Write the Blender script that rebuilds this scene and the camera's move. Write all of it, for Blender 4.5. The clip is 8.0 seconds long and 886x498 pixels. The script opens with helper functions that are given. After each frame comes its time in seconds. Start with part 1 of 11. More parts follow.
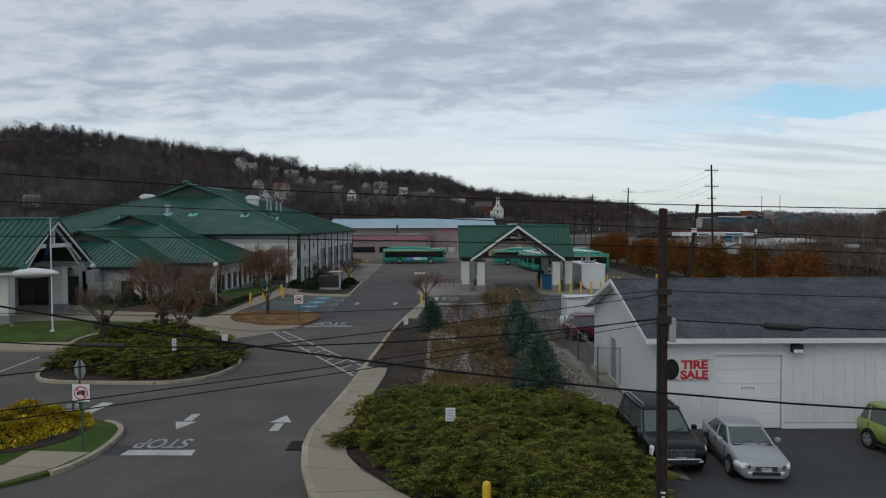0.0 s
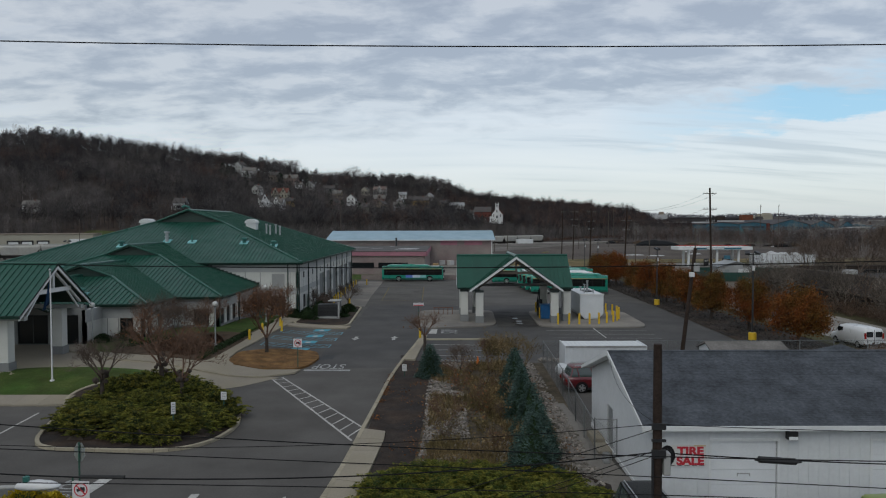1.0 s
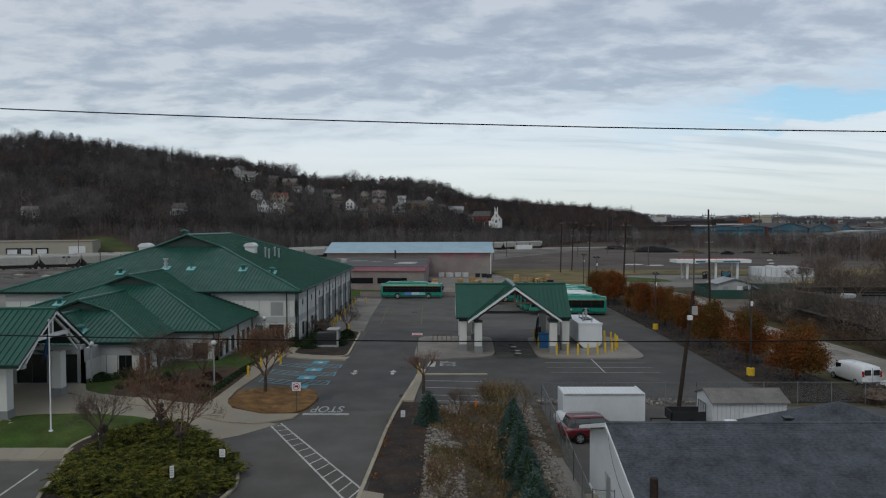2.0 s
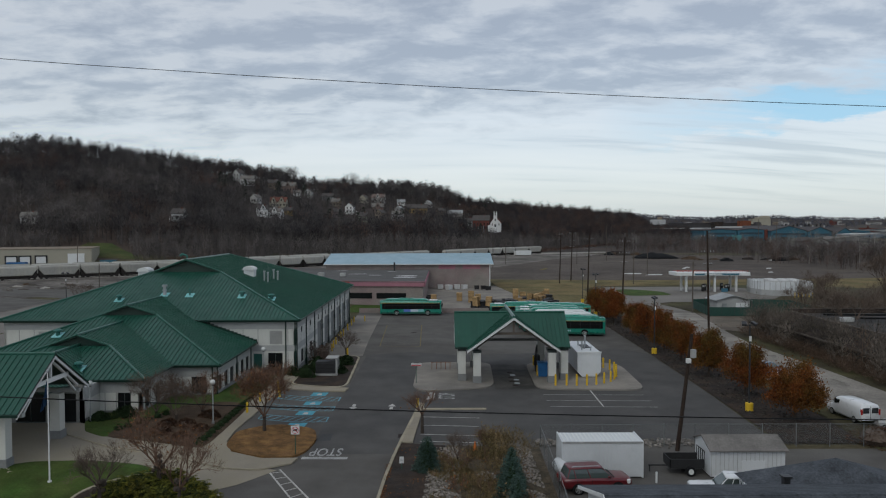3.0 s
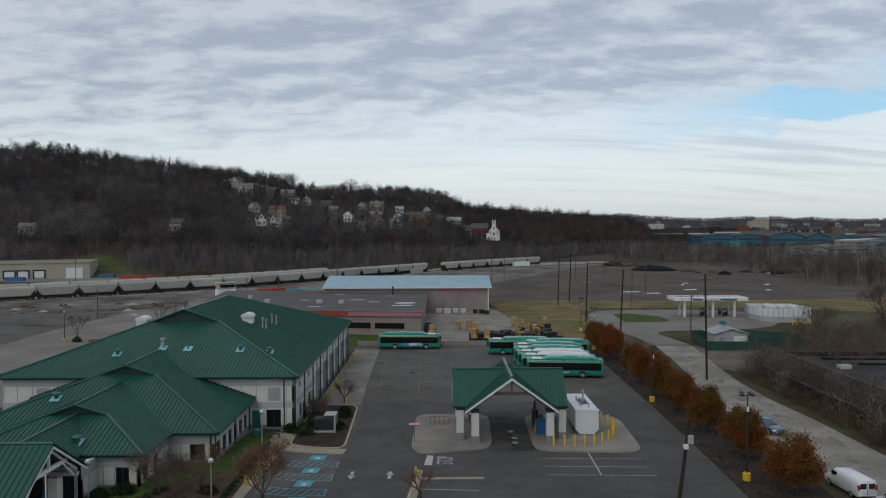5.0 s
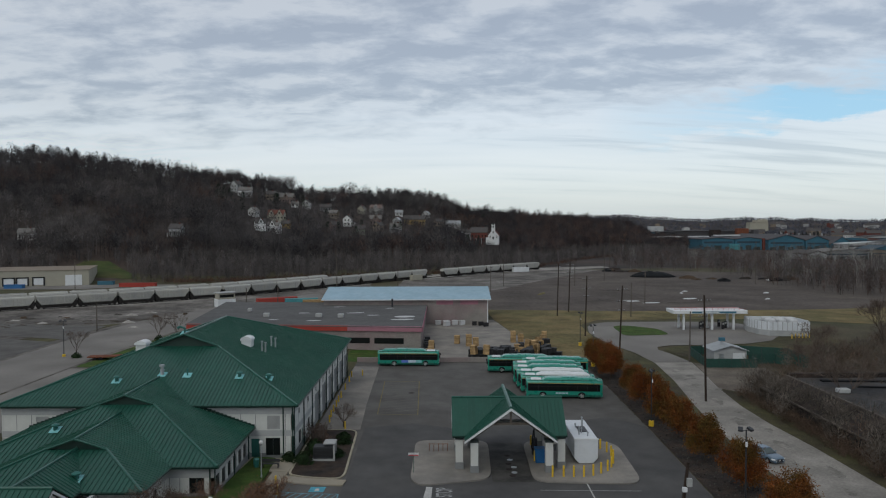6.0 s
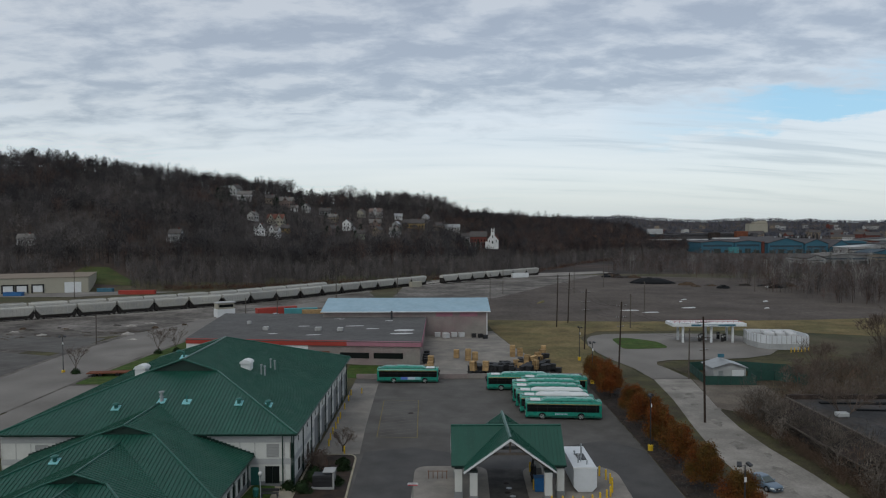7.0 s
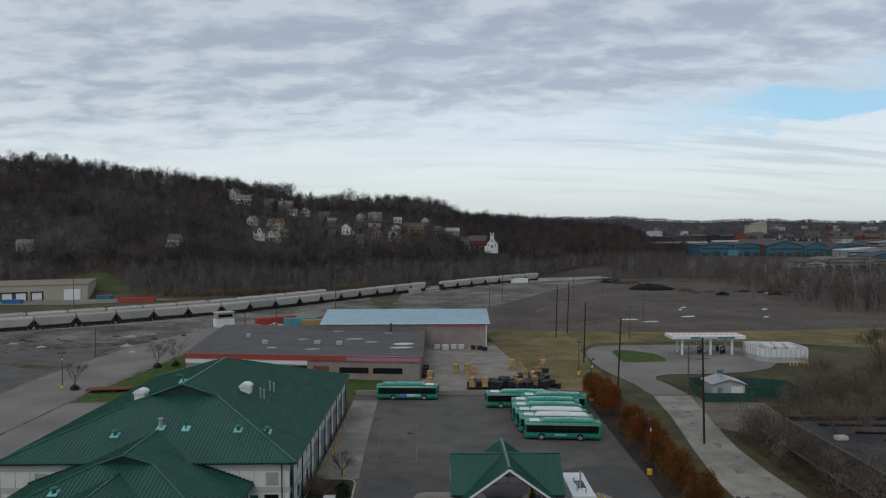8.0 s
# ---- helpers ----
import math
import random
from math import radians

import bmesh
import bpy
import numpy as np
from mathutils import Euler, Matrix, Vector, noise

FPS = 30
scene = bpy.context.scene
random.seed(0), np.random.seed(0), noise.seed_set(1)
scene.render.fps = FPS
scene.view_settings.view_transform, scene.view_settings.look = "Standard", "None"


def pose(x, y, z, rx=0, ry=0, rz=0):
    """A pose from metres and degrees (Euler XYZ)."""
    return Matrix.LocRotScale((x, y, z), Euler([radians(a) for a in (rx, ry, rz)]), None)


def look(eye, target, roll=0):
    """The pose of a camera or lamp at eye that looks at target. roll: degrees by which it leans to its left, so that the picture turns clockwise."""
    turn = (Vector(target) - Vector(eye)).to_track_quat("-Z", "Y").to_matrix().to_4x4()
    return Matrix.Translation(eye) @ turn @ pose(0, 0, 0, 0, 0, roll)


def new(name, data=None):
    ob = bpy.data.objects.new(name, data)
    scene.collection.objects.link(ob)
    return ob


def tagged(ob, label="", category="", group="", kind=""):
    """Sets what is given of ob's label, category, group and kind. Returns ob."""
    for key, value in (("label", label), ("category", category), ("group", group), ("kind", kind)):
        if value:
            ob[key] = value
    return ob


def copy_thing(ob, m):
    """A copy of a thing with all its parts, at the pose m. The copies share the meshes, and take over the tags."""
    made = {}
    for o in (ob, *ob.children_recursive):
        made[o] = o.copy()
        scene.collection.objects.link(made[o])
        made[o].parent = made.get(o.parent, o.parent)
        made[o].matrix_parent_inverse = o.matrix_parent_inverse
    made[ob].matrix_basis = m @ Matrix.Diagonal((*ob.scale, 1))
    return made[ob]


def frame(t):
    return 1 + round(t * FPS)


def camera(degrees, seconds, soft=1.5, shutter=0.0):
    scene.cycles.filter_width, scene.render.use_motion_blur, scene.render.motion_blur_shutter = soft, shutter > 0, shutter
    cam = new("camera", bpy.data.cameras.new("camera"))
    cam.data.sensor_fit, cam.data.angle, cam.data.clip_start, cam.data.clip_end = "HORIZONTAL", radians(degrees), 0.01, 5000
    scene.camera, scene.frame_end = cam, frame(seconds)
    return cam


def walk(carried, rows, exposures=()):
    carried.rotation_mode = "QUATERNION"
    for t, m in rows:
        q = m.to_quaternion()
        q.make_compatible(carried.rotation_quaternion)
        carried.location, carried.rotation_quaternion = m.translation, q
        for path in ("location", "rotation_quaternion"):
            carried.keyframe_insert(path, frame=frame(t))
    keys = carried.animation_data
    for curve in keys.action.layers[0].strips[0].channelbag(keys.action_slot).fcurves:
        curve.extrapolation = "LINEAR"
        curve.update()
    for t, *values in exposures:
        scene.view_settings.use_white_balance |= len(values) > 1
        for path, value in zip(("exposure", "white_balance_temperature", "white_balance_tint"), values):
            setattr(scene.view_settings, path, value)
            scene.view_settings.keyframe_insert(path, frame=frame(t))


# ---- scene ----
# ---------- camera and its climb ----------
cam = camera(62.5, 8.0, 1.15)
ROWS = [
    (0.0, 0.000, 0.000, 7.625, -1.927, 0.271, 0.290),
    (0.5, 0.033, -0.058, 9.258, -1.875, 0.209, 0.264),
    (1.0, 0.066, -0.078, 10.899, -1.841, 0.176, 0.236),
    (1.5, 0.097, -0.071, 12.547, -1.822, 0.166, 0.206),
    (3.0, 0.182, 0.034, 17.523, -1.818, 0.195, 0.115),
    (3.5, 0.206, 0.076, 19.188, -1.825, 0.209, 0.086),
    (4.0, 0.229, 0.115, 20.856, -1.832, 0.220, 0.059),
    (4.5, 0.250, 0.149, 22.525, -1.838, 0.225, 0.033),
    (6.0, 0.304, 0.225, 27.530, -1.846, 0.213, -0.037),
    (6.5, 0.320, 0.248, 29.194, -1.844, 0.205, -0.058),
    (7.0, 0.336, 0.278, 30.856, -1.842, 0.201, -0.080),
    (7.5, 0.354, 0.322, 32.514, -1.841, 0.207, -0.103),
    (8.0, 0.372, 0.386, 34.166, -1.842, 0.228, -0.128),
]
walk(cam, [(t, pose(x, y, z, 90 + p, r, w)) for t, x, y, z, p, r, w in ROWS])

# ---------- world: overcast sky with a thin blue gap ----------
world = bpy.data.worlds.new("world")
scene.world = world
world.use_nodes = True
wt = world.node_tree
wt.nodes.clear()


def wnode(kind, **values):
    n = wt.nodes.new(kind)
    for key, value in values.items():
        n.inputs[key].default_value = value
    return n


def wlink(a, b):
    wt.links.new(a, b)


def wmath(op, a, b=None, clamp=False):
    n = wt.nodes.new("ShaderNodeMath")
    n.operation, n.use_clamp = op, clamp
    for i, v in enumerate((a, b)):
        if v is None:
            continue
        if isinstance(v, (int, float)):
            n.inputs[i].default_value = v
        else:
            wlink(v, n.inputs[i])
    return n.outputs[0]


def wramp(value, *stops):
    n = wt.nodes.new("ShaderNodeValToRGB")
    el = n.color_ramp.elements
    while len(el) < len(stops):
        el.new(0.5)
    for e, (p, c) in zip(el, stops):
        e.position, e.color = p, (*c, 1) if len(c) == 3 else c
    wlink(value, n.inputs[0])
    return n.outputs[0]


def wmix(fac, a, b):
    n = wt.nodes.new("ShaderNodeMix")
    n.data_type = "RGBA"
    for sock, v in ((n.inputs[0], fac), (n.inputs[6], a), (n.inputs[7], b)):
        if isinstance(v, (int, float)):
            sock.default_value = v
        elif isinstance(v, tuple):
            sock.default_value = (*v, 1)
        else:
            wlink(v, sock)
    return n.outputs[2]


sky = wt.nodes.new("ShaderNodeTexSky")
sky.sky_type, sky.sun_disc = "NISHITA", False
sky.sun_elevation, sky.sun_rotation = radians(45), radians(209)
sky.air_density, sky.dust_density, sky.ozone_density = 1.0, 1.2, 1.5
skymul = wmix(1.0, (0, 0, 0), sky.outputs[0])
coord = wt.nodes.new("ShaderNodeTexCoord")
sep = wt.nodes.new("ShaderNodeSeparateXYZ")
wlink(coord.outputs["Generated"], sep.inputs[0])
up = wmath("MAXIMUM", sep.outputs[2], 0.0)
den = wmath("ADD", up, 0.19)
comb = wt.nodes.new("ShaderNodeCombineXYZ")
wlink(wmath("DIVIDE", sep.outputs[0], den), comb.inputs[0])
wlink(wmath("DIVIDE", sep.outputs[1], den), comb.inputs[1])


def cloud(scale, detail, rough, stretch, turn, shift):
    m = wt.nodes.new("ShaderNodeMapping")
    m.inputs["Rotation"].default_value = (0, 0, radians(turn))
    m.inputs["Scale"].default_value = (stretch, 1.0, 1.0)
    m.inputs["Location"].default_value = shift
    wlink(comb.outputs[0], m.inputs[0])
    n = wnode("ShaderNodeTexNoise", Scale=scale, Detail=detail, Roughness=rough, Distortion=0.25)
    wlink(m.outputs[0], n.inputs["Vector"])
    return n.outputs[0]


lumps = cloud(6.0, 7.0, 0.58, 0.74, 9, (3.1, 1.7, 0))
lit = cloud(6.0, 7.0, 0.58, 0.74, 9, (3.11, 1.80, 0))
fine = cloud(12.0, 6.0, 0.6, 0.6, 8, (0.4, 6.2, 0))
broad = cloud(1.5, 4.0, 0.5, 0.34, 5, (5.0, 2.0, 0))
relief = wmath("ADD", wmath("MULTIPLY", wmath("SUBTRACT", lumps, lit), 0.75), wmath("MULTIPLY", sep.outputs[0], 0.06))
body = wmath("ADD", wmath("ADD", wmath("MULTIPLY", lumps, 0.46), wmath("MULTIPLY", fine, 0.24)), wmath("ADD", wmath("MULTIPLY", broad, 0.34), relief))
shade = wramp(body, (0.36, (0.99, 1.02, 1.04)), (0.46, (0.86, 0.90, 0.94)), (0.55, (0.73, 0.775, 0.83)), (0.68, (0.60, 0.645, 0.71)))
# the deck ends in a ragged edge that climbs to the right, over thin bright haze
edge = wmath("ADD", wmath("MULTIPLY", sep.outputs[0], 0.075), wmath("ADD", wmath("MULTIPLY", broad, -0.10), wmath("ADD", wmath("MULTIPLY", lumps, -0.09), 0.243)))
over = wmath("SUBTRACT", up, edge)
deck = wramp(wmath("ADD", wmath("MULTIPLY", over, 6.5), 0.5), (0.34, (0, 0, 0)), (0.68, (1, 1, 1)))
long_ = wmath("ADD", wmath("MULTIPLY", cloud(2.2, 6.0, 0.55, 0.20, 4, (1.0, 3.3, 0)), 0.55), wmath("MULTIPLY", cloud(7.0, 6.0, 0.6, 0.16, 5, (2.0, 0.3, 0)), 0.45))
haze = wramp(long_, (0.40, (1.18, 1.225, 1.26)), (0.53, (1.08, 1.145, 1.20)), (0.62, (0.80, 0.87, 0.95)))
side = wramp(sep.outputs[0], (0.20, (0, 0, 0)), (0.42, (1, 1, 1)))
band = wramp(wmath("ADD", wmath("MULTIPLY", over, 8.0), 0.5), (0.0, (0, 0, 0)), (0.10, (1, 1, 1)), (0.36, (1, 1, 1)), (0.52, (0, 0, 0)))
gap = wmath("MULTIPLY", wmath("MULTIPLY", side, band), wramp(long_, (0.46, (1, 1, 1)), (0.60, (0.25, 0.25, 0.25))))
haze = wmix(wramp(up, (0.0, (1, 1, 1)), (0.07, (0, 0, 0))), haze, (0.93, 1.06, 1.14))
low = wmix(gap, haze, (0.52, 0.95, 1.26))
hole = wramp(wmath("ADD", broad, wmath("MULTIPLY", lumps, 0.4)), (0.48, (0.4, 0.4, 0.4)), (0.55, (0, 0, 0)))
clear = wmix(deck, low, wmix(hole, shade, (0.66, 0.78, 0.98)))
bg_sky = wnode("ShaderNodeBackground", Strength=0.06)
wlink(skymul, bg_sky.inputs[0])
bg_cloud = wnode("ShaderNodeBackground", Strength=0.685)
wlink(clear, bg_cloud.inputs[0])
both = wt.nodes.new("ShaderNodeAddShader")
wlink(bg_sky.outputs[0], both.inputs[0])
wlink(bg_cloud.outputs[0], both.inputs[1])
out = wt.nodes.new("ShaderNodeOutputWorld")
wlink(both.outputs[0], out.inputs[0])

sun = new("sun", bpy.data.lights.new("sun", "SUN"))
sun.data.energy, sun.data.angle, sun.data.color = 0.90, radians(40), (0.96, 0.975, 0.85)
sun.matrix_world = look((-20, -36, 42), (0, 0, 0))
scene.view_settings.exposure = -0.55


# ---------- materials ----------
def material(name, color, rough=0.85, metal=0.0, vary=0.25, scale=0.6, grain=20.0, bump=0.0, bump_scale=None, spec=0.5, island=0.0, objvar=0.0, tint=None, tint_amount=0.5, tint_scale=0.15, emit=0.0, coat=0.0, tone=0.0):
    m = bpy.data.materials.new(name)
    m.use_nodes = True
    nt = m.node_tree
    b = nt.nodes["Principled BSDF"]
    b.inputs["Roughness"].default_value = rough
    b.inputs["Metallic"].default_value = metal
    b.inputs["Specular IOR Level"].default_value = spec if rough < 0.8 else min(spec, 0.15)
    b.inputs["Coat Weight"].default_value = coat
    geo = nt.nodes.new("ShaderNodeNewGeometry")
    pos = geo.outputs["Position"]

    def noise_tex(s, detail=4.0, r=0.6):
        n = nt.nodes.new("ShaderNodeTexNoise")
        n.inputs["Scale"].default_value, n.inputs["Detail"].default_value, n.inputs["Roughness"].default_value = s, detail, r
        nt.links.new(pos, n.inputs["Vector"])
        return n.outputs[0]

    def mixc(fac, a, c, blend="MIX"):
        n = nt.nodes.new("ShaderNodeMix")
        n.data_type, n.blend_type = "RGBA", blend
        for sock, v in ((n.inputs[0], fac), (n.inputs[6], a), (n.inputs[7], c)):
            if isinstance(v, (int, float)):
                sock.default_value = v
            elif isinstance(v, tuple):
                sock.default_value = (*v, 1)
            else:
                nt.links.new(v, sock)
        return n.outputs[2]

    def spread(value, lo, hi, a=0.3, c=0.7):
        n = nt.nodes.new("ShaderNodeMapRange")
        n.inputs["From Min"].default_value, n.inputs["From Max"].default_value = a, c
        n.inputs["To Min"].default_value, n.inputs["To Max"].default_value = lo, hi
        nt.links.new(value, n.inputs["Value"])
        return n.outputs[0]

    col = color
    if tint:
        col = mixc(spread(noise_tex(tint_scale, 5.0, 0.65), 0.0, tint_amount, 0.40, 0.62), col, tint)
    if vary:
        col = mixc(1.0, col, spread(noise_tex(scale), 1 - vary, 1 + vary), "MULTIPLY")
        col = mixc(1.0, col, spread(noise_tex(grain, 3.0), 1 - vary * 0.8, 1 + vary * 0.8), "MULTIPLY")
    if island:
        col = mixc(1.0, col, spread(geo.outputs["Random Per Island"], 1 - island, 1 + island, 0, 1), "MULTIPLY")
    if tone:
        at = nt.nodes.new("ShaderNodeAttribute")
        at.attribute_name = "tone"
        col = mixc(1.0, col, at.outputs["Fac"], "MULTIPLY")
    if objvar:
        info = nt.nodes.new("ShaderNodeObjectInfo")
        col = mixc(1.0, col, spread(info.outputs["Random"], 1 - objvar, 1 + objvar, 0, 1), "MULTIPLY")
    if isinstance(col, tuple):
        b.inputs["Base Color"].default_value = (*col, 1)
    else:
        nt.links.new(col, b.inputs["Base Color"])
    if rough < 0.8 and vary:
        nt.links.new(spread(noise_tex(scale * 2.3), max(rough - 0.08, 0.02), rough + 0.10), b.inputs["Roughness"])
    if bump:
        bp = nt.nodes.new("ShaderNodeBump")
        bp.inputs["Strength"].default_value, bp.inputs["Distance"].default_value = 1.0, bump
        nt.links.new(noise_tex(bump_scale or grain, 5.0), bp.inputs["Height"])
        nt.links.new(bp.outputs[0], b.inputs["Normal"])
    if emit:
        b.inputs["Emission Color"].default_value, b.inputs["Emission Strength"].default_value = (*color, 1), emit
    return m


M = {}


def mat(name, *a, **k):
    M[name] = material(name, *a, **k)


mat("soil_grass", (0.075, 0.062, 0.036), vary=0.35, scale=0.08, grain=1.5, tint=(0.045, 0.052, 0.02), tint_amount=0.8, tint_scale=0.03)
mat("asphalt", (0.088, 0.082, 0.076), 0.88, vary=0.15, scale=0.22, grain=12, bump=0.004, bump_scale=60, tint=(0.116, 0.110, 0.103), tint_amount=0.8, tint_scale=0.055)
mat("asphalt_new", (0.056, 0.057, 0.060), 0.85, vary=0.10, scale=0.3, grain=14, bump=0.004, bump_scale=60)
mat("asphalt_sealed", (0.069, 0.067, 0.066), 0.86, vary=0.15, scale=0.3, grain=12, bump=0.004, bump_scale=60, tint=(0.092, 0.088, 0.084), tint_amount=0.75, tint_scale=0.12)
mat("asphalt_old", (0.215, 0.200, 0.182), 0.92, vary=0.16, scale=0.2, grain=6, tint=(0.125, 0.115, 0.105), tint_amount=0.75, tint_scale=0.10)
mat("concrete", (0.300, 0.264, 0.200), 0.9, vary=0.12, scale=0.5, grain=12, tint=(0.20, 0.18, 0.155), tint_amount=0.55, tint_scale=0.25, objvar=0.06)
mat("concrete_yard", (0.250, 0.228, 0.20), 0.9, vary=0.12, scale=0.4, grain=9, tint=(0.135, 0.127, 0.118), tint_amount=0.7, tint_scale=0.12)
mat("lane_oiled", (0.075, 0.070, 0.064), 0.8, vary=0.25, scale=0.5, grain=9, tint=(0.028, 0.027, 0.026), tint_amount=0.9, tint_scale=0.35)
mat("kerb", (0.32, 0.285, 0.215), 0.9, vary=0.15, scale=0.8, grain=9, objvar=0.08)
mat("paint_white", (0.42, 0.41, 0.39), 0.8, vary=0.22, scale=1.2, grain=9)
mat("paint_worn", (0.30, 0.30, 0.295), 0.85, vary=0.3, scale=1.2, grain=7)
mat("paint_faint", (0.150, 0.138, 0.118), 0.88, vary=0.3, scale=1.2, grain=6)
mat("paint_yellow", (0.17, 0.135, 0.06), 0.85, vary=0.25, scale=1.2, grain=7)
mat("paint_blue", (0.085, 0.30, 0.38), 0.8, vary=0.2, scale=1.0, grain=7)
mat("paint_blue_worn", (0.12, 0.27, 0.33), 0.8, vary=0.3, scale=1.0, grain=7)
mat("grass", (0.040, 0.078, 0.015), 0.95, vary=0.35, scale=0.5, grain=9, bump=0.03, bump_scale=20, tint=(0.068, 0.078, 0.022), tint_amount=0.6, tint_scale=0.3)
mat("grass_dry", (0.165, 0.125, 0.058), 0.95, vary=0.3, scale=0.12, grain=1.2, bump=0.05, bump_scale=5, tint=(0.085, 0.080, 0.034), tint_amount=0.8, tint_scale=0.05)
mat("verge_grass", (0.072, 0.068, 0.032), 0.95, vary=0.3, scale=0.3, grain=4, bump=0.03, bump_scale=12, tint=(0.045, 0.036, 0.026), tint_amount=0.8, tint_scale=0.12)
mat("mulch", (0.072, 0.050, 0.034), 0.95, vary=0.35, scale=1.0, grain=12, bump=0.04, bump_scale=14)
mat("soil_dark", (0.030, 0.026, 0.024), 0.95, vary=0.3, scale=1.0, grain=9, bump=0.03, bump_scale=12, tint=(0.10, 0.06, 0.036), tint_amount=0.3, tint_scale=0.45)
mat("straw", (0.195, 0.108, 0.042), 0.95, vary=0.45, scale=0.9, grain=14, bump=0.05, bump_scale=16, tint=(0.105, 0.058, 0.028), tint_amount=0.7, tint_scale=0.5)
mat("field_gravel", (0.096, 0.080, 0.068), 0.95, vary=0.32, scale=0.05, grain=0.7, tint=(0.075, 0.062, 0.055), tint_amount=0.8, tint_scale=0.02, bump=0.1, bump_scale=1.5)
mat("yard_dirt", (0.172, 0.157, 0.142), 0.95, vary=0.42, scale=0.09, grain=0.6, tint=(0.075, 0.066, 0.058), tint_amount=0.95, tint_scale=0.03)
mat("ballast", (0.27, 0.25, 0.225), 0.95, vary=0.2, scale=0.1, grain=2, tint=(0.18, 0.165, 0.148), tint_amount=0.6, tint_scale=0.06)
mat("rock", (0.21, 0.19, 0.17), 0.9, vary=0.25, scale=1.5, grain=12, island=0.45)
mat("roof_green", (0.0095, 0.068, 0.046), 0.44, 0.0, vary=0.10, scale=0.25, grain=3, objvar=0.05, spec=0.42)
mat("roof_cap", (0.016, 0.085, 0.062), 0.34, vary=0.08, spec=0.55)
mat("gutter_green", (0.006, 0.030, 0.022), 0.45, vary=0.08)
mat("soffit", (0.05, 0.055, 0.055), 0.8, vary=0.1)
mat("wall_white", (0.53, 0.53, 0.50), 0.85, vary=0.06, scale=0.6, grain=10, bump=0.004, bump_scale=30)
mat("wall_grey", (0.20, 0.205, 0.205), 0.85, vary=0.08, scale=0.6, grain=10)
mat("wall_light", (0.36, 0.365, 0.36), 0.85, vary=0.08, scale=0.6, grain=10)
mat("brick_red", (0.14, 0.05, 0.04), 0.9, vary=0.15, scale=0.6, grain=8)
mat("trim_white", (0.62, 0.63, 0.63), 0.6, vary=0.06)
# car glass: teal-grey base colour stands for reflected sky
mat("glass_car", (0.062, 0.080, 0.077), 0.08, vary=0.0, spec=0.7)
mat("gravel_pale", (0.33, 0.31, 0.285), 0.95, vary=0.3, scale=0.5, grain=3)
mat("road_dirt", (0.125, 0.104, 0.084), 0.95, vary=0.25, scale=0.2, grain=3, tint=(0.165, 0.145, 0.120), tint_amount=0.7, tint_scale=0.15)
mat("road_worn", (0.150, 0.138, 0.123), 0.92, vary=0.3, scale=0.6, grain=5, tint=(0.245, 0.226, 0.200), tint_amount=0.95, tint_scale=0.5)
mat("road_pale", (0.265, 0.245, 0.218), 0.92, vary=0.2, scale=0.15, grain=4, tint=(0.16, 0.148, 0.132), tint_amount=0.8, tint_scale=0.12)
# far twigs: bluish air haze mixed into the base colour
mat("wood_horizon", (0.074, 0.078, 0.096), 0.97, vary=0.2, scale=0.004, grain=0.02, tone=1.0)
mat("glass_dark", (0.010, 0.012, 0.013), 0.10, vary=0.0, spec=0.4)
mat("frame_dark", (0.02, 0.03, 0.028), 0.5, vary=0.1)
mat("louver", (0.33, 0.33, 0.32), 0.6, vary=0.08)
mat("metal_galv", (0.38, 0.40, 0.41), 0.45, 0.6, vary=0.12)
mat("metal_fence", (0.17, 0.18, 0.18), 0.6, 0.3, vary=0.15)
mat("metal_dark", (0.045, 0.046, 0.05), 0.5, 0.5, vary=0.15)
mat("flash_teal", (0.19, 0.46, 0.47), 0.5, vary=0.2, scale=2)
mat("vent_green", (0.02, 0.12, 0.10), 0.45, vary=0.1)
mat("siding_white", (0.57, 0.585, 0.595), 0.55, vary=0.05, scale=0.6, grain=6)
mat("door_white", (0.63, 0.645, 0.66), 0.5, vary=0.05)
mat("shingle", (0.066, 0.073, 0.084), 0.9, vary=0.34, scale=0.9, grain=7, objvar=0.03, bump=0.006, bump_scale=30)
mat("shingle_grey", (0.16, 0.15, 0.14), 0.9, vary=0.2, scale=0.9, grain=8)
mat("wood_pole", (0.036, 0.025, 0.020), 0.85, vary=0.3, scale=2, grain=14, bump=0.01, bump_scale=25)
mat("wood_grey", (0.10, 0.085, 0.072), 0.85, vary=0.25, scale=1, grain=10)
mat("pallet", (0.36, 0.24, 0.12), 0.9, vary=0.25, scale=1, grain=6, objvar=0.25)
mat("wire", (0.010, 0.010, 0.011), 0.85, vary=0.0)
mat("bollard_yellow", (0.62, 0.40, 0.02), 0.5, vary=0.1)
mat("bus_green", (0.012, 0.225, 0.160), 0.30, vary=0.05, coat=0.3)
mat("bus_dark_green", (0.01, 0.085, 0.06), 0.3, vary=0.05, coat=0.3)
mat("bus_white", (0.62, 0.64, 0.63), 0.4, vary=0.08)
mat("bus_window", (0.004, 0.005, 0.005), 0.30, vary=0.0, spec=0.2)
mat("bus_gold", (0.40, 0.27, 0.06), 0.4, vary=0.05)
mat("ad_blue", (0.10, 0.17, 0.52), 0.4, vary=0.1)
mat("ad_white", (0.50, 0.58, 0.66), 0.4, vary=0.1)
mat("rubber", (0.013, 0.013, 0.014), 0.8, vary=0.1)
mat("rim", (0.45, 0.46, 0.47), 0.35, 0.7, vary=0.1)
mat("chrome", (0.7, 0.71, 0.72), 0.15, 1.0, vary=0.0)
mat("lamp_red", (0.30, 0.012, 0.01), 0.25, vary=0.0)
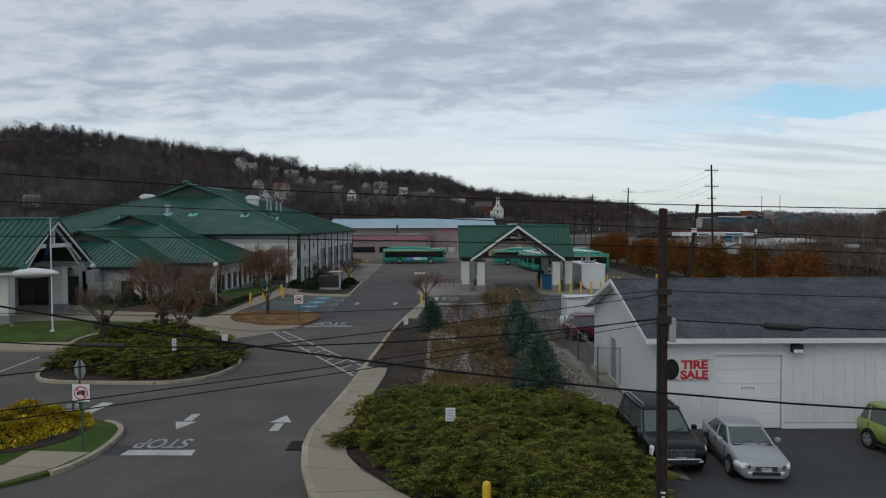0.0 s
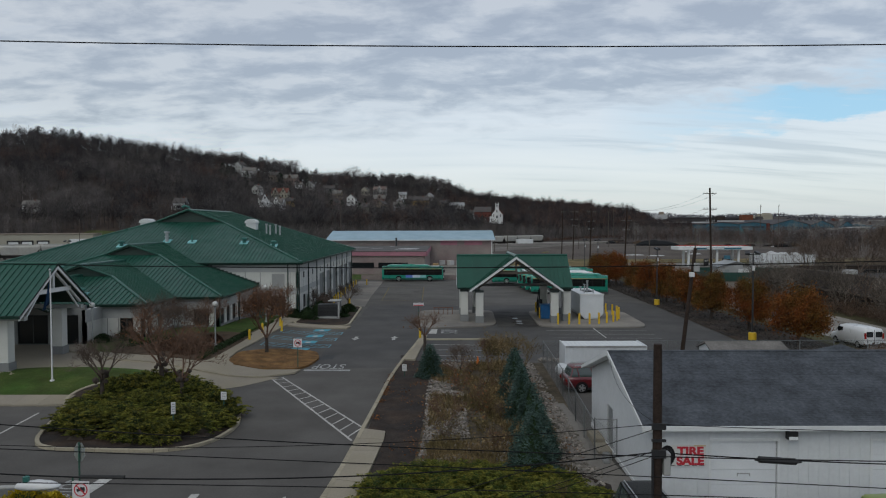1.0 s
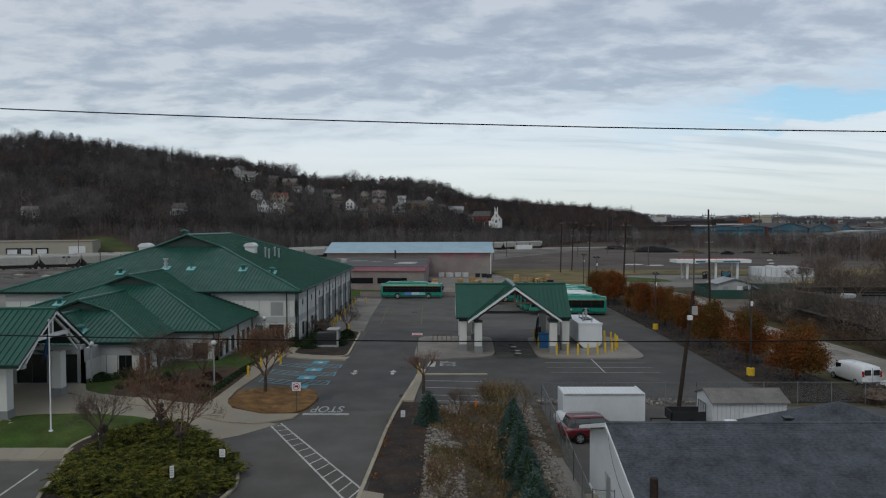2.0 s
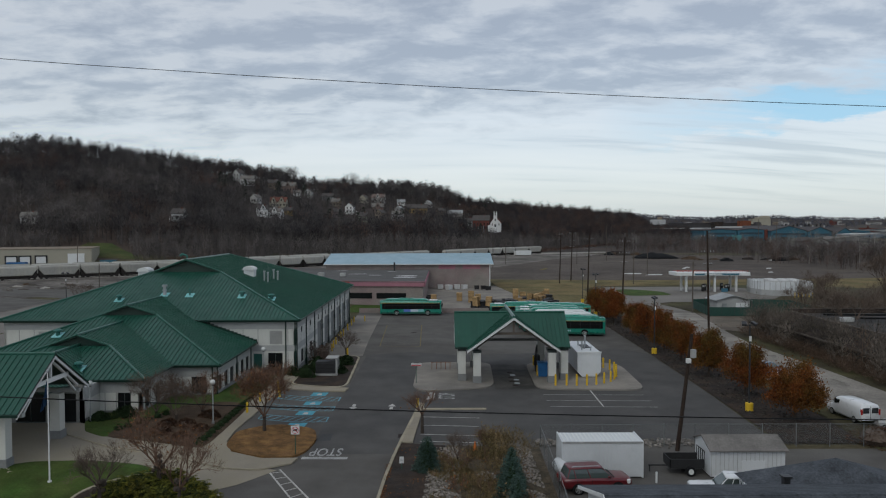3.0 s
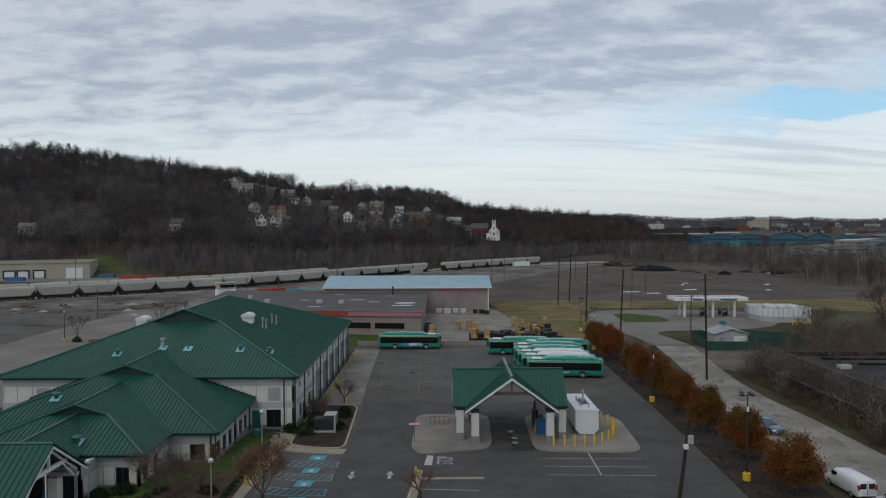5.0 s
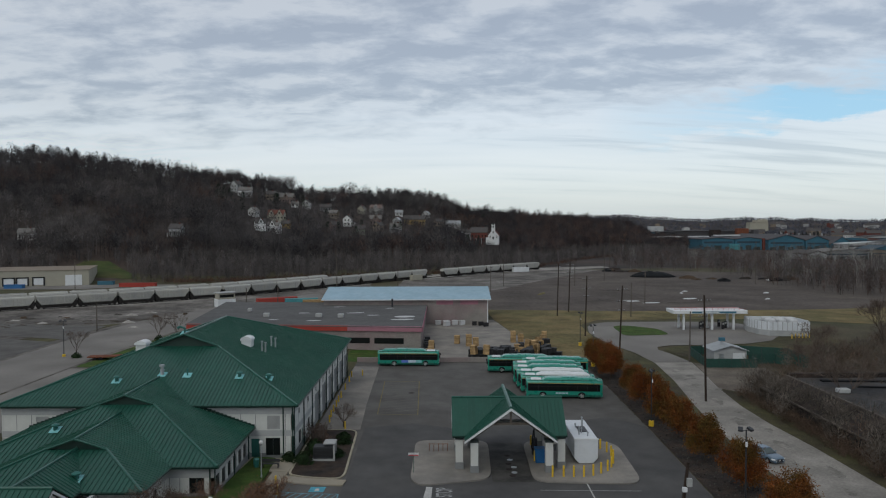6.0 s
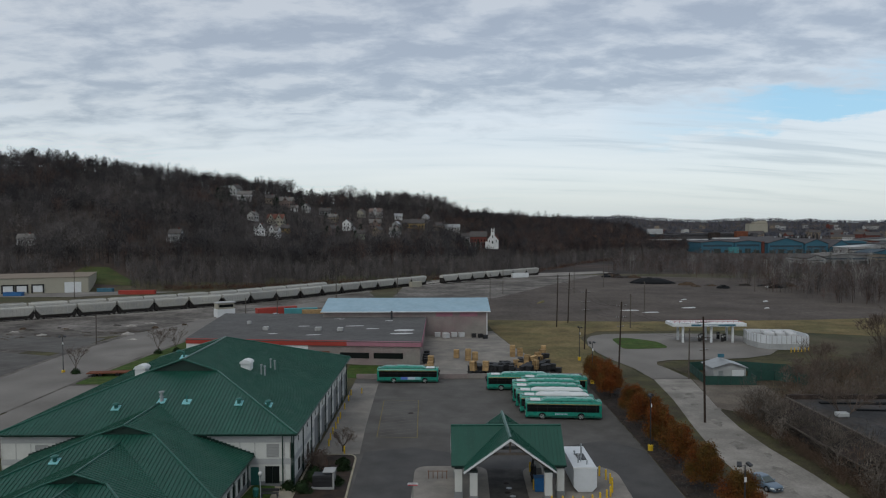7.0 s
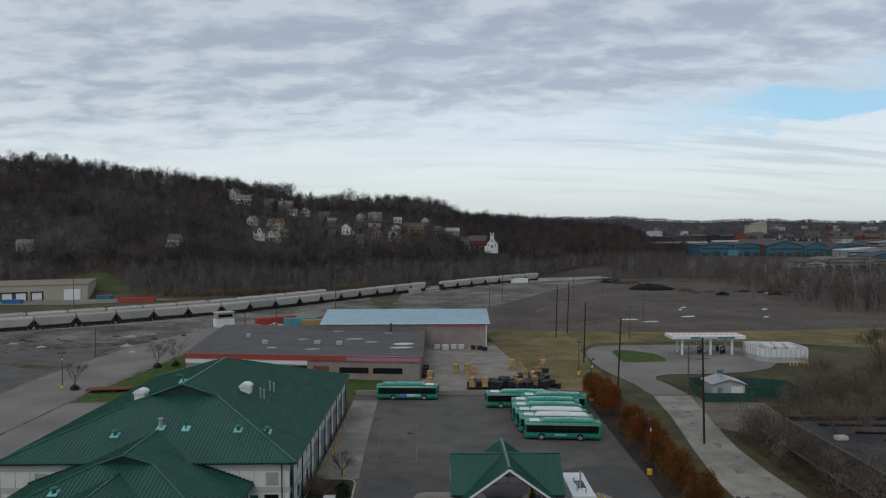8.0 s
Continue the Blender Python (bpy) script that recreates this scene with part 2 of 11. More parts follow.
mat("lamp_clear", (0.72, 0.73, 0.73), 0.12, vary=0.0)
mat("car_black", (0.006, 0.0065, 0.007), 0.25, vary=0.0, coat=0.0, spec=0.30)
mat("car_silver", (0.34, 0.355, 0.375), 0.32, 0.35, vary=0.0, coat=0.5)
mat("car_green", (0.20, 0.27, 0.05), 0.3, vary=0.0, coat=0.5)
mat("car_red", (0.105, 0.006, 0.010), 0.28, vary=0.0, coat=0.6)
mat("car_white", (0.66, 0.67, 0.68), 0.32, vary=0.03, coat=0.4)
mat("car_blue", (0.10, 0.15, 0.20), 0.32, vary=0.0, coat=0.4)
mat("plastic_black", (0.014, 0.014, 0.015), 0.7, vary=0.1)
mat("tank_white", (0.62, 0.64, 0.66), 0.5, vary=0.08, tint=(0.42, 0.44, 0.45), tint_amount=0.5, tint_scale=0.6)
mat("bin_blue", (0.012, 0.10, 0.26), 0.5, vary=0.15)
mat("sign_white", (0.62, 0.62, 0.62), 0.6, vary=0.05)
mat("sign_red", (0.45, 0.015, 0.03), 0.6, vary=0.08)
mat("sign_back", (0.28, 0.30, 0.30), 0.45, 0.5, vary=0.1)
mat("sign_black", (0.015, 0.015, 0.016), 0.6, vary=0.0)
mat("post_green", (0.02, 0.07, 0.05), 0.5, vary=0.1)
mat("banner", (0.56, 0.55, 0.53), 0.7, vary=0.06)
mat("flag_blue", (0.03, 0.07, 0.15), 0.8, vary=0.15)
mat("globe", (0.52, 0.52, 0.50), 0.3, vary=0.05)
mat("stone_dark", (0.055, 0.050, 0.045), 0.9, vary=0.25, scale=1.5, grain=12, island=0.5)
mat("bark", (0.062, 0.050, 0.042), 0.95, vary=0.25, scale=3, grain=20)
mat("twig", (0.115, 0.088, 0.072), 0.95, vary=0.2, scale=2, grain=8, island=0.25)
mat("twig_red", (0.135, 0.082, 0.058), 0.95, vary=0.2, scale=2, grain=8, island=0.3)
mat("leaf_orange", (0.158, 0.046, 0.012), 0.8, vary=0.25, scale=0.3, grain=3, island=0.5, tint=(0.088, 0.062, 0.015), tint_amount=0.85, tint_scale=0.28)
mat("leaf_brown", (0.19, 0.085, 0.035), 0.85, vary=0.2, scale=1, grain=5, island=0.4)
mat("juniper", (0.040, 0.066, 0.016), 0.9, vary=0.25, scale=0.9, grain=5, island=0.45, tint=(0.062, 0.070, 0.016), tint_amount=0.7, tint_scale=0.5)
mat("juniper_tip", (0.135, 0.145, 0.026), 0.9, vary=0.25, scale=0.9, grain=5, island=0.4, tint=(0.160, 0.135, 0.022), tint_amount=0.8, tint_scale=0.7)
mat("juniper_dark", (0.030, 0.046, 0.014), 0.9, vary=0.28, scale=0.9, grain=5, island=0.5, tint=(0.060, 0.060, 0.018), tint_amount=0.65, tint_scale=0.6)
mat("gold_shrub", (0.50, 0.37, 0.022), 0.9, vary=0.25, scale=1.2, grain=6, island=0.4, tint=(0.16, 0.15, 0.025), tint_amount=0.6, tint_scale=0.8)
mat("spruce", (0.042, 0.074, 0.060), 0.9, vary=0.2, scale=0.8, grain=5, island=0.5, tint=(0.098, 0.145, 0.130), tint_amount=0.6, tint_scale=0.5)
mat("boxwood", (0.022, 0.040, 0.016), 0.9, vary=0.2, scale=2, grain=9, island=0.4)
mat("bush_red", (0.085, 0.050, 0.034), 0.9, vary=0.2, scale=2, grain=9, island=0.4)
mat("weed", (0.19, 0.135, 0.072), 0.95, vary=0.25, scale=0.6, grain=4, island=0.5, tint=(0.085, 0.075, 0.028), tint_amount=0.75, tint_scale=0.35)
mat("wood_far", (0.075, 0.068, 0.067), 0.97, vary=0.22, scale=0.012, grain=0.06, tone=1.0)
mat("wood_red", (0.083, 0.056, 0.048), 0.97, vary=0.22, scale=0.012, grain=0.06, tone=1.0)
mat("wood_dark", (0.044, 0.042, 0.044), 0.97, vary=0.22, scale=0.012, grain=0.06, tone=1.0)
mat("wood_gold", (0.115, 0.060, 0.034), 0.97, vary=0.22, scale=0.012, grain=0.06, tone=1.0)
mat("wood_pale", (0.118, 0.106, 0.100), 0.97, vary=0.20, scale=0.02, grain=0.1, tone=1.0)
mat("bark_white", (0.21, 0.20, 0.185), 0.9, vary=0.25, scale=0.05, grain=0.6, tone=1.0)
mat("grass_slope", (0.050, 0.070, 0.022), 0.95, vary=0.25, scale=0.12, grain=1.5, tint=(0.085, 0.072, 0.032), tint_amount=0.7, tint_scale=0.08)
mat("pine_far", (0.016, 0.025, 0.016), 0.95, vary=0.2, scale=0.05, grain=0.4, island=0.35)
mat("hill_soil", (0.046, 0.039, 0.036), 0.97, vary=0.3, scale=0.01, grain=0.08, tint=(0.070, 0.048, 0.037), tint_amount=0.6, tint_scale=0.008)
mat("shed_roof_blue", (0.27, 0.40, 0.47), 0.5, 0.2, vary=0.08, scale=0.15, grain=1)
mat("block_grey", (0.24, 0.22, 0.20), 0.9, vary=0.12, scale=0.3, grain=3, tint=(0.25, 0.17, 0.175), tint_amount=0.6, tint_scale=0.12)
mat("fascia_pink", (0.33, 0.155, 0.19), 0.8, vary=0.12, scale=0.3)
mat("fascia_red", (0.33, 0.055, 0.042), 0.8, vary=0.1, scale=0.3)
mat("roof_old", (0.050, 0.049, 0.050), 0.9, vary=0.3, scale=0.2, grain=1.5, tint=(0.075, 0.062, 0.052), tint_amount=0.7, tint_scale=0.15)
mat("roof_tar", (0.100, 0.097, 0.095), 0.9, vary=0.15, scale=0.15, grain=1.2, tint=(0.10, 0.098, 0.096), tint_amount=0.6, tint_scale=0.08)
mat("rail_grey", (0.34, 0.335, 0.31), 0.7, vary=0.12, scale=0.3, grain=2, objvar=0.15, tint=(0.32, 0.30, 0.25), tint_amount=0.5, tint_scale=0.3)
mat("rail_dark", (0.03, 0.027, 0.025), 0.85, vary=0.2)
mat("graffiti_blue", (0.05, 0.13, 0.33), 0.7, vary=0.3, scale=1.5)
mat("graffiti_violet", (0.10, 0.07, 0.20), 0.7, vary=0.3, scale=1.5)
mat("cream_wall", (0.34, 0.32, 0.26), 0.85, vary=0.06, scale=0.1)
mat("factory_blue", (0.030, 0.115, 0.165), 0.7, vary=0.12, scale=0.03, grain=0.3)
mat("factory_roof", (0.075, 0.072, 0.075), 0.9, vary=0.2, scale=0.02)
mat("house_white", (0.42, 0.415, 0.40), 0.8, vary=0.12, scale=0.2)
mat("house_bright", (0.64, 0.64, 0.63), 0.8, vary=0.10, scale=0.2)
mat("house_rose", (0.19, 0.145, 0.13), 0.85, vary=0.12, scale=0.2)
mat("house_ochre", (0.25, 0.18, 0.08), 0.85, vary=0.12, scale=0.2)
mat("house_green", (0.20, 0.22, 0.17), 0.85, vary=0.1, scale=0.2)
mat("roof_red", (0.15, 0.065, 0.05), 0.9, vary=0.15, scale=0.3)
mat("works_band", (0.02, 0.045, 0.065), 0.7, vary=0.15, scale=0.03)
mat("house_tan", (0.22, 0.18, 0.14), 0.8, vary=0.1, scale=0.2)
mat("house_roof", (0.085, 0.078, 0.075), 0.9, vary=0.15)
mat("rust", (0.16, 0.06, 0.035), 0.9, vary=0.3, scale=0.5, grain=3)
mat("rust_dark", (0.032, 0.028, 0.026), 0.95, vary=0.4, scale=0.4, grain=2, tint=(0.058, 0.040, 0.032), tint_amount=0.6, tint_scale=0.3)
mat("brush_soil", (0.050, 0.040, 0.026), 0.95, vary=0.35, scale=0.3, grain=4, bump=0.04, bump_scale=6, tint=(0.085, 0.070, 0.038), tint_amount=0.7, tint_scale=0.1)
mat("brush_twig", (0.115, 0.098, 0.082), 0.95, vary=0.2, scale=0.5, grain=4, tone=1.0)
mat("bramble", (0.110, 0.076, 0.056), 0.95, vary=0.2, scale=0.5, grain=4, tone=1.0)
mat("strip_soil", (0.098, 0.078, 0.054), 0.95, vary=0.4, scale=1.2, grain=10, bump=0.05, bump_scale=12, tint=(0.040, 0.036, 0.026), tint_amount=0.7, tint_scale=0.7)
mat("fence_green", (0.012, 0.055, 0.042), 0.7, vary=0.15)
mat("steel_roof", (0.32, 0.33, 0.33), 0.5, 0.4, vary=0.1)
mat("coal", (0.012, 0.013, 0.014), 0.95, vary=0.3, scale=0.3, grain=2)
mat("tarp_white", (0.5, 0.5, 0.5), 0.8, vary=0.1)
mat("container_teal", (0.05, 0.22, 0.24), 0.7, vary=0.15, scale=0.4)
mat("orange", (0.55, 0.14, 0.02), 0.7, vary=0.05)
mat("iron", (0.03, 0.022, 0.02), 0.8, vary=0.2)


# ---------- mesh helpers ----------
def part(name, bm, material_name, parent=None, label="", smooth=False):
    me = bpy.data.meshes.new(name)
    bm.normal_update()
    bm.to_mesh(me)
    bm.free()
    me.materials.append(M[material_name])
    if smooth:
        me.polygons.foreach_set("use_smooth", [True] * len(me.polygons))
    ob = new(name, me)
    if parent is not None:
        ob.parent = parent
    if label:
        ob["label"] = label
    return ob


def fast(name, verts, faces, material_name, parent=None, label="", smooth=False):
    me = bpy.data.meshes.new(name)
    me.from_pydata(verts, [], faces)
    me.update()
    me.materials.append(M[material_name])
    if smooth:
        me.polygons.foreach_set("use_smooth", [True] * len(me.polygons))
    ob = new(name, me)
    if parent is not None:
        ob.parent = parent
    if label:
        ob["label"] = label
    return ob


def thing(name, label, category, group="", kind="", at=None):
    ob = new(name)
    ob.empty_display_size = 0.2
    if at is not None:
        ob.matrix_basis = at
    return tagged(ob, label, category, group, kind)


def twin(ob, m, parent=None, name=None):
    """Another piece on the same mesh."""
    o = new(name or ob.name.split(".")[0], ob.data)
    o.parent = parent if parent is not None else ob.parent
    o.matrix_basis = m
    return o


def box(bm, x0, x1, y0, y1, z0, z1, m=None, bevel=0.0):
    v = [bm.verts.new((x, y, z)) for z in (z0, z1) for x, y in ((x0, y0), (x1, y0), (x1, y1), (x0, y1))]
    f = [bm.faces.new([v[i] for i in q]) for q in ((3, 2, 1, 0), (4, 5, 6, 7), (0, 1, 5, 4), (1, 2, 6, 5), (2, 3, 7, 6), (3, 0, 4, 7))]
    if bevel:
        es = list({e for q in f for e in q.edges})
        r = bmesh.ops.bevel(bm, geom=es, offset=bevel, segments=1, affect="EDGES")
        v = list({w for q in r["faces"] for w in q.verts} | {w for q in f if q.is_valid for w in q.verts})
    if m is not None:
        bmesh.ops.transform(bm, matrix=m, verts=[w for w in v if w.is_valid])
    return bm


def boxes(*rows, bevel=0.0):
    bm = bmesh.new()
    for r in rows:
        box(bm, *r, bevel=bevel)
    return bm


def rod(bm, a, b, r0, r1=None, seg=8, caps=True):
    a, b = Vector(a), Vector(b)
    r1 = r0 if r1 is None else r1
    d = (b - a).normalized()
    u = d.orthogonal().normalized()
    w = d.cross(u)
    rings = []
    for p, r in ((a, r0), (b, r1)):
        rings.append([bm.verts.new(p + (u * math.cos(2 * math.pi * k / seg) + w * math.sin(2 * math.pi * k / seg)) * r) for k in range(seg)])
    for k in range(seg):
        bm.faces.new((rings[0][k], rings[0][(k + 1) % seg], rings[1][(k + 1) % seg], rings[1][k]))
    if caps:
        bm.faces.new(rings[0][::-1])
        bm.faces.new(rings[1])
    return bm


def rods(*rows, seg=8):
    bm = bmesh.new()
    for r in rows:
        rod(bm, *r, seg=seg)
    return bm


def lathe(bm, profile, seg=16, at=(0, 0, 0)):
    """Spins (radius, height) pairs round the upright axis."""
    rings = []
    for r, z in profile:
        rings.append([bm.verts.new((at[0] + r * math.cos(2 * math.pi * k / seg), at[1] + r * math.sin(2 * math.pi * k / seg), at[2] + z)) for k in range(seg)])
    for a, b in zip(rings, rings[1:]):
        for k in range(seg):
            bm.faces.new((a[k], a[(k + 1) % seg], b[(k + 1) % seg], b[k]))
    bm.faces.new(rings[0][::-1])
    bm.faces.new(rings[-1])
    return bm


def solid(bm, outline, lift):
    """A prism from a flat outline (3D points) raised by the vector lift."""
    a = [bm.verts.new(p) for p in outline]
    b = [bm.verts.new(Vector(p) + Vector(lift)) for p in outline]
    bm.faces.new(a[::-1])
    bm.faces.new(b)
    n = len(a)
    for k in range(n):
        bm.faces.new((a[k], a[(k + 1) % n], b[(k + 1) % n], b[k]))
    return bm


def clip_poly(pts, axis, value, keep_less):
    """Cuts a polygon of (u, v) at u or v = value."""
    res = []
    for p, q in zip(pts, pts[1:] + pts[:1]):
        a, b = p[axis] - value, q[axis] - value
        if keep_less:
            a, b = -a, -b
        if a >= 0:
            res.append(p)
        if (a > 0 > b) or (a < 0 < b):
            k = a / (a - b)
            res.append((p[0] + (q[0] - p[0]) * k, p[1] + (q[1] - p[1]) * k))
    return res


def ellipse(cx, cy, rx, ry, n=28, turn=0.0):
    c, s = math.cos(radians(turn)), math.sin(radians(turn))
    return [(cx + rx * math.cos(a) * c - ry * math.sin(a) * s, cy + rx * math.cos(a) * s + ry * math.sin(a) * c) for a in [2 * math.pi * k / n for k in range(n)]]


def rounded(pts, cut=0.8, times=2):
    """Rounds a polygon's corners by cutting them off."""
    for _ in range(times):
        res = []
        for p, q in zip(pts, pts[1:] + pts[:1]):
            d = math.dist(p, q)
            k = min(0.25, cut / max(d, 1e-6))
            res += [(p[0] + (q[0] - p[0]) * k, p[1] + (q[1] - p[1]) * k), (q[0] + (p[0] - q[0]) * k, q[1] + (p[1] - q[1]) * k)]
        pts = res
    return pts


# ---------- the lie of the land ----------
def smooth(a, b, v):
    k = min(1.0, max(0.0, (v - a) / (b - a)))
    return k * k * (3 - 2 * k)


def curve(v, *pairs):
    for (a, p), (b, q) in zip(pairs, pairs[1:]):
        if v <= b:
            k = max(0.0, (v - a) / (b - a))
            return p + (q - p) * k * k * (3 - 2 * k)
    return pairs[-1][1]


def ground_z(x, y):
    """Height of the yard: the office stands a little above the road."""
    return 0.85 * smooth(-13.0, -23.0, x) * smooth(42.0, 50.0, y) * (1 - 0.7 * smooth(72.0, 92.0, y))


def hill_foot(a):
    return curve(a, (-0.9, 350), (-0.6, 345), (-0.3, 365), (-0.1, 395), (0.0, 425), (0.1, 465), (0.25, 640))


def hill_crest(a):
    return curve(a, (-0.9, 690), (-0.45, 690), (-0.3, 720), (-0.14, 780), (0.0, 860), (0.17, 950), (0.3, 1000))


def hill_z(x, y):
    if y < 150:
        return 0.0
    a = x / y
    start, crest = hill_foot(a), hill_crest(a)
    top = curve(a, (-0.9, 96), (-0.61, 89), (-0.45, 81), (-0.3, 70), (-0.14, 54), (-0.02, 54), (0.05, 37), (0.17, 30), (0.245, 24), (0.30, 4), (0.36, 0))
    k = (y - start) / (crest - start)
    h = 0.0
    if k > 0:
        h = top * (smooth(0, 1, k) * 0.55 + min(k, 1.0) * 0.45)
        h *= 1 - 0.35 * smooth(1.1, 3.0, k)
        h += 3.0 * min(1.0, k) * noise.noise((x * 0.01, y * 0.01, 0.0)) * (top > 10)
    far = 44 * smooth(1900, 3100, y) * (1 + 0.30 * noise.noise((a * 9, 1.3, 0.0)) + 0.12 * noise.noise((a * 40, 5.3, 0.0)))
    return h + far


def land_z(x, y):
    return ground_z(x, y) + hill_z(x, y)


def steps(lo, hi, inner_lo, inner_hi, fine_step, growth=1.16):
    vals = list(np.arange(inner_lo, inner_hi + 1e-6, fine_step))
    for sign in (-1, 1):
        v, s = (inner_lo, fine_step) if sign < 0 else (inner_hi, fine_step)
        end = lo if sign < 0 else hi
        while (v > lo) if sign < 0 else (v < hi):
            s = min(s * growth, 20 if abs(v) < 1050 else 70)
            v += sign * s
            vals.append(v)
    return sorted(vals)


gx = steps(-2600, 3000, -60, 40, 2.0)
gy = steps(-300, 4200, 6, 100, 2.0)
gv = [(x, y, land_z(x, y) - (0.4 if 6 <= x <= 38 and 15 < y < 31 else 0.06)) for y in gy for x in gx]
nx = len(gx)
gf = [(j * nx + i, j * nx + i + 1, (j + 1) * nx + i + 1, (j + 1) * nx + i) for j in range(len(gy) - 1) for i in range(nx - 1)]
ground = fast("ground", gv, gf, "soil_grass", smooth=True)
tagged(ground, "brown winter soil and short faded grass reaching the hills", "ground", kind="structure")
ground.data.materials.append(M["hill_soil"])
cells = [(i, j) for j in range(len(gy) - 1) for i in range(nx - 1)]
ground.data.polygons.foreach_set("material_index", [1 if (gy[j] > 330 and (hill_z(gx[i], gy[j]) > 1.0 or gy[j] > 440)) else 0 for i, j in cells])


def patch(name, outline, material_name, lift=0.0, thick=0.0, label="", category="", kind="structure", parent=None, cell=2.0):
    """A paved or planted area that follows the ground; with a thickness it is a raised slab with side faces."""
    bm = bmesh.new()
    vs = [bm.verts.new((x, y, 0)) for x, y in outline]
    f = bm.faces.new(vs)
    bm.normal_update()
    bmesh.ops.triangulate(bm, faces=[f])
    xs, ys = [p[0] for p in outline], [p[1] for p in outline]
    if min(xs) < -12 and max(ys) > 41 and min(ys) < 95:
        for axis, lo, hi in ((0, max(min(xs), -60), min(max(xs), -10)), (1, max(min(ys), 40), min(max(ys), 96))):
            v = math.ceil(lo / cell) * cell
            while v < hi:
                no = (1, 0, 0) if axis == 0 else (0, 1, 0)
                co = (v, 0, 0) if axis == 0 else (0, v, 0)
                bmesh.ops.bisect_plane(bm, geom=bm.verts[:] + bm.edges[:] + bm.faces[:], plane_co=co, plane_no=no)
                v += cell
    if thick:
        top = bm.faces[:]
        ext = bmesh.ops.extrude_face_region(bm, geom=top)
        raised = {g for g in ext["geom"] if isinstance(g, bmesh.types.BMVert)}
        for v in bm.verts:
            v.co.z = ground_z(v.co.x, v.co.y) + lift + (thick if v in raised else -0.1)
    else:
        for v in bm.verts:
            v.co.z = ground_z(v.co.x, v.co.y) + lift
    bmesh.ops.recalc_face_normals(bm, faces=bm.faces)
    bm.normal_update()
    if not thick:
        for f in bm.faces:
            if f.normal.z < 0:
                f.normal_flip()
    ob = part(name, bm, material_name, parent)
    if parent is None:
        tagged(ob, label, category or name.replace("_", " "), kind=kind)
    return ob


def kerb_ring(name, outline, width=0.16, height=0.13, label="", closed=True, stone=1.6):
    """A row of kerb stones along an outline, each a piece of its own."""
    own = thing(name, label, "kerb", kind="structure")
    n = len(outline)
    run = []
    for k in range(n if closed else n - 1):
        p, q = Vector(outline[k]), Vector(outline[(k + 1) % n])
        d = (q - p).length
        m = max(1, round(d / stone))
        for j in range(m):
            run.append((p.lerp(q, j / m), p.lerp(q, (j + 1) / m)))
    for p, q in run:
        d = (q - p)
        s = Vector((-d.y, d.x)).normalized() * width / 2
        bm = bmesh.new()
        e = d.normalized() * 0.006
        base = [(*(p + s + e), 0), (*(p - s + e), 0), (*(q - s - e), 0), (*(q + s - e), 0)]
        lo = [bm.verts.new((x, y, ground_z(x, y) - 0.1)) for x, y, _ in base]
        c = (p + q) / 2
        hi = [bm.verts.new((x + (c.x - x) * 0.01, y + (c.y - y) * 0.01, ground_z(x, y) + height)) for x, y, _ in base]
        bm.faces.new(hi)
        for k in range(4):
            bm.faces.new((lo[k], lo[(k + 1) % 4], hi[(k + 1) % 4], hi[k]))
        bmesh.ops.recalc_face_normals(bm, faces=bm.faces)
        part("kerb_stone", bm, "kerb", own)
    return own


# asphalt of road, drive and lots
lot = [(-60, 15), (5.8, 15), (5.8, 31), (27.0, 31), (27.0, 60), (27.6, 74), (28.1, 98), (28.4, 146), (-17, 146.5), (-17, 84), (-17.4, 70), (-18, 60), (-25, 57), (-40, 58), (-60, 58)]
patch("road", [(-300, 2), (300, 2), (300, 14.9), (-300, 14.9)], "asphalt", -0.02, label="grey asphalt street under the wires", category="road")
patch("parking_lot", lot, "asphalt", 0.0, label="worn grey asphalt drive and bus yard", category="parking lot")
patch("sealed_lot", [(-10.2, 55.6), (-3.6, 55.6), (-3.2, 58.3), (27.0, 58.3), (27.5, 74), (28.0, 99), (24, 104), (14, 100), (2, 98.5), (-4, 101), (-10.4, 99), (-10.3, 78), (-10.6, 64)], "asphalt_sealed", 0.006, label="darker sealed asphalt of lane and front lot", category="parking lot")
patch("forecourt", [(5.9, 15), (40, 15), (40, 27.6), (8, 27.6), (6.4, 26.5)], "asphalt_new", -0.20, label="fresh black asphalt forecourt before the garage", category="forecourt")
patch("tyre_yard", [(7.5, 30.5), (38, 30.5), (38, 56.6), (7.6, 56.6)], "asphalt", 0.01, label="dark gravelly asphalt yard behind the garage", category="yard")
patch("concrete_apron", [(-16.9, 98), (-10.9, 98), (-11.5, 112), (-12.2, 142), (-16.9, 142)], "concrete_yard", 0.02, label="stained concrete apron along the bus bays", category="pavement")
patch("fuel_lane", [(5.6, 77.6), (10.2, 77.6), (10.2, 92), (5.6, 92)], "lane_oiled", 0.02, label="oil-stained concrete fuelling lane", category="pavement")


# ---------- bus company office ----------
SEAM = 0.457


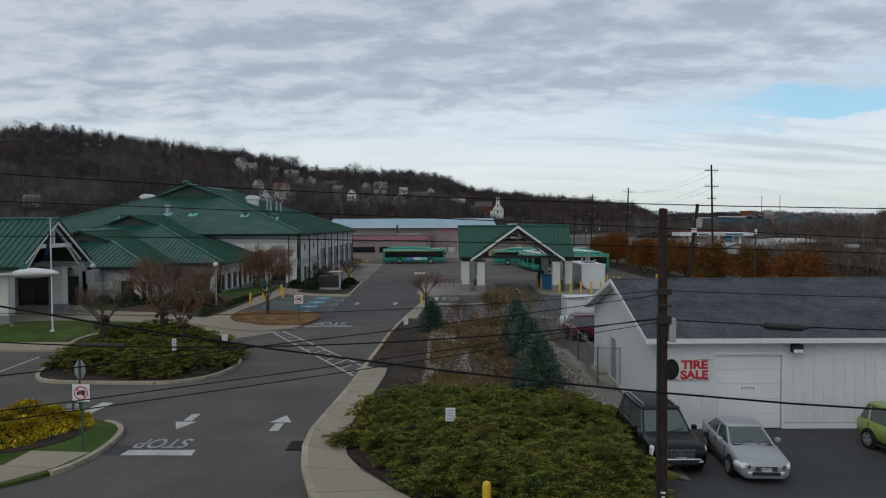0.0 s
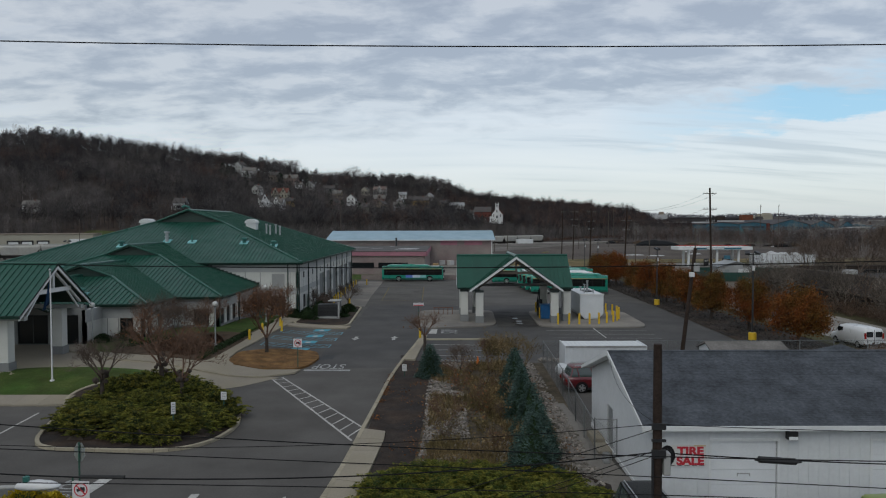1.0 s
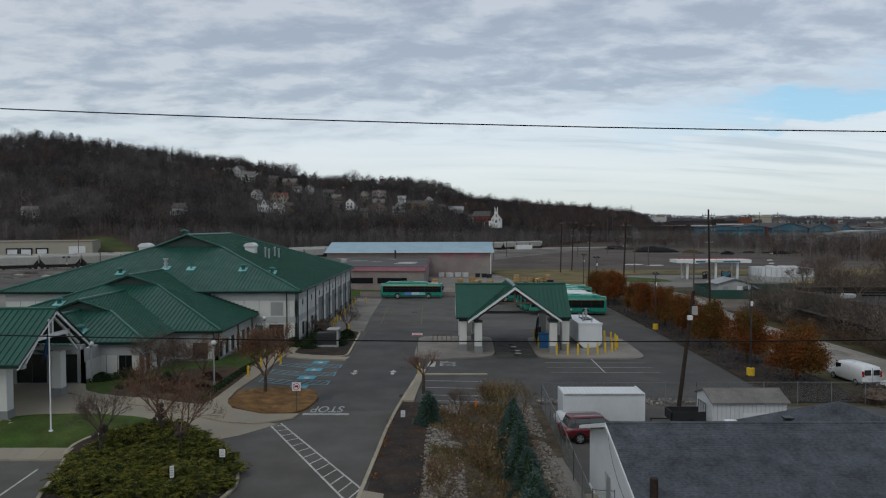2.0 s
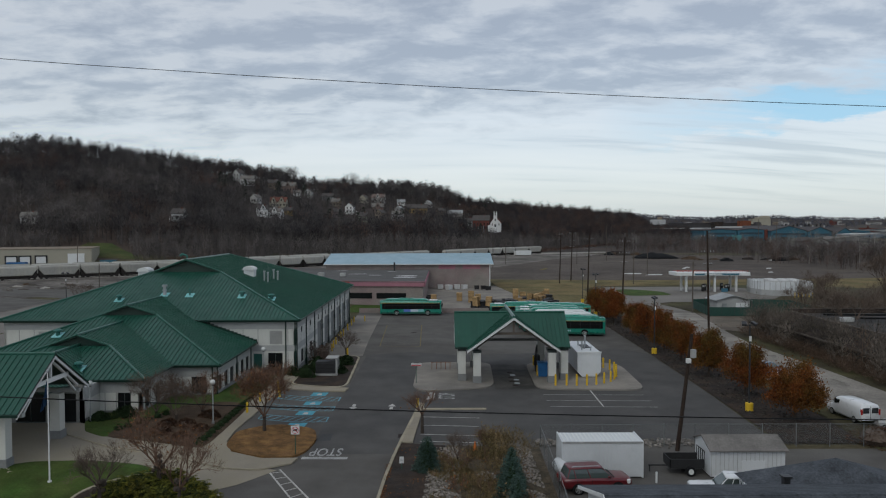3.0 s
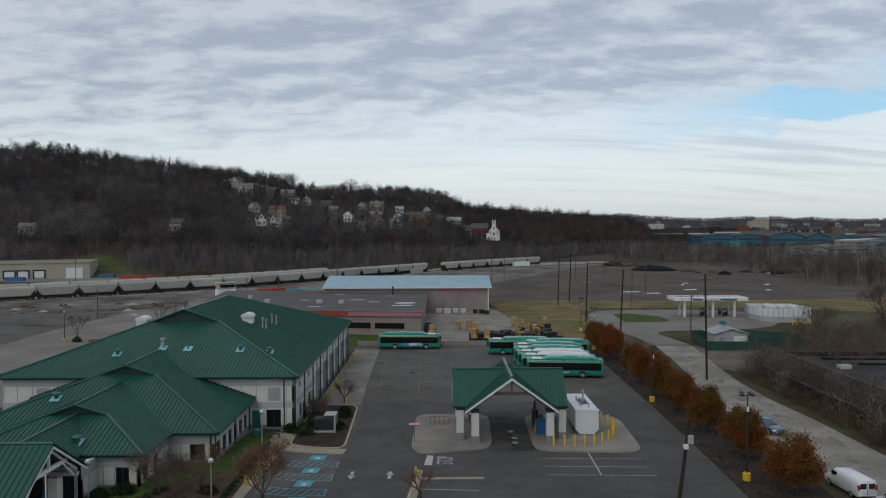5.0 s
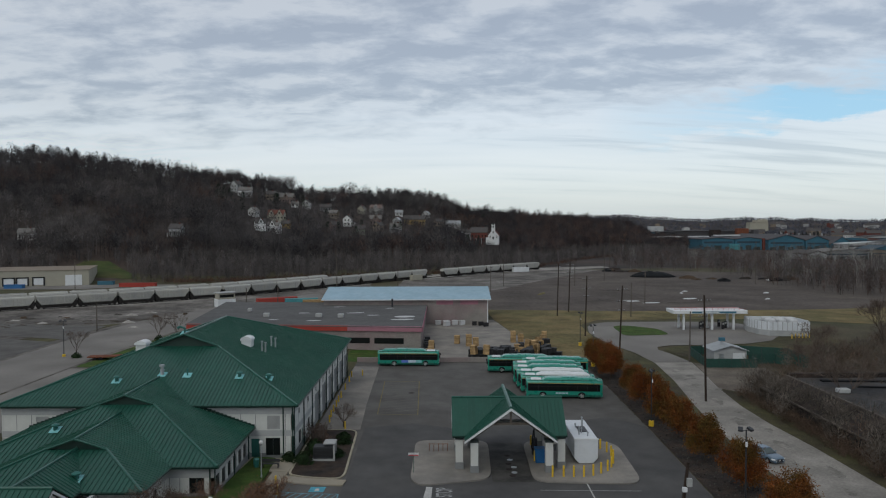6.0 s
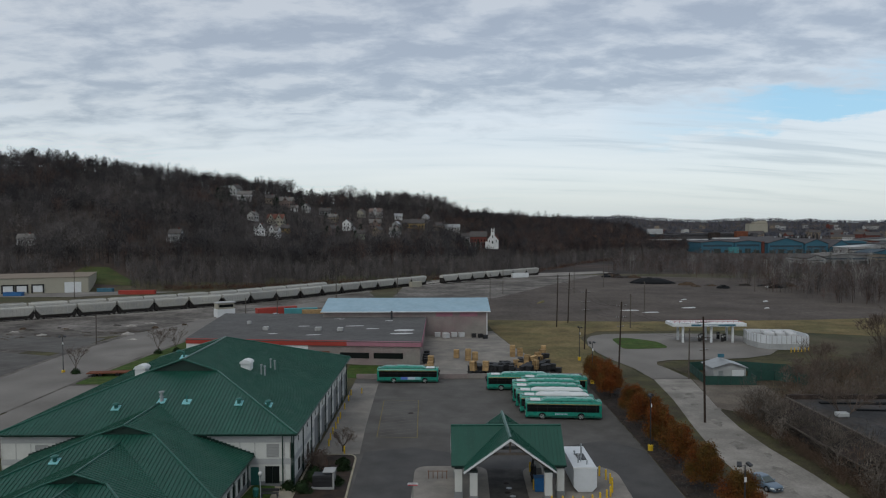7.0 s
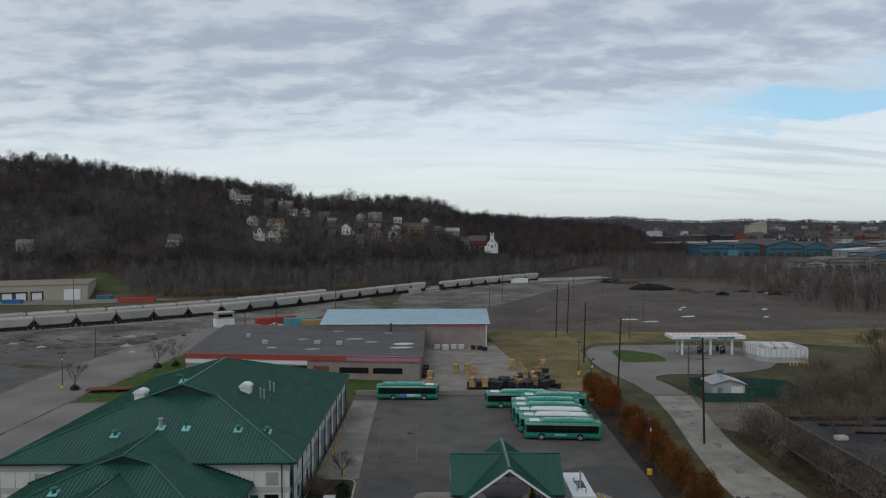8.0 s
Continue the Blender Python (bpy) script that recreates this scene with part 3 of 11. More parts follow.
def roof_slope(parent, outline, up_dir, material_name="roof_green", deck=True, name="roof_panel", lift=0.03):
    """Standing-seam panels over a sloping outline, each panel a piece with its upstanding seam. up_dir: the horizontal way up the slope."""
    pts = [Vector(p) for p in outline]
    n = Vector((0, 0, 0))
    for a, b in zip(pts, pts[1:] + pts[:1]):
        n += a.cross(b)
    n.normalize()
    if n.z < 0:
        n = -n
    h = Vector((*up_dir, 0)).normalized()
    v = (h - n * h.dot(n)).normalized()
    u = v.cross(n).normalized()
    o = pts[0]
    flat = [((p - o).dot(u), (p - o).dot(v)) for p in pts]
    if deck:
        bm = bmesh.new()
        solid(bm, [p - n * 0.10 for p in pts], n * 0.11)
        bmesh.ops.recalc_face_normals(bm, faces=bm.faces)
        part("roof_deck", bm, "gutter_green", parent)
    lo, hi = min(p[0] for p in flat), max(p[0] for p in flat)
    k0, k1 = math.floor(lo / SEAM), math.ceil(hi / SEAM)
    for k in range(k0, k1):
        a, b = k * SEAM, (k + 1) * SEAM
        strip = clip_poly(clip_poly(flat, 0, a, False), 0, b, True)
        if len(strip) < 3:
            continue
        verts, faces = [], []

        def put(p, up_by):
            verts.append(o + u * p[0] + v * p[1] + n * up_by)
            return len(verts) - 1
        top = [put(p, lift) for p in strip]
        faces.append(top)
        side = [p for p in strip if abs(p[0] - a) < 1e-6]
        if len(side) >= 2:
            v0, v1 = min(p[1] for p in side), max(p[1] for p in side)
            w = 0.022
            ring = [put((a + dx, vv), lift + up) for vv in (v0, v1) for dx, up in ((-w, 0), (w, 0), (w, 0.055), (-w, 0.055))]
            faces += [[ring[i] for i in q] for q in ((0, 1, 2, 3), (7, 6, 5, 4), (1, 5, 6, 2), (3, 2, 6, 7), (0, 3, 7, 4))]
        fast(name, verts, faces, material_name, parent)


def cap(parent, a, b, r=0.13, name="ridge_cap", material_name="roof_cap"):
    bm = bmesh.new()
    rod(bm, a, b, r, r, 6)
    return part(name, bm, material_name, parent)


def gutter(parent, a, b, drop=0.16, out=0.14):
    a, b = Vector(a), Vector(b)
    bm = bmesh.new()
    d = (b - a).normalized()
    s = Vector((d.y, -d.x, 0))
    solid(bm, [a + s * out, a - s * 0.02, a - s * 0.02 - Vector((0, 0, drop)), a + s * out * 0.7 - Vector((0, 0, drop))], b - a)
    bmesh.ops.recalc_face_normals(bm, faces=bm.faces)
    part("gutter", bm, "gutter_green", parent)


def frame_of(p0, p1):
    """Local axes of a wall seen from outside: x along from p0 to p1, y inward, z up."""
    a, b = Vector((*p0, 0)), Vector((*p1, 0))
    e = (b - a).normalized()
    inward = Vector((-e.y, e.x, 0))
    m = Matrix.Identity(4)
    for i in range(3):
        m[i][0], m[i][1], m[i][2], m[i][3] = e[i], inward[i], (0, 0, 1)[i], a[i]
    return m, (b - a).length


def wall_run(parent, p0, p1, bands, openings=(), joints=0.0, thick=0.3, name="wall"):
    """A wall from bands (z0, z1, material, proud), with openings (s0, s1, h0, h1, kind) through it, and its windows and doors."""
    m, length = frame_of(p0, p1)
    by_mat = {}
    cuts = sorted({0.0, length, *[v for o in openings for v in o[:2]]})
    for a, b in zip(cuts, cuts[1:]):
        holes = sorted((o[2], o[3]) for o in openings if o[0] < (a + b) / 2 < o[1])
        for z0, z1, mn, proud in bands:
            free, z = [], z0
            for h0, h1 in holes:
                if h1 <= z0 or h0 >= z1:
                    continue
                if h0 > z:
                    free.append((z, h0))
                z = max(z, h1)
            if z < z1:
                free.append((z, z1))
            for q0, q1 in free:
                by_mat.setdefault(mn, []).append((a, b, -proud, thick, q0, q1))
    for mn, rows in by_mat.items():
        bm = boxes(*rows)
        bmesh.ops.remove_doubles(bm, verts=bm.verts, dist=0.0005)
        bmesh.ops.transform(bm, matrix=m, verts=bm.verts)
        part(name, bm, mn, parent)
    if joints:
        for z0, z1, mn, proud in bands:
            if mn != "wall_white":
                continue
            s = joints
            while s < length - 0.2:
                if not any(o[0] - 0.05 < s < o[1] + 0.05 and o[2] < z1 and o[3] > z0 for o in openings):
                    bm = boxes((s - 0.03, s + 0.03, -proud - 0.012, 0, z0, z1))
                    bmesh.ops.transform(bm, matrix=m, verts=bm.verts)
                    part("panel_joint", bm, "wall_grey", parent)
                s += joints
    for s0, s1, h0, h1, kind in openings:
        if kind == "window":
            window(parent, m, s0, s1, h0, h1)
        elif kind == "louver":
            rows = [(s0, s1, 0.02 + 0.0, 0.06, h0 + k * (h1 - h0) / 9, h0 + (k + 0.7) * (h1 - h0) / 9) for k in range(9)]
            bm = boxes(*rows, (s0, s1, 0.1, 0.14, h0, h1))
            bmesh.ops.transform(bm, matrix=m, verts=bm.verts)
            part("louver", bm, "louver", parent)
        elif kind == "bay":
            bm = boxes((s0, s1, 0.18, 0.24, h0, h1))
            bmesh.ops.transform(bm, matrix=m, verts=bm.verts)
            bay = part("bay_door", bm, "wall_grey", parent, "grey roll-up bus bay door")
            for k in range(int((h1 - h0) / 0.6)):
                bm = boxes((s0, s1, 0.16, 0.178, h0 + k * 0.6, h0 + k * 0.6 + 0.56))
                bmesh.ops.transform(bm, matrix=m, verts=bm.verts)
                part("door_section", bm, "wall_grey", bay)
        elif kind == "door":
            bm = boxes((s0, s1, 0.12, 0.17, h0, h1))
            bmesh.ops.transform(bm, matrix=m, verts=bm.verts)
            part("door", bm, "vent_green", parent, "green steel door")


def window(parent, m, s0, s1, h0, h1, panes=2, depth=0.12, frame_mat="frame_dark"):
    w = 0.06
    rows = [(s0, s1, depth - 0.04, depth + 0.05, h0, h0 + w), (s0, s1, depth - 0.04, depth + 0.05, h1 - w, h1)]
    for k in range(panes + 1):
        c = s0 + (s1 - s0) * k / panes
        rows.append((max(s0, c - w / 2), min(s1, c + w / 2), depth - 0.04, depth + 0.05, h0 + w, h1 - w))
    bm = boxes(*rows)
    bmesh.ops.transform(bm, matrix=m, verts=bm.verts)
    fr = part("window", bm, frame_mat, parent)
    for k in range(panes):
        a, b = s0 + (s1 - s0) * k / panes + w / 2, s0 + (s1 - s0) * (k + 1) / panes - w / 2
        bm = boxes((a, b, depth, depth + 0.02, h0 + w, h1 - w))
        bmesh.ops.transform(bm, matrix=m, verts=bm.verts)
        part("pane", bm, "glass_dark", fr)
    return fr


def downspout(parent, x, y, z0, z1):
    bm = boxes((x - 0.06, x + 0.06, y - 0.05, y + 0.05, z0, z1))
    part("downspout", bm, "gutter_green", parent)


office = thing("office_building", "low white block office and bus garage with green standing-seam hipped roofs", "building")
main_roof = new("main_roof")
main_roof.parent = office
P = 0.365
# main garage block
X0, X1, Y0, Y1, ZE, RX = -52.0, -16.7, 84.6, 134.4, 6.62, -34.35
D = 13.2
half = X1 - RX
ZR = ZE + P * half
roof_slope(main_roof, [(X1, Y0, ZE), (X0, Y0, ZE), (X0 + D, Y0 + D, ZE + P * D), (X1 - D, Y0 + D, ZE + P * D)], (0, 1))
roof_slope(main_roof, [(X1, Y0, ZE), (X1, Y1, ZE), (RX, Y1 - half, ZR), (RX, Y0 + D - 0.5, ZR), (X1 - D, Y0 + D, ZE + P * D)], (-1, 0))
roof_slope(main_roof, [(X0, Y0, ZE), (X0, Y1, ZE), (RX, Y1 - half, ZR), (RX, Y0 + D - 0.5, ZR), (X0 + D, Y0 + D, ZE + P * D)], (1, 0))
roof_slope(main_roof, [(X0, Y1, ZE), (X1, Y1, ZE), (RX, Y1 - half, ZR)], (0, -1))
bm = bmesh.new()
solid(bm, [(X0 + D, Y0 + D + 0.1, ZE + P * D), (X1 - D, Y0 + D + 0.1, ZE + P * D), (RX, Y0 + D + 0.1, ZR)], (0, 0.1, 0))
part("gablet", bm, "gutter_green", main_roof)
for a, b in (((X1, Y0, ZE), (X1 - D, Y0 + D, ZE + P * D)), ((X0, Y0, ZE), (X0 + D, Y0 + D, ZE + P * D)), ((X1, Y1, ZE), (RX, Y1 - half, ZR)), ((X0, Y1, ZE), (RX, Y1 - half, ZR)),
             ((RX, Y0 + D - 0.5, ZR), (RX, Y1 - half, ZR)), ((X1 - D, Y0 + D, ZE + P * D), (RX, Y0 + D - 0.5, ZR)), ((X0 + D, Y0 + D, ZE + P * D), (RX, Y0 + D - 0.5, ZR))):
    up = Vector((0, 0, 0.07))
    cap(main_roof, Vector(a) + up, Vector(b) + up)
gutter(main_roof, (X0, Y0, ZE), (X1, Y0, ZE))
gutter(main_roof, (X1, Y0, ZE), (X1, Y1, ZE))
bm = boxes((X0 + 0.05, X1 - 0.05, Y0 + 0.05, Y1 - 0.05, ZE - 0.22, ZE - 0.16))
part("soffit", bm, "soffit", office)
WX = X1 - 0.55
bands = [(-0.3, 0.9, "wall_grey", 0.0), (0.9, 2.9, "wall_white", 0.0), (2.9, 3.6, "wall_light", 0.02), (3.6, 5.5, "wall_white", 0.0), (5.5, 6.45, "wall_light", 0.03)]
side_open = []
for k in range(8):
    s = 2.6 + k * 5.9
    if k >= 2:
        side_open.append((s, s + 3.7, 0.0, 4.4, "bay"))
    else:
        side_open.append((s + 0.4, s + 1.9, 1.0, 2.6, "window"))
        side_open.append((s + 2.6, s + 3.6, 0.2, 2.4, "door"))
    side_open.append((s + 0.5, s + 1.3, 4.65, 5.4, "window"))
wall_run(office, (WX, Y0 + 0.55), (WX, Y1 - 0.55), bands, side_open, joints=2.95)
wall_run(office, (X0 + 0.55, Y0 + 0.55), (WX, Y0 + 0.55), bands, [(31.1, 32.6, 3.7, 5.3, "louver"), (30.9, 32.6, 0.6, 2.7, "window"), (29.2, 30.2, 0.4, 2.6, "door"), (4.0, 5.5, 3.7, 5.3, "louver")], joints=1.75)
wall_run(office, (X0 + 0.55, Y1 - 0.55), (X0 + 0.55, Y0 + 0.55), bands)
wall_run(office, (WX, Y1 - 0.55), (X0 + 0.55, Y1 - 0.55), bands)
for k in range(9):
    downspout(office, WX + 0.08, Y0 + 0.7 + k * 5.9, 0, ZE - 0.2)
downspout(office, WX - 1.2, Y0 + 0.48, 0, ZE - 0.2)
downspout(office, WX - 0.1, Y0 + 0.48, 0, ZE - 0.2)

# lower wing in front of it
wing_roof = new("wing_roof")
wing_roof.parent = office
CX = -35.0
wx1, wy0, wz = -21.8, 70.9, 3.98
wd, wh = 10.1, 13.2
wr = wz + P * wh
for s in (1, -1):
    x1 = CX + s * wh
    rear = Y0 + (wr - ZE) / P
    vx = CX + s * (wh - (ZE - wz) / P)
    roof_slope(wing_roof, [(x1, wy0, wz), (x1, Y0 + 0.5, wz), (vx, Y0 + 0.02, ZE + 0.02), (CX, rear, wr), (CX, wy0 + wd - 0.5, wr), (CX + s * (wh - wd), wy0 + wd, wz + P * wd)], (-s, 0))
    up = Vector((0, 0, 0.07))
    cap(wing_roof, Vector((x1, wy0, wz)) + up, Vector((CX + s * (wh - wd), wy0 + wd, wz + P * wd)) + up)
    cap(wing_roof, Vector((CX + s * (wh - wd), wy0 + wd, wz + P * wd)) + up, Vector((CX, wy0 + wd - 0.5, wr)) + up, 0.08)
    # stepped flashing where the wing roof meets the wall
    for k in range(16):
        x = x1 - s * k * 0.457
        z = wz + P * (k * 0.457) + 0.06
        bm = boxes((min(x, x - s * 0.46), max(x, x - s * 0.46), Y0 + 0.44, Y0 + 0.53, z - 0.05, z + 0.28))
        part("step_flashing", bm, "gutter_green", wing_roof)
roof_slope(wing_roof, [(wx1, wy0, wz), (2 * CX - wx1, wy0, wz), (CX - wh + wd, wy0 + wd, wz + P * wd), (CX + wh - wd, wy0 + wd, wz + P * wd)], (0, 1))
cap(wing_roof, (CX, wy0 + wd - 0.5, wr + 0.07), (CX, Y0 + (wr - ZE) / P, wr + 0.07))
bm = bmesh.new()
solid(bm, [(CX - wh + wd, wy0 + wd + 0.1, wz + P * wd), (CX + wh - wd, wy0 + wd + 0.1, wz + P * wd), (CX, wy0 + wd + 0.1, wr)], (0, 0.1, 0))
part("gablet", bm, "gutter_green", wing_roof)
gutter(wing_roof, (-26.3, wy0, wz), (wx1, wy0, wz))
gutter(wing_roof, (wx1, wy0, wz), (wx1, Y0 + 0.4, wz))
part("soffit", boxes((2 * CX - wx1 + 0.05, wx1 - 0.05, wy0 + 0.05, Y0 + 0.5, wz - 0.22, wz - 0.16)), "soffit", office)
low_bands = [(-0.3, 1.15, "wall_grey", 0.0), (1.15, 2.75, "wall_white", 0.0), (2.75, 3.82, "wall_light", 0.03)]
wing_open = [(0.7 + k * 2.0, 1.9 + k * 2.0, 1.15, 2.75, "window") for k in range(6)]
wall_run(office, (wx1 - 0.55, wy0 + 0.55), (wx1 - 0.55, Y0 + 0.5), low_bands, wing_open, joints=2.0)
wall_run(office, (2 * CX - wx1 + 0.5, wy0 + 0.55), (wx1 - 0.55, wy0 + 0.55), low_bands, [(22.9, 24.4, 1.15, 2.75, "window")], joints=1.0)
for q in (0.1, 6.9, 12.6):
    downspout(office, wx1 - 0.47, wy0 + 0.6 + q, 0.5, wz - 0.1)
downspout(office, wx1 - 0.9, wy0 + 0.48, 0.5, wz - 0.1)

# entrance block before the wing
porch_roof = new("entrance_roof")
porch_roof.parent = office
px1, py0, pz = -26.35, 64.1, 4.0
ph, pd = 8.65, 5.7
pr = pz + P * ph
for s in (1, -1):
    x1 = CX + s * ph
    roof_slope(porch_roof, [(x1, py0, pz), (x1, wy0 + 0.02, pz + 0.005), (CX, wy0 + (pr - wz) / P, pr), (CX, py0 + pd - 0.4, pr), (CX + s * (ph - pd), py0 + pd, pz + P * pd)], (-s, 0))
    up = Vector((0, 0, 0.07))
    cap(porch_roof, Vector((x1, py0, pz)) + up, Vector((CX + s * (ph - pd), py0 + pd, pz + P * pd)) + up)
    cap(porch_roof, Vector((CX + s * (ph - pd), py0 + pd, pz + P * pd)) + up, Vector((CX, py0 + pd - 0.4, pr)) + up, 0.08)
roof_slope(porch_roof, [(px1, py0, pz), (2 * CX - px1, py0, pz), (CX - ph + pd, py0 + pd, pz + P * pd), (CX + ph - pd, py0 + pd, pz + P * pd)], (0, 1))
bm = bmesh.new()
solid(bm, [(CX - ph + pd, py0 + pd + 0.1, pz + P * pd), (CX + ph - pd, py0 + pd + 0.1, pz + P * pd), (CX, py0 + pd + 0.1, pr)], (0, 0.1, 0))
part("gablet", bm, "gutter_green", porch_roof)
cap(porch_roof, (CX, py0 + pd - 0.4, pr + 0.07), (CX, wy0 + (pr - wz) / P, pr + 0.07))
gutter(porch_roof, (-31.8, py0, pz), (px1, py0, pz))
gutter(porch_roof, (px1, py0, pz), (px1, wy0 - 0.1, pz))
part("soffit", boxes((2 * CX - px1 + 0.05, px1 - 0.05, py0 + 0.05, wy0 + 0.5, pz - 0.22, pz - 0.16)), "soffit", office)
wall_run(office, (px1 - 0.55, py0 + 0.55), (px1 - 0.55, wy0 + 0.55), low_bands, [(0.8, 1.8, 1.15, 2.75, "window"), (3.2, 4.2, 1.15, 2.75, "window")], joints=2.0)
wall_run(office, (2 * CX - px1 + 0.5, py0 + 0.55), (px1 - 0.55, py0 + 0.55), low_bands, [(14.1, 15.3, 1.15, 2.75, "window"), (7.0, 9.4, 0.9, 3.2, "window"), (4.4, 6.4, 0.9, 3.2, "window")], joints=1.0)

# link roof and gabled drive-through portico
link_roof = new("link_roof")
link_roof.parent = office
G = 0.66
lz, lh = 4.1, 3.15
lr = lz + G * lh
for s in (1, -1):
    x1 = CX + s * lh
    roof_slope(link_roof, [(x1, 58.0, lz), (x1, py0 + 0.1, lz + 0.02), (CX, py0 + (lr - pz) / P, lr), (CX, 55.5, lr)], (-s, 0))
    gutter(link_roof, (x1, 58.4, lz), (x1, py0, lz))
cap(link_roof, (CX, 55.5, lr + 0.06), (CX, py0 + (lr - pz) / P, lr + 0.06))
portico_roof = new("portico_roof")
portico_roof.parent = office
qx1, qz, qy, qh, qr = -28.65, 4.88, 53.75, 4.95, 8.12
qx0 = 2 * CX - qx1
GP = (qr - qz) / qh
roof_slope(portico_roof, [(qx1, qy - qh, qz), (qx0, qy - qh, qz), (qx0, qy, qr), (qx1, qy, qr)], (0, 1))
roof_slope(portico_roof, [(qx1, qy + qh, qz), (qx0, qy + qh, qz), (qx0, qy, qr), (qx1, qy, qr)], (0, -1))
cap(portico_roof, (qx0, qy, qr + 0.06), (qx1, qy, qr + 0.06))
gutter(portico_roof, (qx0, qy - qh, qz), (qx1, qy - qh, qz), 0.2)
for x in (qx1, qx0):
    inward = -1 if x == qx1 else 1
    for s in (-1, 1):
        bm = bmesh.new()
        a = Vector((x, qy + s * (qh + 0.05), qz - 0.05))
        b = Vector((x, qy, qr - 0.01))
        solid(bm, [a, b, b - Vector((0, 0, 0.32)), a - Vector((0, 0, 0.28))], (-0.09 * -inward, 0, 0))
        bmesh.ops.recalc_face_normals(bm, faces=bm.faces)
        part("barge_board", bm, "trim_white", portico_roof, "white painted barge board")
        # open truss behind the barge board
        bm = bmesh.new()
        for p, q, r in (((x + inward * 0.4, qy + s * 3.9, 5.0), (x + inward * 0.4, qy, 7.7), 0.11), ((x + inward * 0.4, qy + s * 3.6, 4.6), (x + inward * 0.4, qy + s * 1.9, 6.1), 0.08)):
            rod(bm, p, q, r, r, 4)
        part("truss_member", bm, "trim_white", portico_roof)
    bm = boxes((x + inward * 0.4 - 0.1, x + inward * 0.4 + 0.1, qy - 2.4, qy + 2.4, 6.05, 6.35), (x + inward * 0.4 - 0.08, x + inward * 0.4 + 0.08, qy - 0.1, qy + 0.1, 6.35, 7.7))
    part("collar_beam", bm, "trim_white", portico_roof)
part("side_beam", boxes((qx0 + 0.2, qx1 - 0.2, qy - 4.1, qy - 3.7, 4.45, 4.75)), "wall_light", portico_roof)
part("side_beam", boxes((qx0 + 0.2, qx1 - 0.2, qy + 3.7, qy + 4.1, 4.45, 4.75)), "wall_light", portico_roof)
for x in (-30.5, -39.5):
    for y in (50.2, 57.3):
        post = part("column", boxes((x - 0.4, x + 0.4, y - 0.4, y + 0.4, 1.5, 4.45), bevel=0.03), "wall_white", office)
        part("column_base", boxes((x - 0.47, x + 0.47, y - 0.47, y + 0.47, 0.5, 1.5), bevel=0.03), "wall_grey", post)
# dark glazed entrance under the portico
wall_run(office, (-40, 61.6), (-30.6, 61.6), [(0.3, 4.2, "wall_grey", 0.0)], [(0.6, 3.2, 0.9, 3.4, "window"), (3.6, 6.2, 0.9, 3.4, "window"), (6.6, 8.8, 0.9, 3.4, "window")])
wall_run(office, (-30.6, 61.6), (-30.6, 64.6), low_bands)

# roof ventilators
def curb_vent(x, y, z, kind):
    own = new("roof_vent")
    own.parent = office
    bm = bmesh.new()
    solid(bm, [(x - 0.5, y - 0.5, z - 0.5 * P + 0.06), (x + 0.5, y - 0.5, z - 0.5 * P + 0.06), (x + 0.5, y + 0.5, z + 0.5 * P + 0.06), (x - 0.5, y + 0.5, z + 0.5 * P + 0.06)], (0, 0, 0.06))
    part("flashing", bm, "flash_teal", own, "pale teal roof flashing")
    if kind == "mushroom":
        part("vent_cap", lathe(bmesh.new(), [(0.22, 0), (0.22, 0.45), (0.42, 0.5), (0.42, 0.62), (0.2, 0.75)], 14, (x, y, z)), "vent_green", own)
    elif kind == "stack":
        part("flue", lathe(bmesh.new(), [(0.22, 0), (0.22, 0.6), (0.3, 0.62), (0.3, 0.7), (0.2, 0.72), (0.2, 1.05), (0.34, 1.1), (0.34, 1.3), (0.3, 1.32)], 14, (x, y, z)), "metal_galv", own, "galvanised flue")
    elif kind == "pipe":
        part("vent_pipe", lathe(bmesh.new(), [(0.09, 0), (0.09, 0.95), (0.08, 0.96)], 10, (x, y, z)), "vent_green", own)
    elif kind == "elbow":
        bm = bmesh.new()
        rod(bm, (x, y, z), (x, y, z + 0.8), 0.13, 0.13, 10)
        rod(bm, (x, y, z + 0.75), (x - 0.7, y, z + 1.0), 0.13, 0.16, 10)
        rod(bm, (x - 0.65, y, z + 1.0), (x - 0.95, y, z + 0.75), 0.16, 0.2, 10)
        part("elbow_pipe", bm, "vent_green", own)


def main_front(y):
    return ZE + P * (y - Y0)


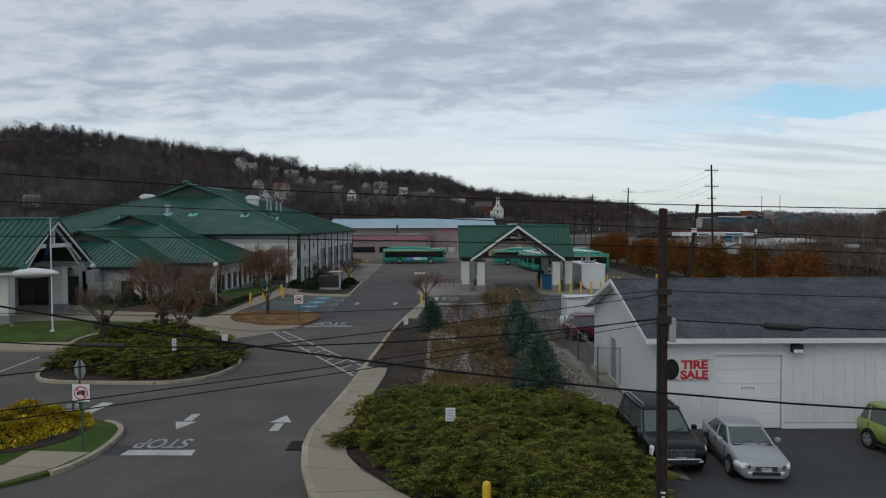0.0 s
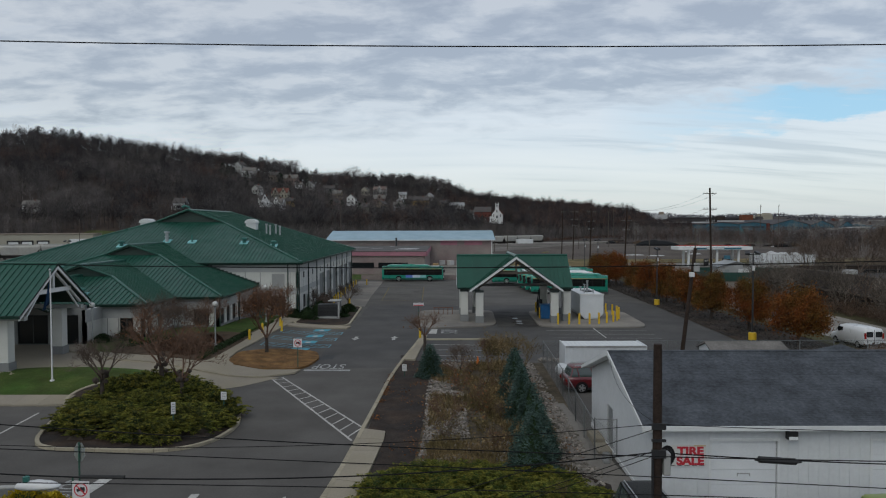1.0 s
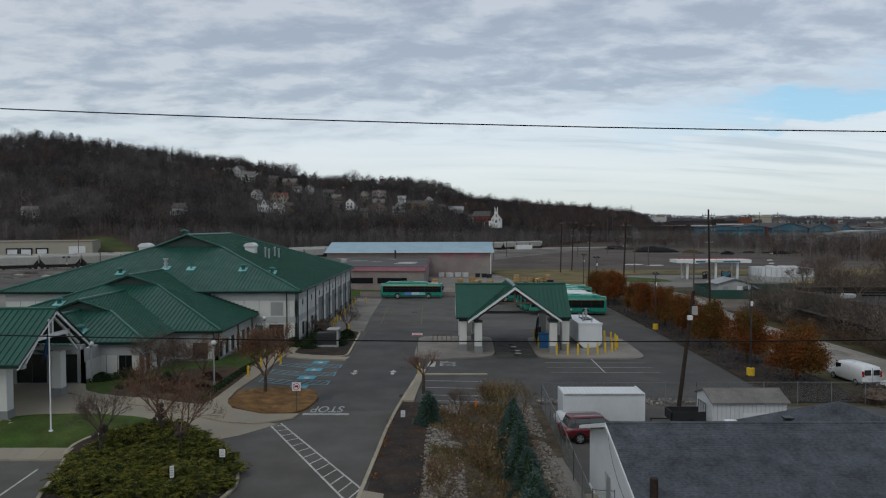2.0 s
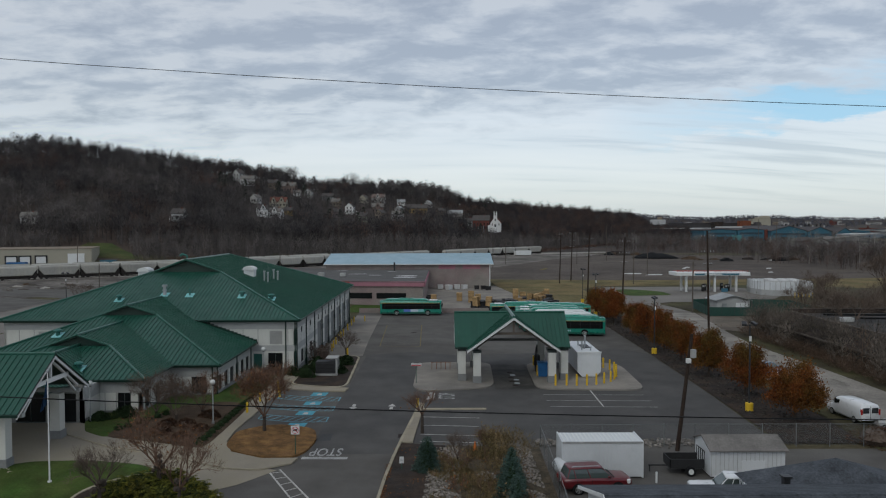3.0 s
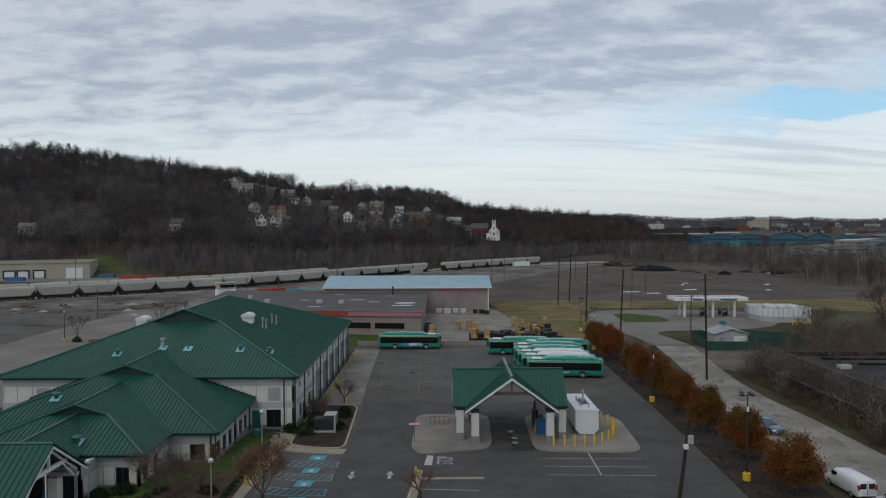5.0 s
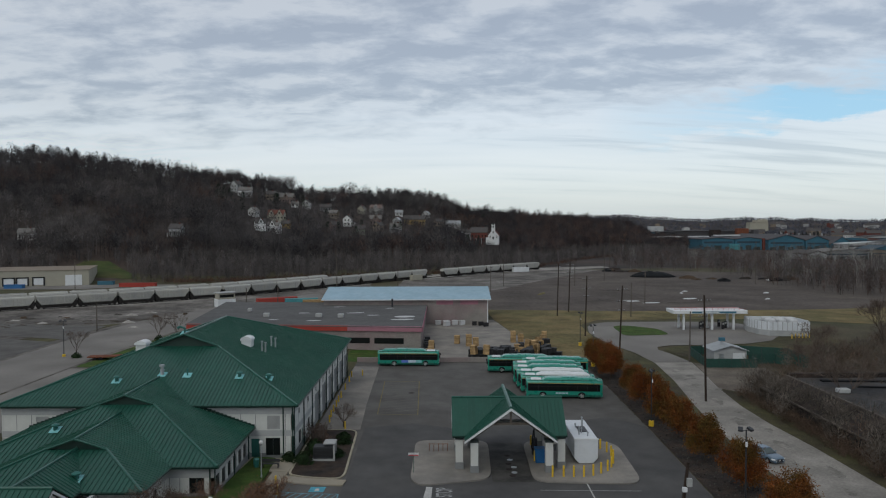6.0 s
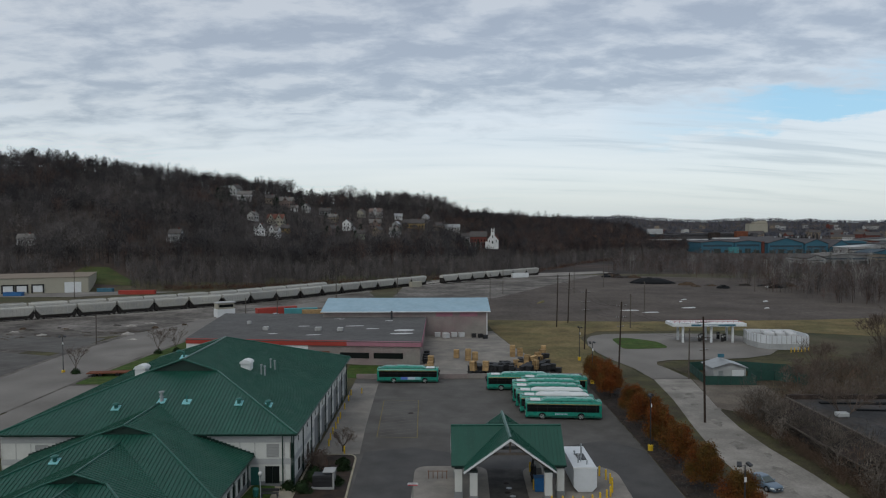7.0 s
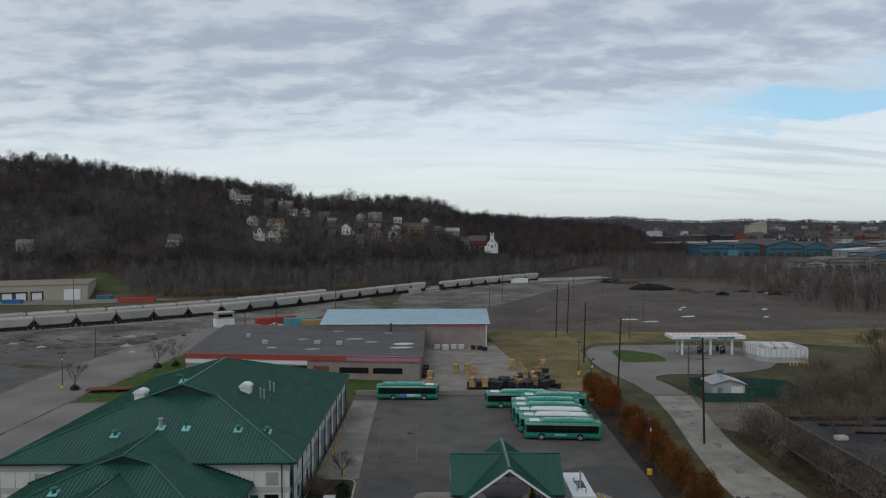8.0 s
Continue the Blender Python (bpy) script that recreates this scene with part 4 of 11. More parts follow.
for x, y, kind in ((-39.9, 89.6, "mushroom"), (-34.8, 91.0, "stack"), (-31.6, 90.8, "pipe"), (-25.0, 90.5, "mushroom"), (-21.5, 91.0, "mushroom")):
    z = main_front(y) if y - Y0 < X1 - x else ZE + P * (X1 - x)
    curb_vent(x, y, z, kind)
curb_vent(-40.6, 76.6, wz + P * (76.6 - wy0), "mushroom")
curb_vent(-32.9, 65.6, pz + P * (65.6 - py0) + 0.1, "mushroom")
curb_vent(-35.3, 100.5, ZR - 0.3, "elbow")
for k, (x, y) in enumerate(((-27.6, 104.0), (-40.9, 100.0))):
    z = ZE + P * (X1 - x) if x > RX else ZE + P * (x - X0)
    own = new("roof_fan")
    own.parent = office
    part("fan_body", boxes((x - 0.7, x + 0.7, y - 0.7, y + 0.7, z - 0.4, z + 0.75)), "trim_white", own)
    bm = bmesh.new()
    solid(bm, [(x + 0.85 * math.cos(a), y - 0.9, z + 0.75 + 0.55 * math.sin(a)) for a in [math.pi * j / 8 for j in range(9)]], (0, 1.8, 0))
    bmesh.ops.recalc_face_normals(bm, faces=bm.faces)
    part("fan_hood", bm, "trim_white", own, "white barrel-topped fan hood")
for x, y in ((-25.4, 103.4), (-24.9, 103.4), (-25.2, 108.2), (-24.6, 108.2)):
    z = ZE + P * (X1 - x)
    part("vent_pipe", rods((((x, y, z)), (x, y, z + 1.3), 0.12, 0.12), ((x, y, z + 1.3), (x, y, z + 1.45), 0.19, 0.19)), "metal_galv", office)


# ---------- fuelling canopy ----------
canopy = thing("fuel_canopy", "open bus fuelling shelter with green metal cross-gable roof on block piers", "canopy")
kroof = new("canopy_roof")
kroof.parent = canopy
kx0, kx1, ky, kz, kr, kh = 1.3, 14.2, 85.3, 3.95, 7.35, 4.1
gxc, gy0, gh, gr = 7.75, 79.6, 5.05, 7.45
KP = (kr - kz) / kh
GK = (gr - 3.85) / gh
vy = lambda x: ky - kh + (gr - GK * abs(x - gxc) - kz) / KP
for sgn in (-1, 1):
    e0, e1 = ky + sgn * kh, ky
    xa, xb = gxc - gh + 0.15, gxc + gh - 0.15
    mx = lambda d: ky + sgn * (kh - d)
    top = min(gr, kr)
    dv = (gr - GK * gh - kz) / KP
    roof_slope(kroof, [(kx0, mx(0), kz), (xa, mx(0), kz), (gxc, mx(kh), kr), (kx0, ky, kr)], (0, -sgn))
    roof_slope(kroof, [(kx1, mx(0), kz), (xb, mx(0), kz), (gxc, mx(kh), kr), (kx1, ky, kr)], (0, -sgn))
    gutter(kroof, (kx0, mx(0), kz), (xa, mx(0), kz)) if sgn < 0 else None
    gutter(kroof, (xb, mx(0), kz), (kx1, mx(0), kz)) if sgn < 0 else None
    front = ky + sgn * (ky - gy0)
    for s in (-1, 1):
        ex = gxc + s * gh
        roof_slope(kroof, [(ex, front, 3.85), (ex, mx(0) + sgn * -0.05, 3.87), (gxc, ky, gr + 0.02), (gxc, front, gr)], (-s, 0), lift=0.05)
        bm = bmesh.new()
        a, b = Vector((ex + s * 0.08, front, 3.80)), Vector((gxc, front, gr + 0.02))
        solid(bm, [a, b, b - Vector((0, 0, 0.28)), a - Vector((0, 0, 0.24))], (0, -sgn * 0.0 + sgn * 0.10, 0))
        bmesh.ops.recalc_face_normals(bm, faces=bm.faces)
        part("barge_board", bm, "trim_white", kroof, "white barge board of the gable")
        bm = bmesh.new()
        rod(bm, (ex - s * 0.9, front - sgn * 0.6, 4.0), (gxc, front - sgn * 0.6, gr - 0.4), 0.1, 0.1, 4)
        part("rafter", bm, "wood_grey", kroof)
    part("collar_beam", boxes((gxc - 2.0, gxc + 2.0, min(front - sgn * 0.45, front - sgn * 0.25), max(front - sgn * 0.45, front - sgn * 0.25), 5.55, 5.8), (gxc - 0.1, gxc + 0.1, min(front - sgn * 0.45, front - sgn * 0.25), max(front - sgn * 0.45, front - sgn * 0.25), 5.8, 7.1)), "wood_grey", kroof)
cap(kroof, (kx0, ky, kr + 0.06), (kx1, ky, kr + 0.06), 0.14)
cap(kroof, (gxc, gy0, gr + 0.06), (gxc, 2 * ky - gy0, gr + 0.06), 0.2)
for x in (kx0, kx1):
    bm = bmesh.new()
    solid(bm, [(x, ky - kh, kz - 0.12), (x, ky + kh, kz - 0.12), (x, ky, kr - 0.02)], (0.06 if x == kx0 else -0.06, 0, 0))
    bmesh.ops.recalc_face_normals(bm, faces=bm.faces)
    part("end_gable", bm, "trim_white", kroof)
part("eave_beam", boxes((kx0 + 0.3, 3.9, ky - 3.6, ky - 3.2, 3.5, 3.8), (11.6, kx1 - 0.3, ky - 3.6, ky - 3.2, 3.5, 3.8), (kx0 + 0.3, kx1 - 0.3, ky + 3.2, ky + 3.6, 3.5, 3.8)), "wall_grey", kroof)
for x, y in ((2.1, 81.9), (3.75, 80.6), (12.05, 80.6), (13.6, 82.0), (2.1, 88.6), (3.75, 89.9), (12.05, 89.9), (13.6, 88.6)):
    post = part("pier", boxes((x - 0.42, x + 0.42, y - 0.42, y + 0.42, 0.9, 3.5), bevel=0.03), "wall_white", canopy)
    part("pier_base", boxes((x - 0.47, x + 0.47, y - 0.47, y + 0.47, 0.05, 0.9), bevel=0.02), "wall_grey", post)
    part("pier_cap", boxes((x - 0.46, x + 0.46, y - 0.46, y + 0.46, 3.5, 3.75)), "frame_dark", post)

# islands under it
isl_l = rounded([(-3.2, 91.5), (-3.3, 78.4), (-2.2, 76.4), (5.0, 78.2), (5.6, 80.3), (5.9, 91.3), (4.8, 92.6), (-2.3, 92.6)], 0.7)
isl_r = rounded([(10.3, 91.0), (10.0, 78.4), (11.2, 77.3), (20.6, 76.7), (21.6, 78.2), (22.0, 90.0), (20.5, 92.2), (11.4, 92.2)], 0.8)
patch("fuel_island", isl_l, "concrete_yard", 0.0, 0.15, "raised concrete island beside the fuelling lane", "traffic island")
patch("fuel_island", isl_r, "concrete_yard", 0.0, 0.15, "raised concrete island with tank and bollards", "traffic island")

# fuel tank behind bollards
tank = thing("fuel_tank", "white rectangular fuel tank with chamfered foot and pipework", "tank")
bm = bmesh.new()
solid(bm, [(15.35, 83.2, 0.75), (15.9, 83.2, 0.18), (17.5, 83.2, 0.18), (18.05, 83.2, 0.75), (18.05, 83.2, 3.0), (15.35, 83.2, 3.0)], (0, 8.2, 0))
bmesh.ops.recalc_face_normals(bm, faces=bm.faces)
bmesh.ops.bevel(bm, geom=bm.edges[:], offset=0.04, segments=1, affect="EDGES")
part("tank_shell", bm, "tank_white", tank)
part("tank_rib", boxes((15.3, 18.1, 83.15, 83.25, 2.88, 3.06)), "trim_white", tank)
for x, y, h in ((16.2, 85.0, 0.9), (16.6, 85.6, 0.5), (16.9, 86.8, 1.2), (16.3, 88.0, 0.4), (17.2, 88.6, 1.0), (17.1, 84.4, 0.35)):
    part("fill_pipe", rods(((x, y, 3.0), (x, y, 3.0 + h), 0.08, 0.08), ((x, y, 3.0 + h), (x, y, 3.12 + h), 0.13, 0.13)), "metal_galv", tank)
part("walk_plate", boxes((16.4, 17.4, 86.0, 88.2, 3.02, 3.1)), "metal_dark", tank)


def bollard(x, y, h=1.15, z=0.15, label="yellow steel guard post", group="bollards round the fuel tank"):
    ob = part("bollard", lathe(bmesh.new(), [(0.11, -0.1), (0.11, h), (0.085, h + 0.06), (0.03, h + 0.09)], 12), "bollard_yellow")
    tagged(ob, label, "bollard", group)
    ob.matrix_basis = pose(x, y, z)
    return ob


post0 = bollard(12.2, 78.9)
for x, y in ((13.4, 78.9), (14.5, 78.85), (15.6, 78.85), (16.7, 79.2), (17.7, 79.9), (18.6, 80.7), (19.3, 81.9), (19.8, 83.2), (20.1, 84.6), (20.2, 86.0), (20.0, 87.4), (19.5, 88.7), (18.7, 89.7), (11.2, 90.4), (10.9, 84.2)):
    copy_thing(post0, pose(x, y, 0.15))
post1 = bollard(-2.45, 69.6, 1.0, 0.0, "yellow steel post at the end of the kerb", "bollards along the drive")
for x, y in ((-13.0, 98.3), (-15.6, 101.5), (-15.8, 104.3), (-15.9, 110.2), (-16.0, 116.0), (-16.1, 121.9), (-16.2, 127.8), (-16.3, 132.0), (-15.9, 107.3), (-16.0, 113.2), (-14.5, 133.5), (-17.3, 76.0), (-17.8, 70.5), (-17.9, 66.2), (-16.6, 73.5)):
    copy_thing(post1, pose(x, y, ground_z(x, y)))

bin_ = thing("trash_bin", "blue plastic wheeled bin on the fuel island", "bin")
bm = bmesh.new()
solid(bm, [(10.95, 83.3, 0.2), (12.05, 83.3, 0.2), (12.15, 83.2, 1.75), (10.85, 83.2, 1.75)], (0, 1.0, 0))
bmesh.ops.recalc_face_normals(bm, faces=bm.faces)
part("bin_body", bm, "bin_blue", bin_)
part("bin_lid", boxes((10.8, 12.2, 83.1, 84.3, 1.75, 1.86), bevel=0.03), "bin_blue", bin_)
pump = thing("fuel_dispenser", "dark fuel dispenser with hanging hoses beside a pier", "fuel pump")
part("cabinet", boxes((10.9, 11.5, 86.5, 87.3, 0.15, 2.1), bevel=0.03), "metal_dark", pump)
part("hose_mast", rods(((11.1, 86.3, 0.15), (11.1, 86.3, 3.4), 0.09, 0.09)), "metal_dark", pump)
part("hose", rods(((11.0, 86.2, 3.2), (10.75, 86.0, 1.2), 0.05, 0.05), ((10.75, 86.0, 1.2), (11.0, 86.3, 0.7), 0.05, 0.05)), "rubber", pump)
bench = thing("bike_rack", "low rusty metal hoop rack on the island", "rack")
for k in range(5):
    part("hoop", rods(((-1.4 + k * 0.55, 88.0, 0.15), (-1.4 + k * 0.55, 88.0, 0.95), 0.03, 0.03), ((-1.4 + k * 0.55, 88.6, 0.15), (-1.4 + k * 0.55, 88.6, 0.95), 0.03, 0.03), ((-1.4 + k * 0.55, 88.0, 0.95), (-1.4 + k * 0.55, 88.6, 0.95), 0.03, 0.03)), "rust", bench)
part("rail", rods(((-1.5, 88.3, 0.95), (0.9, 88.3, 0.95), 0.03, 0.03)), "rust", bench)


# ---------- paving, beds and markings ----------
def flat_text(body, size, m, material_name, name, parent=None, thick=0.0, fit=None, bold=0.015):
    cu = bpy.data.curves.new("text", "FONT")
    cu.body, cu.size, cu.align_x, cu.align_y, cu.extrude = body, 1.0, "CENTER", "CENTER", thick
    cu.offset = bold
    ob = bpy.data.objects.new("text", cu)
    me = bpy.data.meshes.new_from_object(ob)
    xs = [v.co.x for v in me.vertices]
    ys = [v.co.y for v in me.vertices]
    cx, cy = (min(xs) + max(xs)) / 2, (min(ys) + max(ys)) / 2
    w, h = fit or (size * (max(xs) - min(xs)), size * (max(ys) - min(ys)))
    for v in me.vertices:
        v.co.x = (v.co.x - cx) * w / (max(xs) - min(xs))
        v.co.y = (v.co.y - cy) * h / (max(ys) - min(ys))
    me.transform(m)
    me.materials.append(M[material_name])
    o = new(name, me)
    o.parent = parent
    return o


# the kerbed corner with golden shrubs at the street
corner = rounded([(-30, 19.6), (-13.2, 20.6), (-11.95, 22.2), (-11.65, 23.8), (-11.75, 25.6), (-12.1, 26.9), (-12.9, 27.8), (-14.5, 28.3), (-30, 29.0)], 0.5)
patch("corner_lawn", corner, "grass", 0.0, 0.12, "small kerbed lawn corner with clipped grass", "lawn")
patch("corner_bed", rounded([(-30, 22.3), (-14.2, 23.9), (-13.3, 25.2), (-13.2, 26.6), (-14.0, 27.7), (-30, 28.4)], 0.4), "soil_dark", 0.0, 0.15, "dark mulched bed under golden shrubs", "flower bed")
walk_pts = [(-30, 19.9), (-13.3, 20.8), (-12.15, 22.3), (-11.85, 23.85), (-14.0, 24.05), (-14.6, 22.9), (-30, 21.8)]
corner_walk = thing("corner_sidewalk", "pale concrete sidewalk slabs along the street corner", "sidewalk", kind="structure")
patch("slab", [(-13.95, 22.6), (-12.2, 22.3), (-11.85, 23.85), (-13.9, 24.05)], "concrete", 0.0, 0.15, parent=corner_walk)
patch("slab", [(-14.6, 20.72), (-13.3, 20.8), (-12.25, 22.25), (-14.0, 22.56), (-15.6, 22.2)], "concrete", 0.0, 0.15, parent=corner_walk)
for k in range(8):
    x = -16.2 - 1.7 * k
    patch("slab", [(x, 20.6), (x + 1.5, 20.7), (x + 1.2, 22.2), (x - 0.4, 22.1)], "concrete", 0.0, 0.15, parent=corner_walk)
kerb_ring("corner_kerb", corner[6:24], 0.2, 0.15, "pale concrete kerb round the street corner", closed=False, stone=1.2)

# kerbed island with junipers
island = rounded([(-20.9, 36.6), (-19.6, 35.1), (-13.5, 34.7), (-11.9, 35.9), (-11.3, 38.2), (-11.5, 40.6), (-13.2, 44.8), (-15.5, 48.0), (-18.6, 50.2), (-22.8, 47.0), (-23.6, 45.0), (-22.6, 42.8)], 0.9)
patch("planting_island", island, "soil_dark", 0.0, 0.10, "dark soil of the kerbed planting island", "traffic island")
kerb_ring("island_kerb", island, 0.2, 0.15, "pale concrete kerb round the planting island", stone=1.0)
# lawn with flagpole, sidewalk strip and drive before the office
patch("lawn", rounded([(-60, 45.2), (-23.2, 45.2), (-18.8, 49.4), (-21.0, 50.6), (-25.4, 51.4), (-29.2, 51.2), (-31.5, 49.6), (-60, 49.4)], 0.5), "grass", 0.0, 0.10, "short green lawn round the flagpole", "lawn")
strip = thing("lawn_sidewalk", "pale concrete sidewalk strip along the lawn", "sidewalk", kind="structure")
for k in range(18):
    x = -23.1 - 1.52 * k
    patch("slab", [(x - 1.5, 43.4), (x, 43.5), (x, 45.1), (x - 1.5, 45.1)], "concrete", 0.0, 0.13, parent=strip)
drive = [(-60, 49.6), (-31.6, 49.7), (-29.3, 51.3), (-25.4, 51.55), (-21.1, 50.8), (-18.6, 49.6), (-15.4, 47.4), (-13.9, 48.9), (-11.9, 51.9), (-15.6, 52.9), (-19.6, 55.3), (-24, 57.9), (-29, 59.5), (-31, 61.8), (-60, 61.8)]
patch("entrance_drive", drive, "concrete", 0.035, label="pale concrete drive leading under the portico", category="driveway")
curb_walk = [(-10.9, 54.4), (-11.1, 53.3), (-13.1, 51.9), (-15.5, 51.8), (-19.9, 52.9), (-24.7, 54.3), (-31.3, 58.8), (-31, 61.2), (-24.6, 59.9), (-20.9, 57.6), (-19.6, 58.6), (-19.6, 61.5), (-19.0, 66), (-18.6, 70), (-18.5, 76), (-18.5, 80), (-16.9, 80), (-17.1, 72), (-17.2, 66), (-17.4, 60.8), (-17.2, 57.6), (-16.2, 55.3), (-13.6, 54.3)]
patch("office_walk", curb_walk, "concrete", 0.0, 0.14, "pale concrete walk curving to the office door", "sidewalk")
bm = bmesh.new()
EDGE = [(-11.1, 53.25), (-13.1, 51.85), (-15.5, 51.75), (-19.9, 52.85), (-24.7, 54.25), (-31.3, 58.75)]
for p, q in zip(EDGE, EDGE[1:]):
    rod(bm, (*p, ground_z(*p) + 0.08), (*q, ground_z(*q) + 0.08), 0.06, 0.06, 4)
stripe = part("kerb_edge", bm, "kerb")
tagged(stripe, "pale concrete edge of the curved kerb", "kerb", kind="structure")
patch("office_lawn", rounded([(-30.4, 61.4), (-29.0, 58.6), (-26.8, 57.0), (-21.5, 58.6), (-20.3, 61), (-19.3, 68), (-18.9, 78), (-19.2, 84.8), (-21.9, 84.9), (-22.3, 71.4), (-26.6, 71), (-27, 65), (-30.4, 64.4)], 0.3), "grass", 0.0, 0.155, "small green lawn before the office windows", "lawn")
patch("office_bed", rounded([(-26.6, 57.0), (-24.3, 56.25), (-20.8, 55.35), (-18.5, 55.1), (-18.25, 56.7), (-18.2, 60.6), (-18.2, 65.7), (-18.3, 68.9), (-20.5, 69.0), (-23.7, 67.1), (-25.4, 63.4), (-26.8, 59.6)], 0.4), "mulch", 0.0, 0.175, "reddish mulched shrub bed", "flower bed")
patch("straw_bed", rounded([(-17.0, 56.4), (-17.2, 60.4), (-15.4, 63.0), (-13.6, 63.6), (-11.0, 62.2), (-10.3, 59.2), (-10.6, 56.0), (-11.3, 54.6), (-13.6, 54.6), (-16.0, 55.4)], 0.5), "straw", 0.0, 0.16, "straw-covered tree bed edged by the walk", "flower bed")
patch("terrace", [(-22.2, 80.2), (-18.5, 80.2), (-16.9, 80.2), (-16.9, 84.9), (-22.2, 84.9)], "concrete", 0.0, 0.12, "pale concrete terrace by the side door", "pavement")
bed = rounded([(-16.7, 79.4), (-11.1, 78.6), (-10.6, 80.0), (-11.2, 96.4), (-11.8, 97.6), (-16.9, 97.6)], 0.5)
patch("generator_bed", bed, "soil_dark", 0.0, 0.12, "dark bed with shrubs round the generator", "flower bed")
kerb_ring("generator_kerb", bed, 0.25, 0.14, "pale concrete kerb round the generator bed", stone=1.6)
patch("bed_walk", [(-16.9, 77.2), (-10.4, 76.6), (-10.2, 78.2), (-16.9, 79.0)], "concrete", 0.0, 0.13, "pale concrete strip beside the accessible bays", "sidewalk")

# right-hand sidewalk in slabs along the drive
right_walk = thing("drive_sidewalk", "pale concrete sidewalk slabs curving along the drive", "sidewalk", kind="structure")
outer = [(-1.6, 15.3), (-2.9, 18.2), (-3.7, 20.2), (-4.35, 22.4), (-4.75, 24.6), (-4.85, 26.6), (-4.75, 28.6), (-4.62, 30.6), (-4.5, 32.6), (-4.42, 34.6), (-4.35, 36.6), (-4.3, 38.4)]
inner = [(1.6, 16.6), (-0.4, 19.0), (-1.5, 20.4), (-2.6, 22.0), (-3.3, 23.6), (-3.62, 25.6), (-3.62, 27.8), (-3.45, 30.2), (-3.3, 32.4), (-3.2, 34.6), (-3.1, 36.4), (-3.15, 37.9)]
for k in range(len(outer) - 1):
    a, b, c, d = Vector(outer[k]), Vector(outer[k + 1]), Vector(inner[k + 1]), Vector(inner[k])
    e = 0.012
    patch("slab", [tuple(a.lerp(b, e)), tuple(b.lerp(a, e)), tuple(c.lerp(d, e)), tuple(d.lerp(c, e))], "concrete", 0.0, 0.14, parent=right_walk)
kerb_ring("drive_kerb", [(-1.4, 15.2), *[(x - 0.1, y) for x, y in outer], (-4.2, 44), (-4.02, 49.8), (-3.75, 54.5), (-3.45, 58.4), (-2.75, 66.0), (-2.3, 71.5)], 0.22, 0.15, "long pale concrete kerb beside the drive", closed=False, stone=2.0)
end_walk = thing("end_sidewalk", "short pale concrete sidewalk at the end of the bed", "sidewalk", kind="structure")
for k in range(7):
    y = 58.4 + 1.85 * k
    patch("slab", [(-3.35 + 0.075 * (y - 58.4), y), (-2.45 + 0.05 * (y - 58.4), y), (-2.45 + 0.05 * (y - 56.6), y + 1.82), (-3.35 + 0.075 * (y - 56.6), y + 1.82)], "concrete", 0.0, 0.14, parent=end_walk)

# planted strip between the drive and the tyre yard
patch("dark_bed", [(-4.1, 38.2), (-3.1, 37.6), (-3.2, 33), (-3.5, 28.5), (-1.7, 29.5), (-1.4, 34), (-1.2, 40), (-1.0, 47), (-0.8, 53), (0.2, 57.5), (-3.3, 58.2), (-3.7, 54), (-3.95, 49), (-4.1, 44)], "soil_dark", 0.0, 0.09, "dark mulched bed along the sidewalk", "flower bed")
patch("rough_strip", [(-1.7, 28.6), (6.0, 28.6), (6.9, 34), (7.4, 45), (7.6, 57.2), (0.3, 57.6), (-0.8, 53), (-1.0, 47), (-1.2, 40), (-1.4, 34)], "strip_soil", 0.0, 0.06, "stony weedy strip between drive and yard", "planting strip")
patch("shrub_bed", [(-3.4, 28.4), (-3.55, 26), (-3.2, 23.5), (-1.2, 20.3), (2.2, 17), (6.1, 17), (6.3, 26), (6.9, 30), (5.8, 31.5), (0, 32), (-3.2, 29.5)], "soil_dark", 0.0, 0.10, "dark bed under the spreading junipers", "flower bed")
patch("gravel_edge", [(5.9, 30.0), (7.9, 30.0), (7.6, 34), (7.2, 44), (6.3, 44), (5.9, 34)], "asphalt_old", 0.07, label="grey gravel edge along the garage wall", category="gravel")

bank_v = [(5.7 + 0.6 * i, 22 + 1.0 * j, 0.10 - 0.32 * smooth(5.9, 7.6, 5.7 + 0.6 * i) * (1 - smooth(28.0, 30.5, 22 + 1.0 * j)) + 0.02 * noise.noise((i, j, 0.5))) for j in range(10) for i in range(5)]
bank_f = [(j * 5 + i, j * 5 + i + 1, j * 5 + i + 6, j * 5 + i + 5) for j in range(9) for i in range(4)]
tagged(fast("gravel_bank", bank_v, bank_f, "asphalt_old", smooth=True), "grey gravel bank beside the garage corner", "gravel", kind="structure")


def mark(own, pts, material_name="paint_white", lift=0.014):
    return patch("mark", pts, material_name, lift, parent=own)


def line(own, a, b, w=0.11, material_name="paint_white", lift=0.014):
    a, b = Vector(a), Vector(b)
    s = Vector((-(b - a).y, (b - a).x)).normalized() * w / 2
    return mark(own, [tuple(a + s), tuple(a - s), tuple(b - s), tuple(b + s)], material_name, lift)


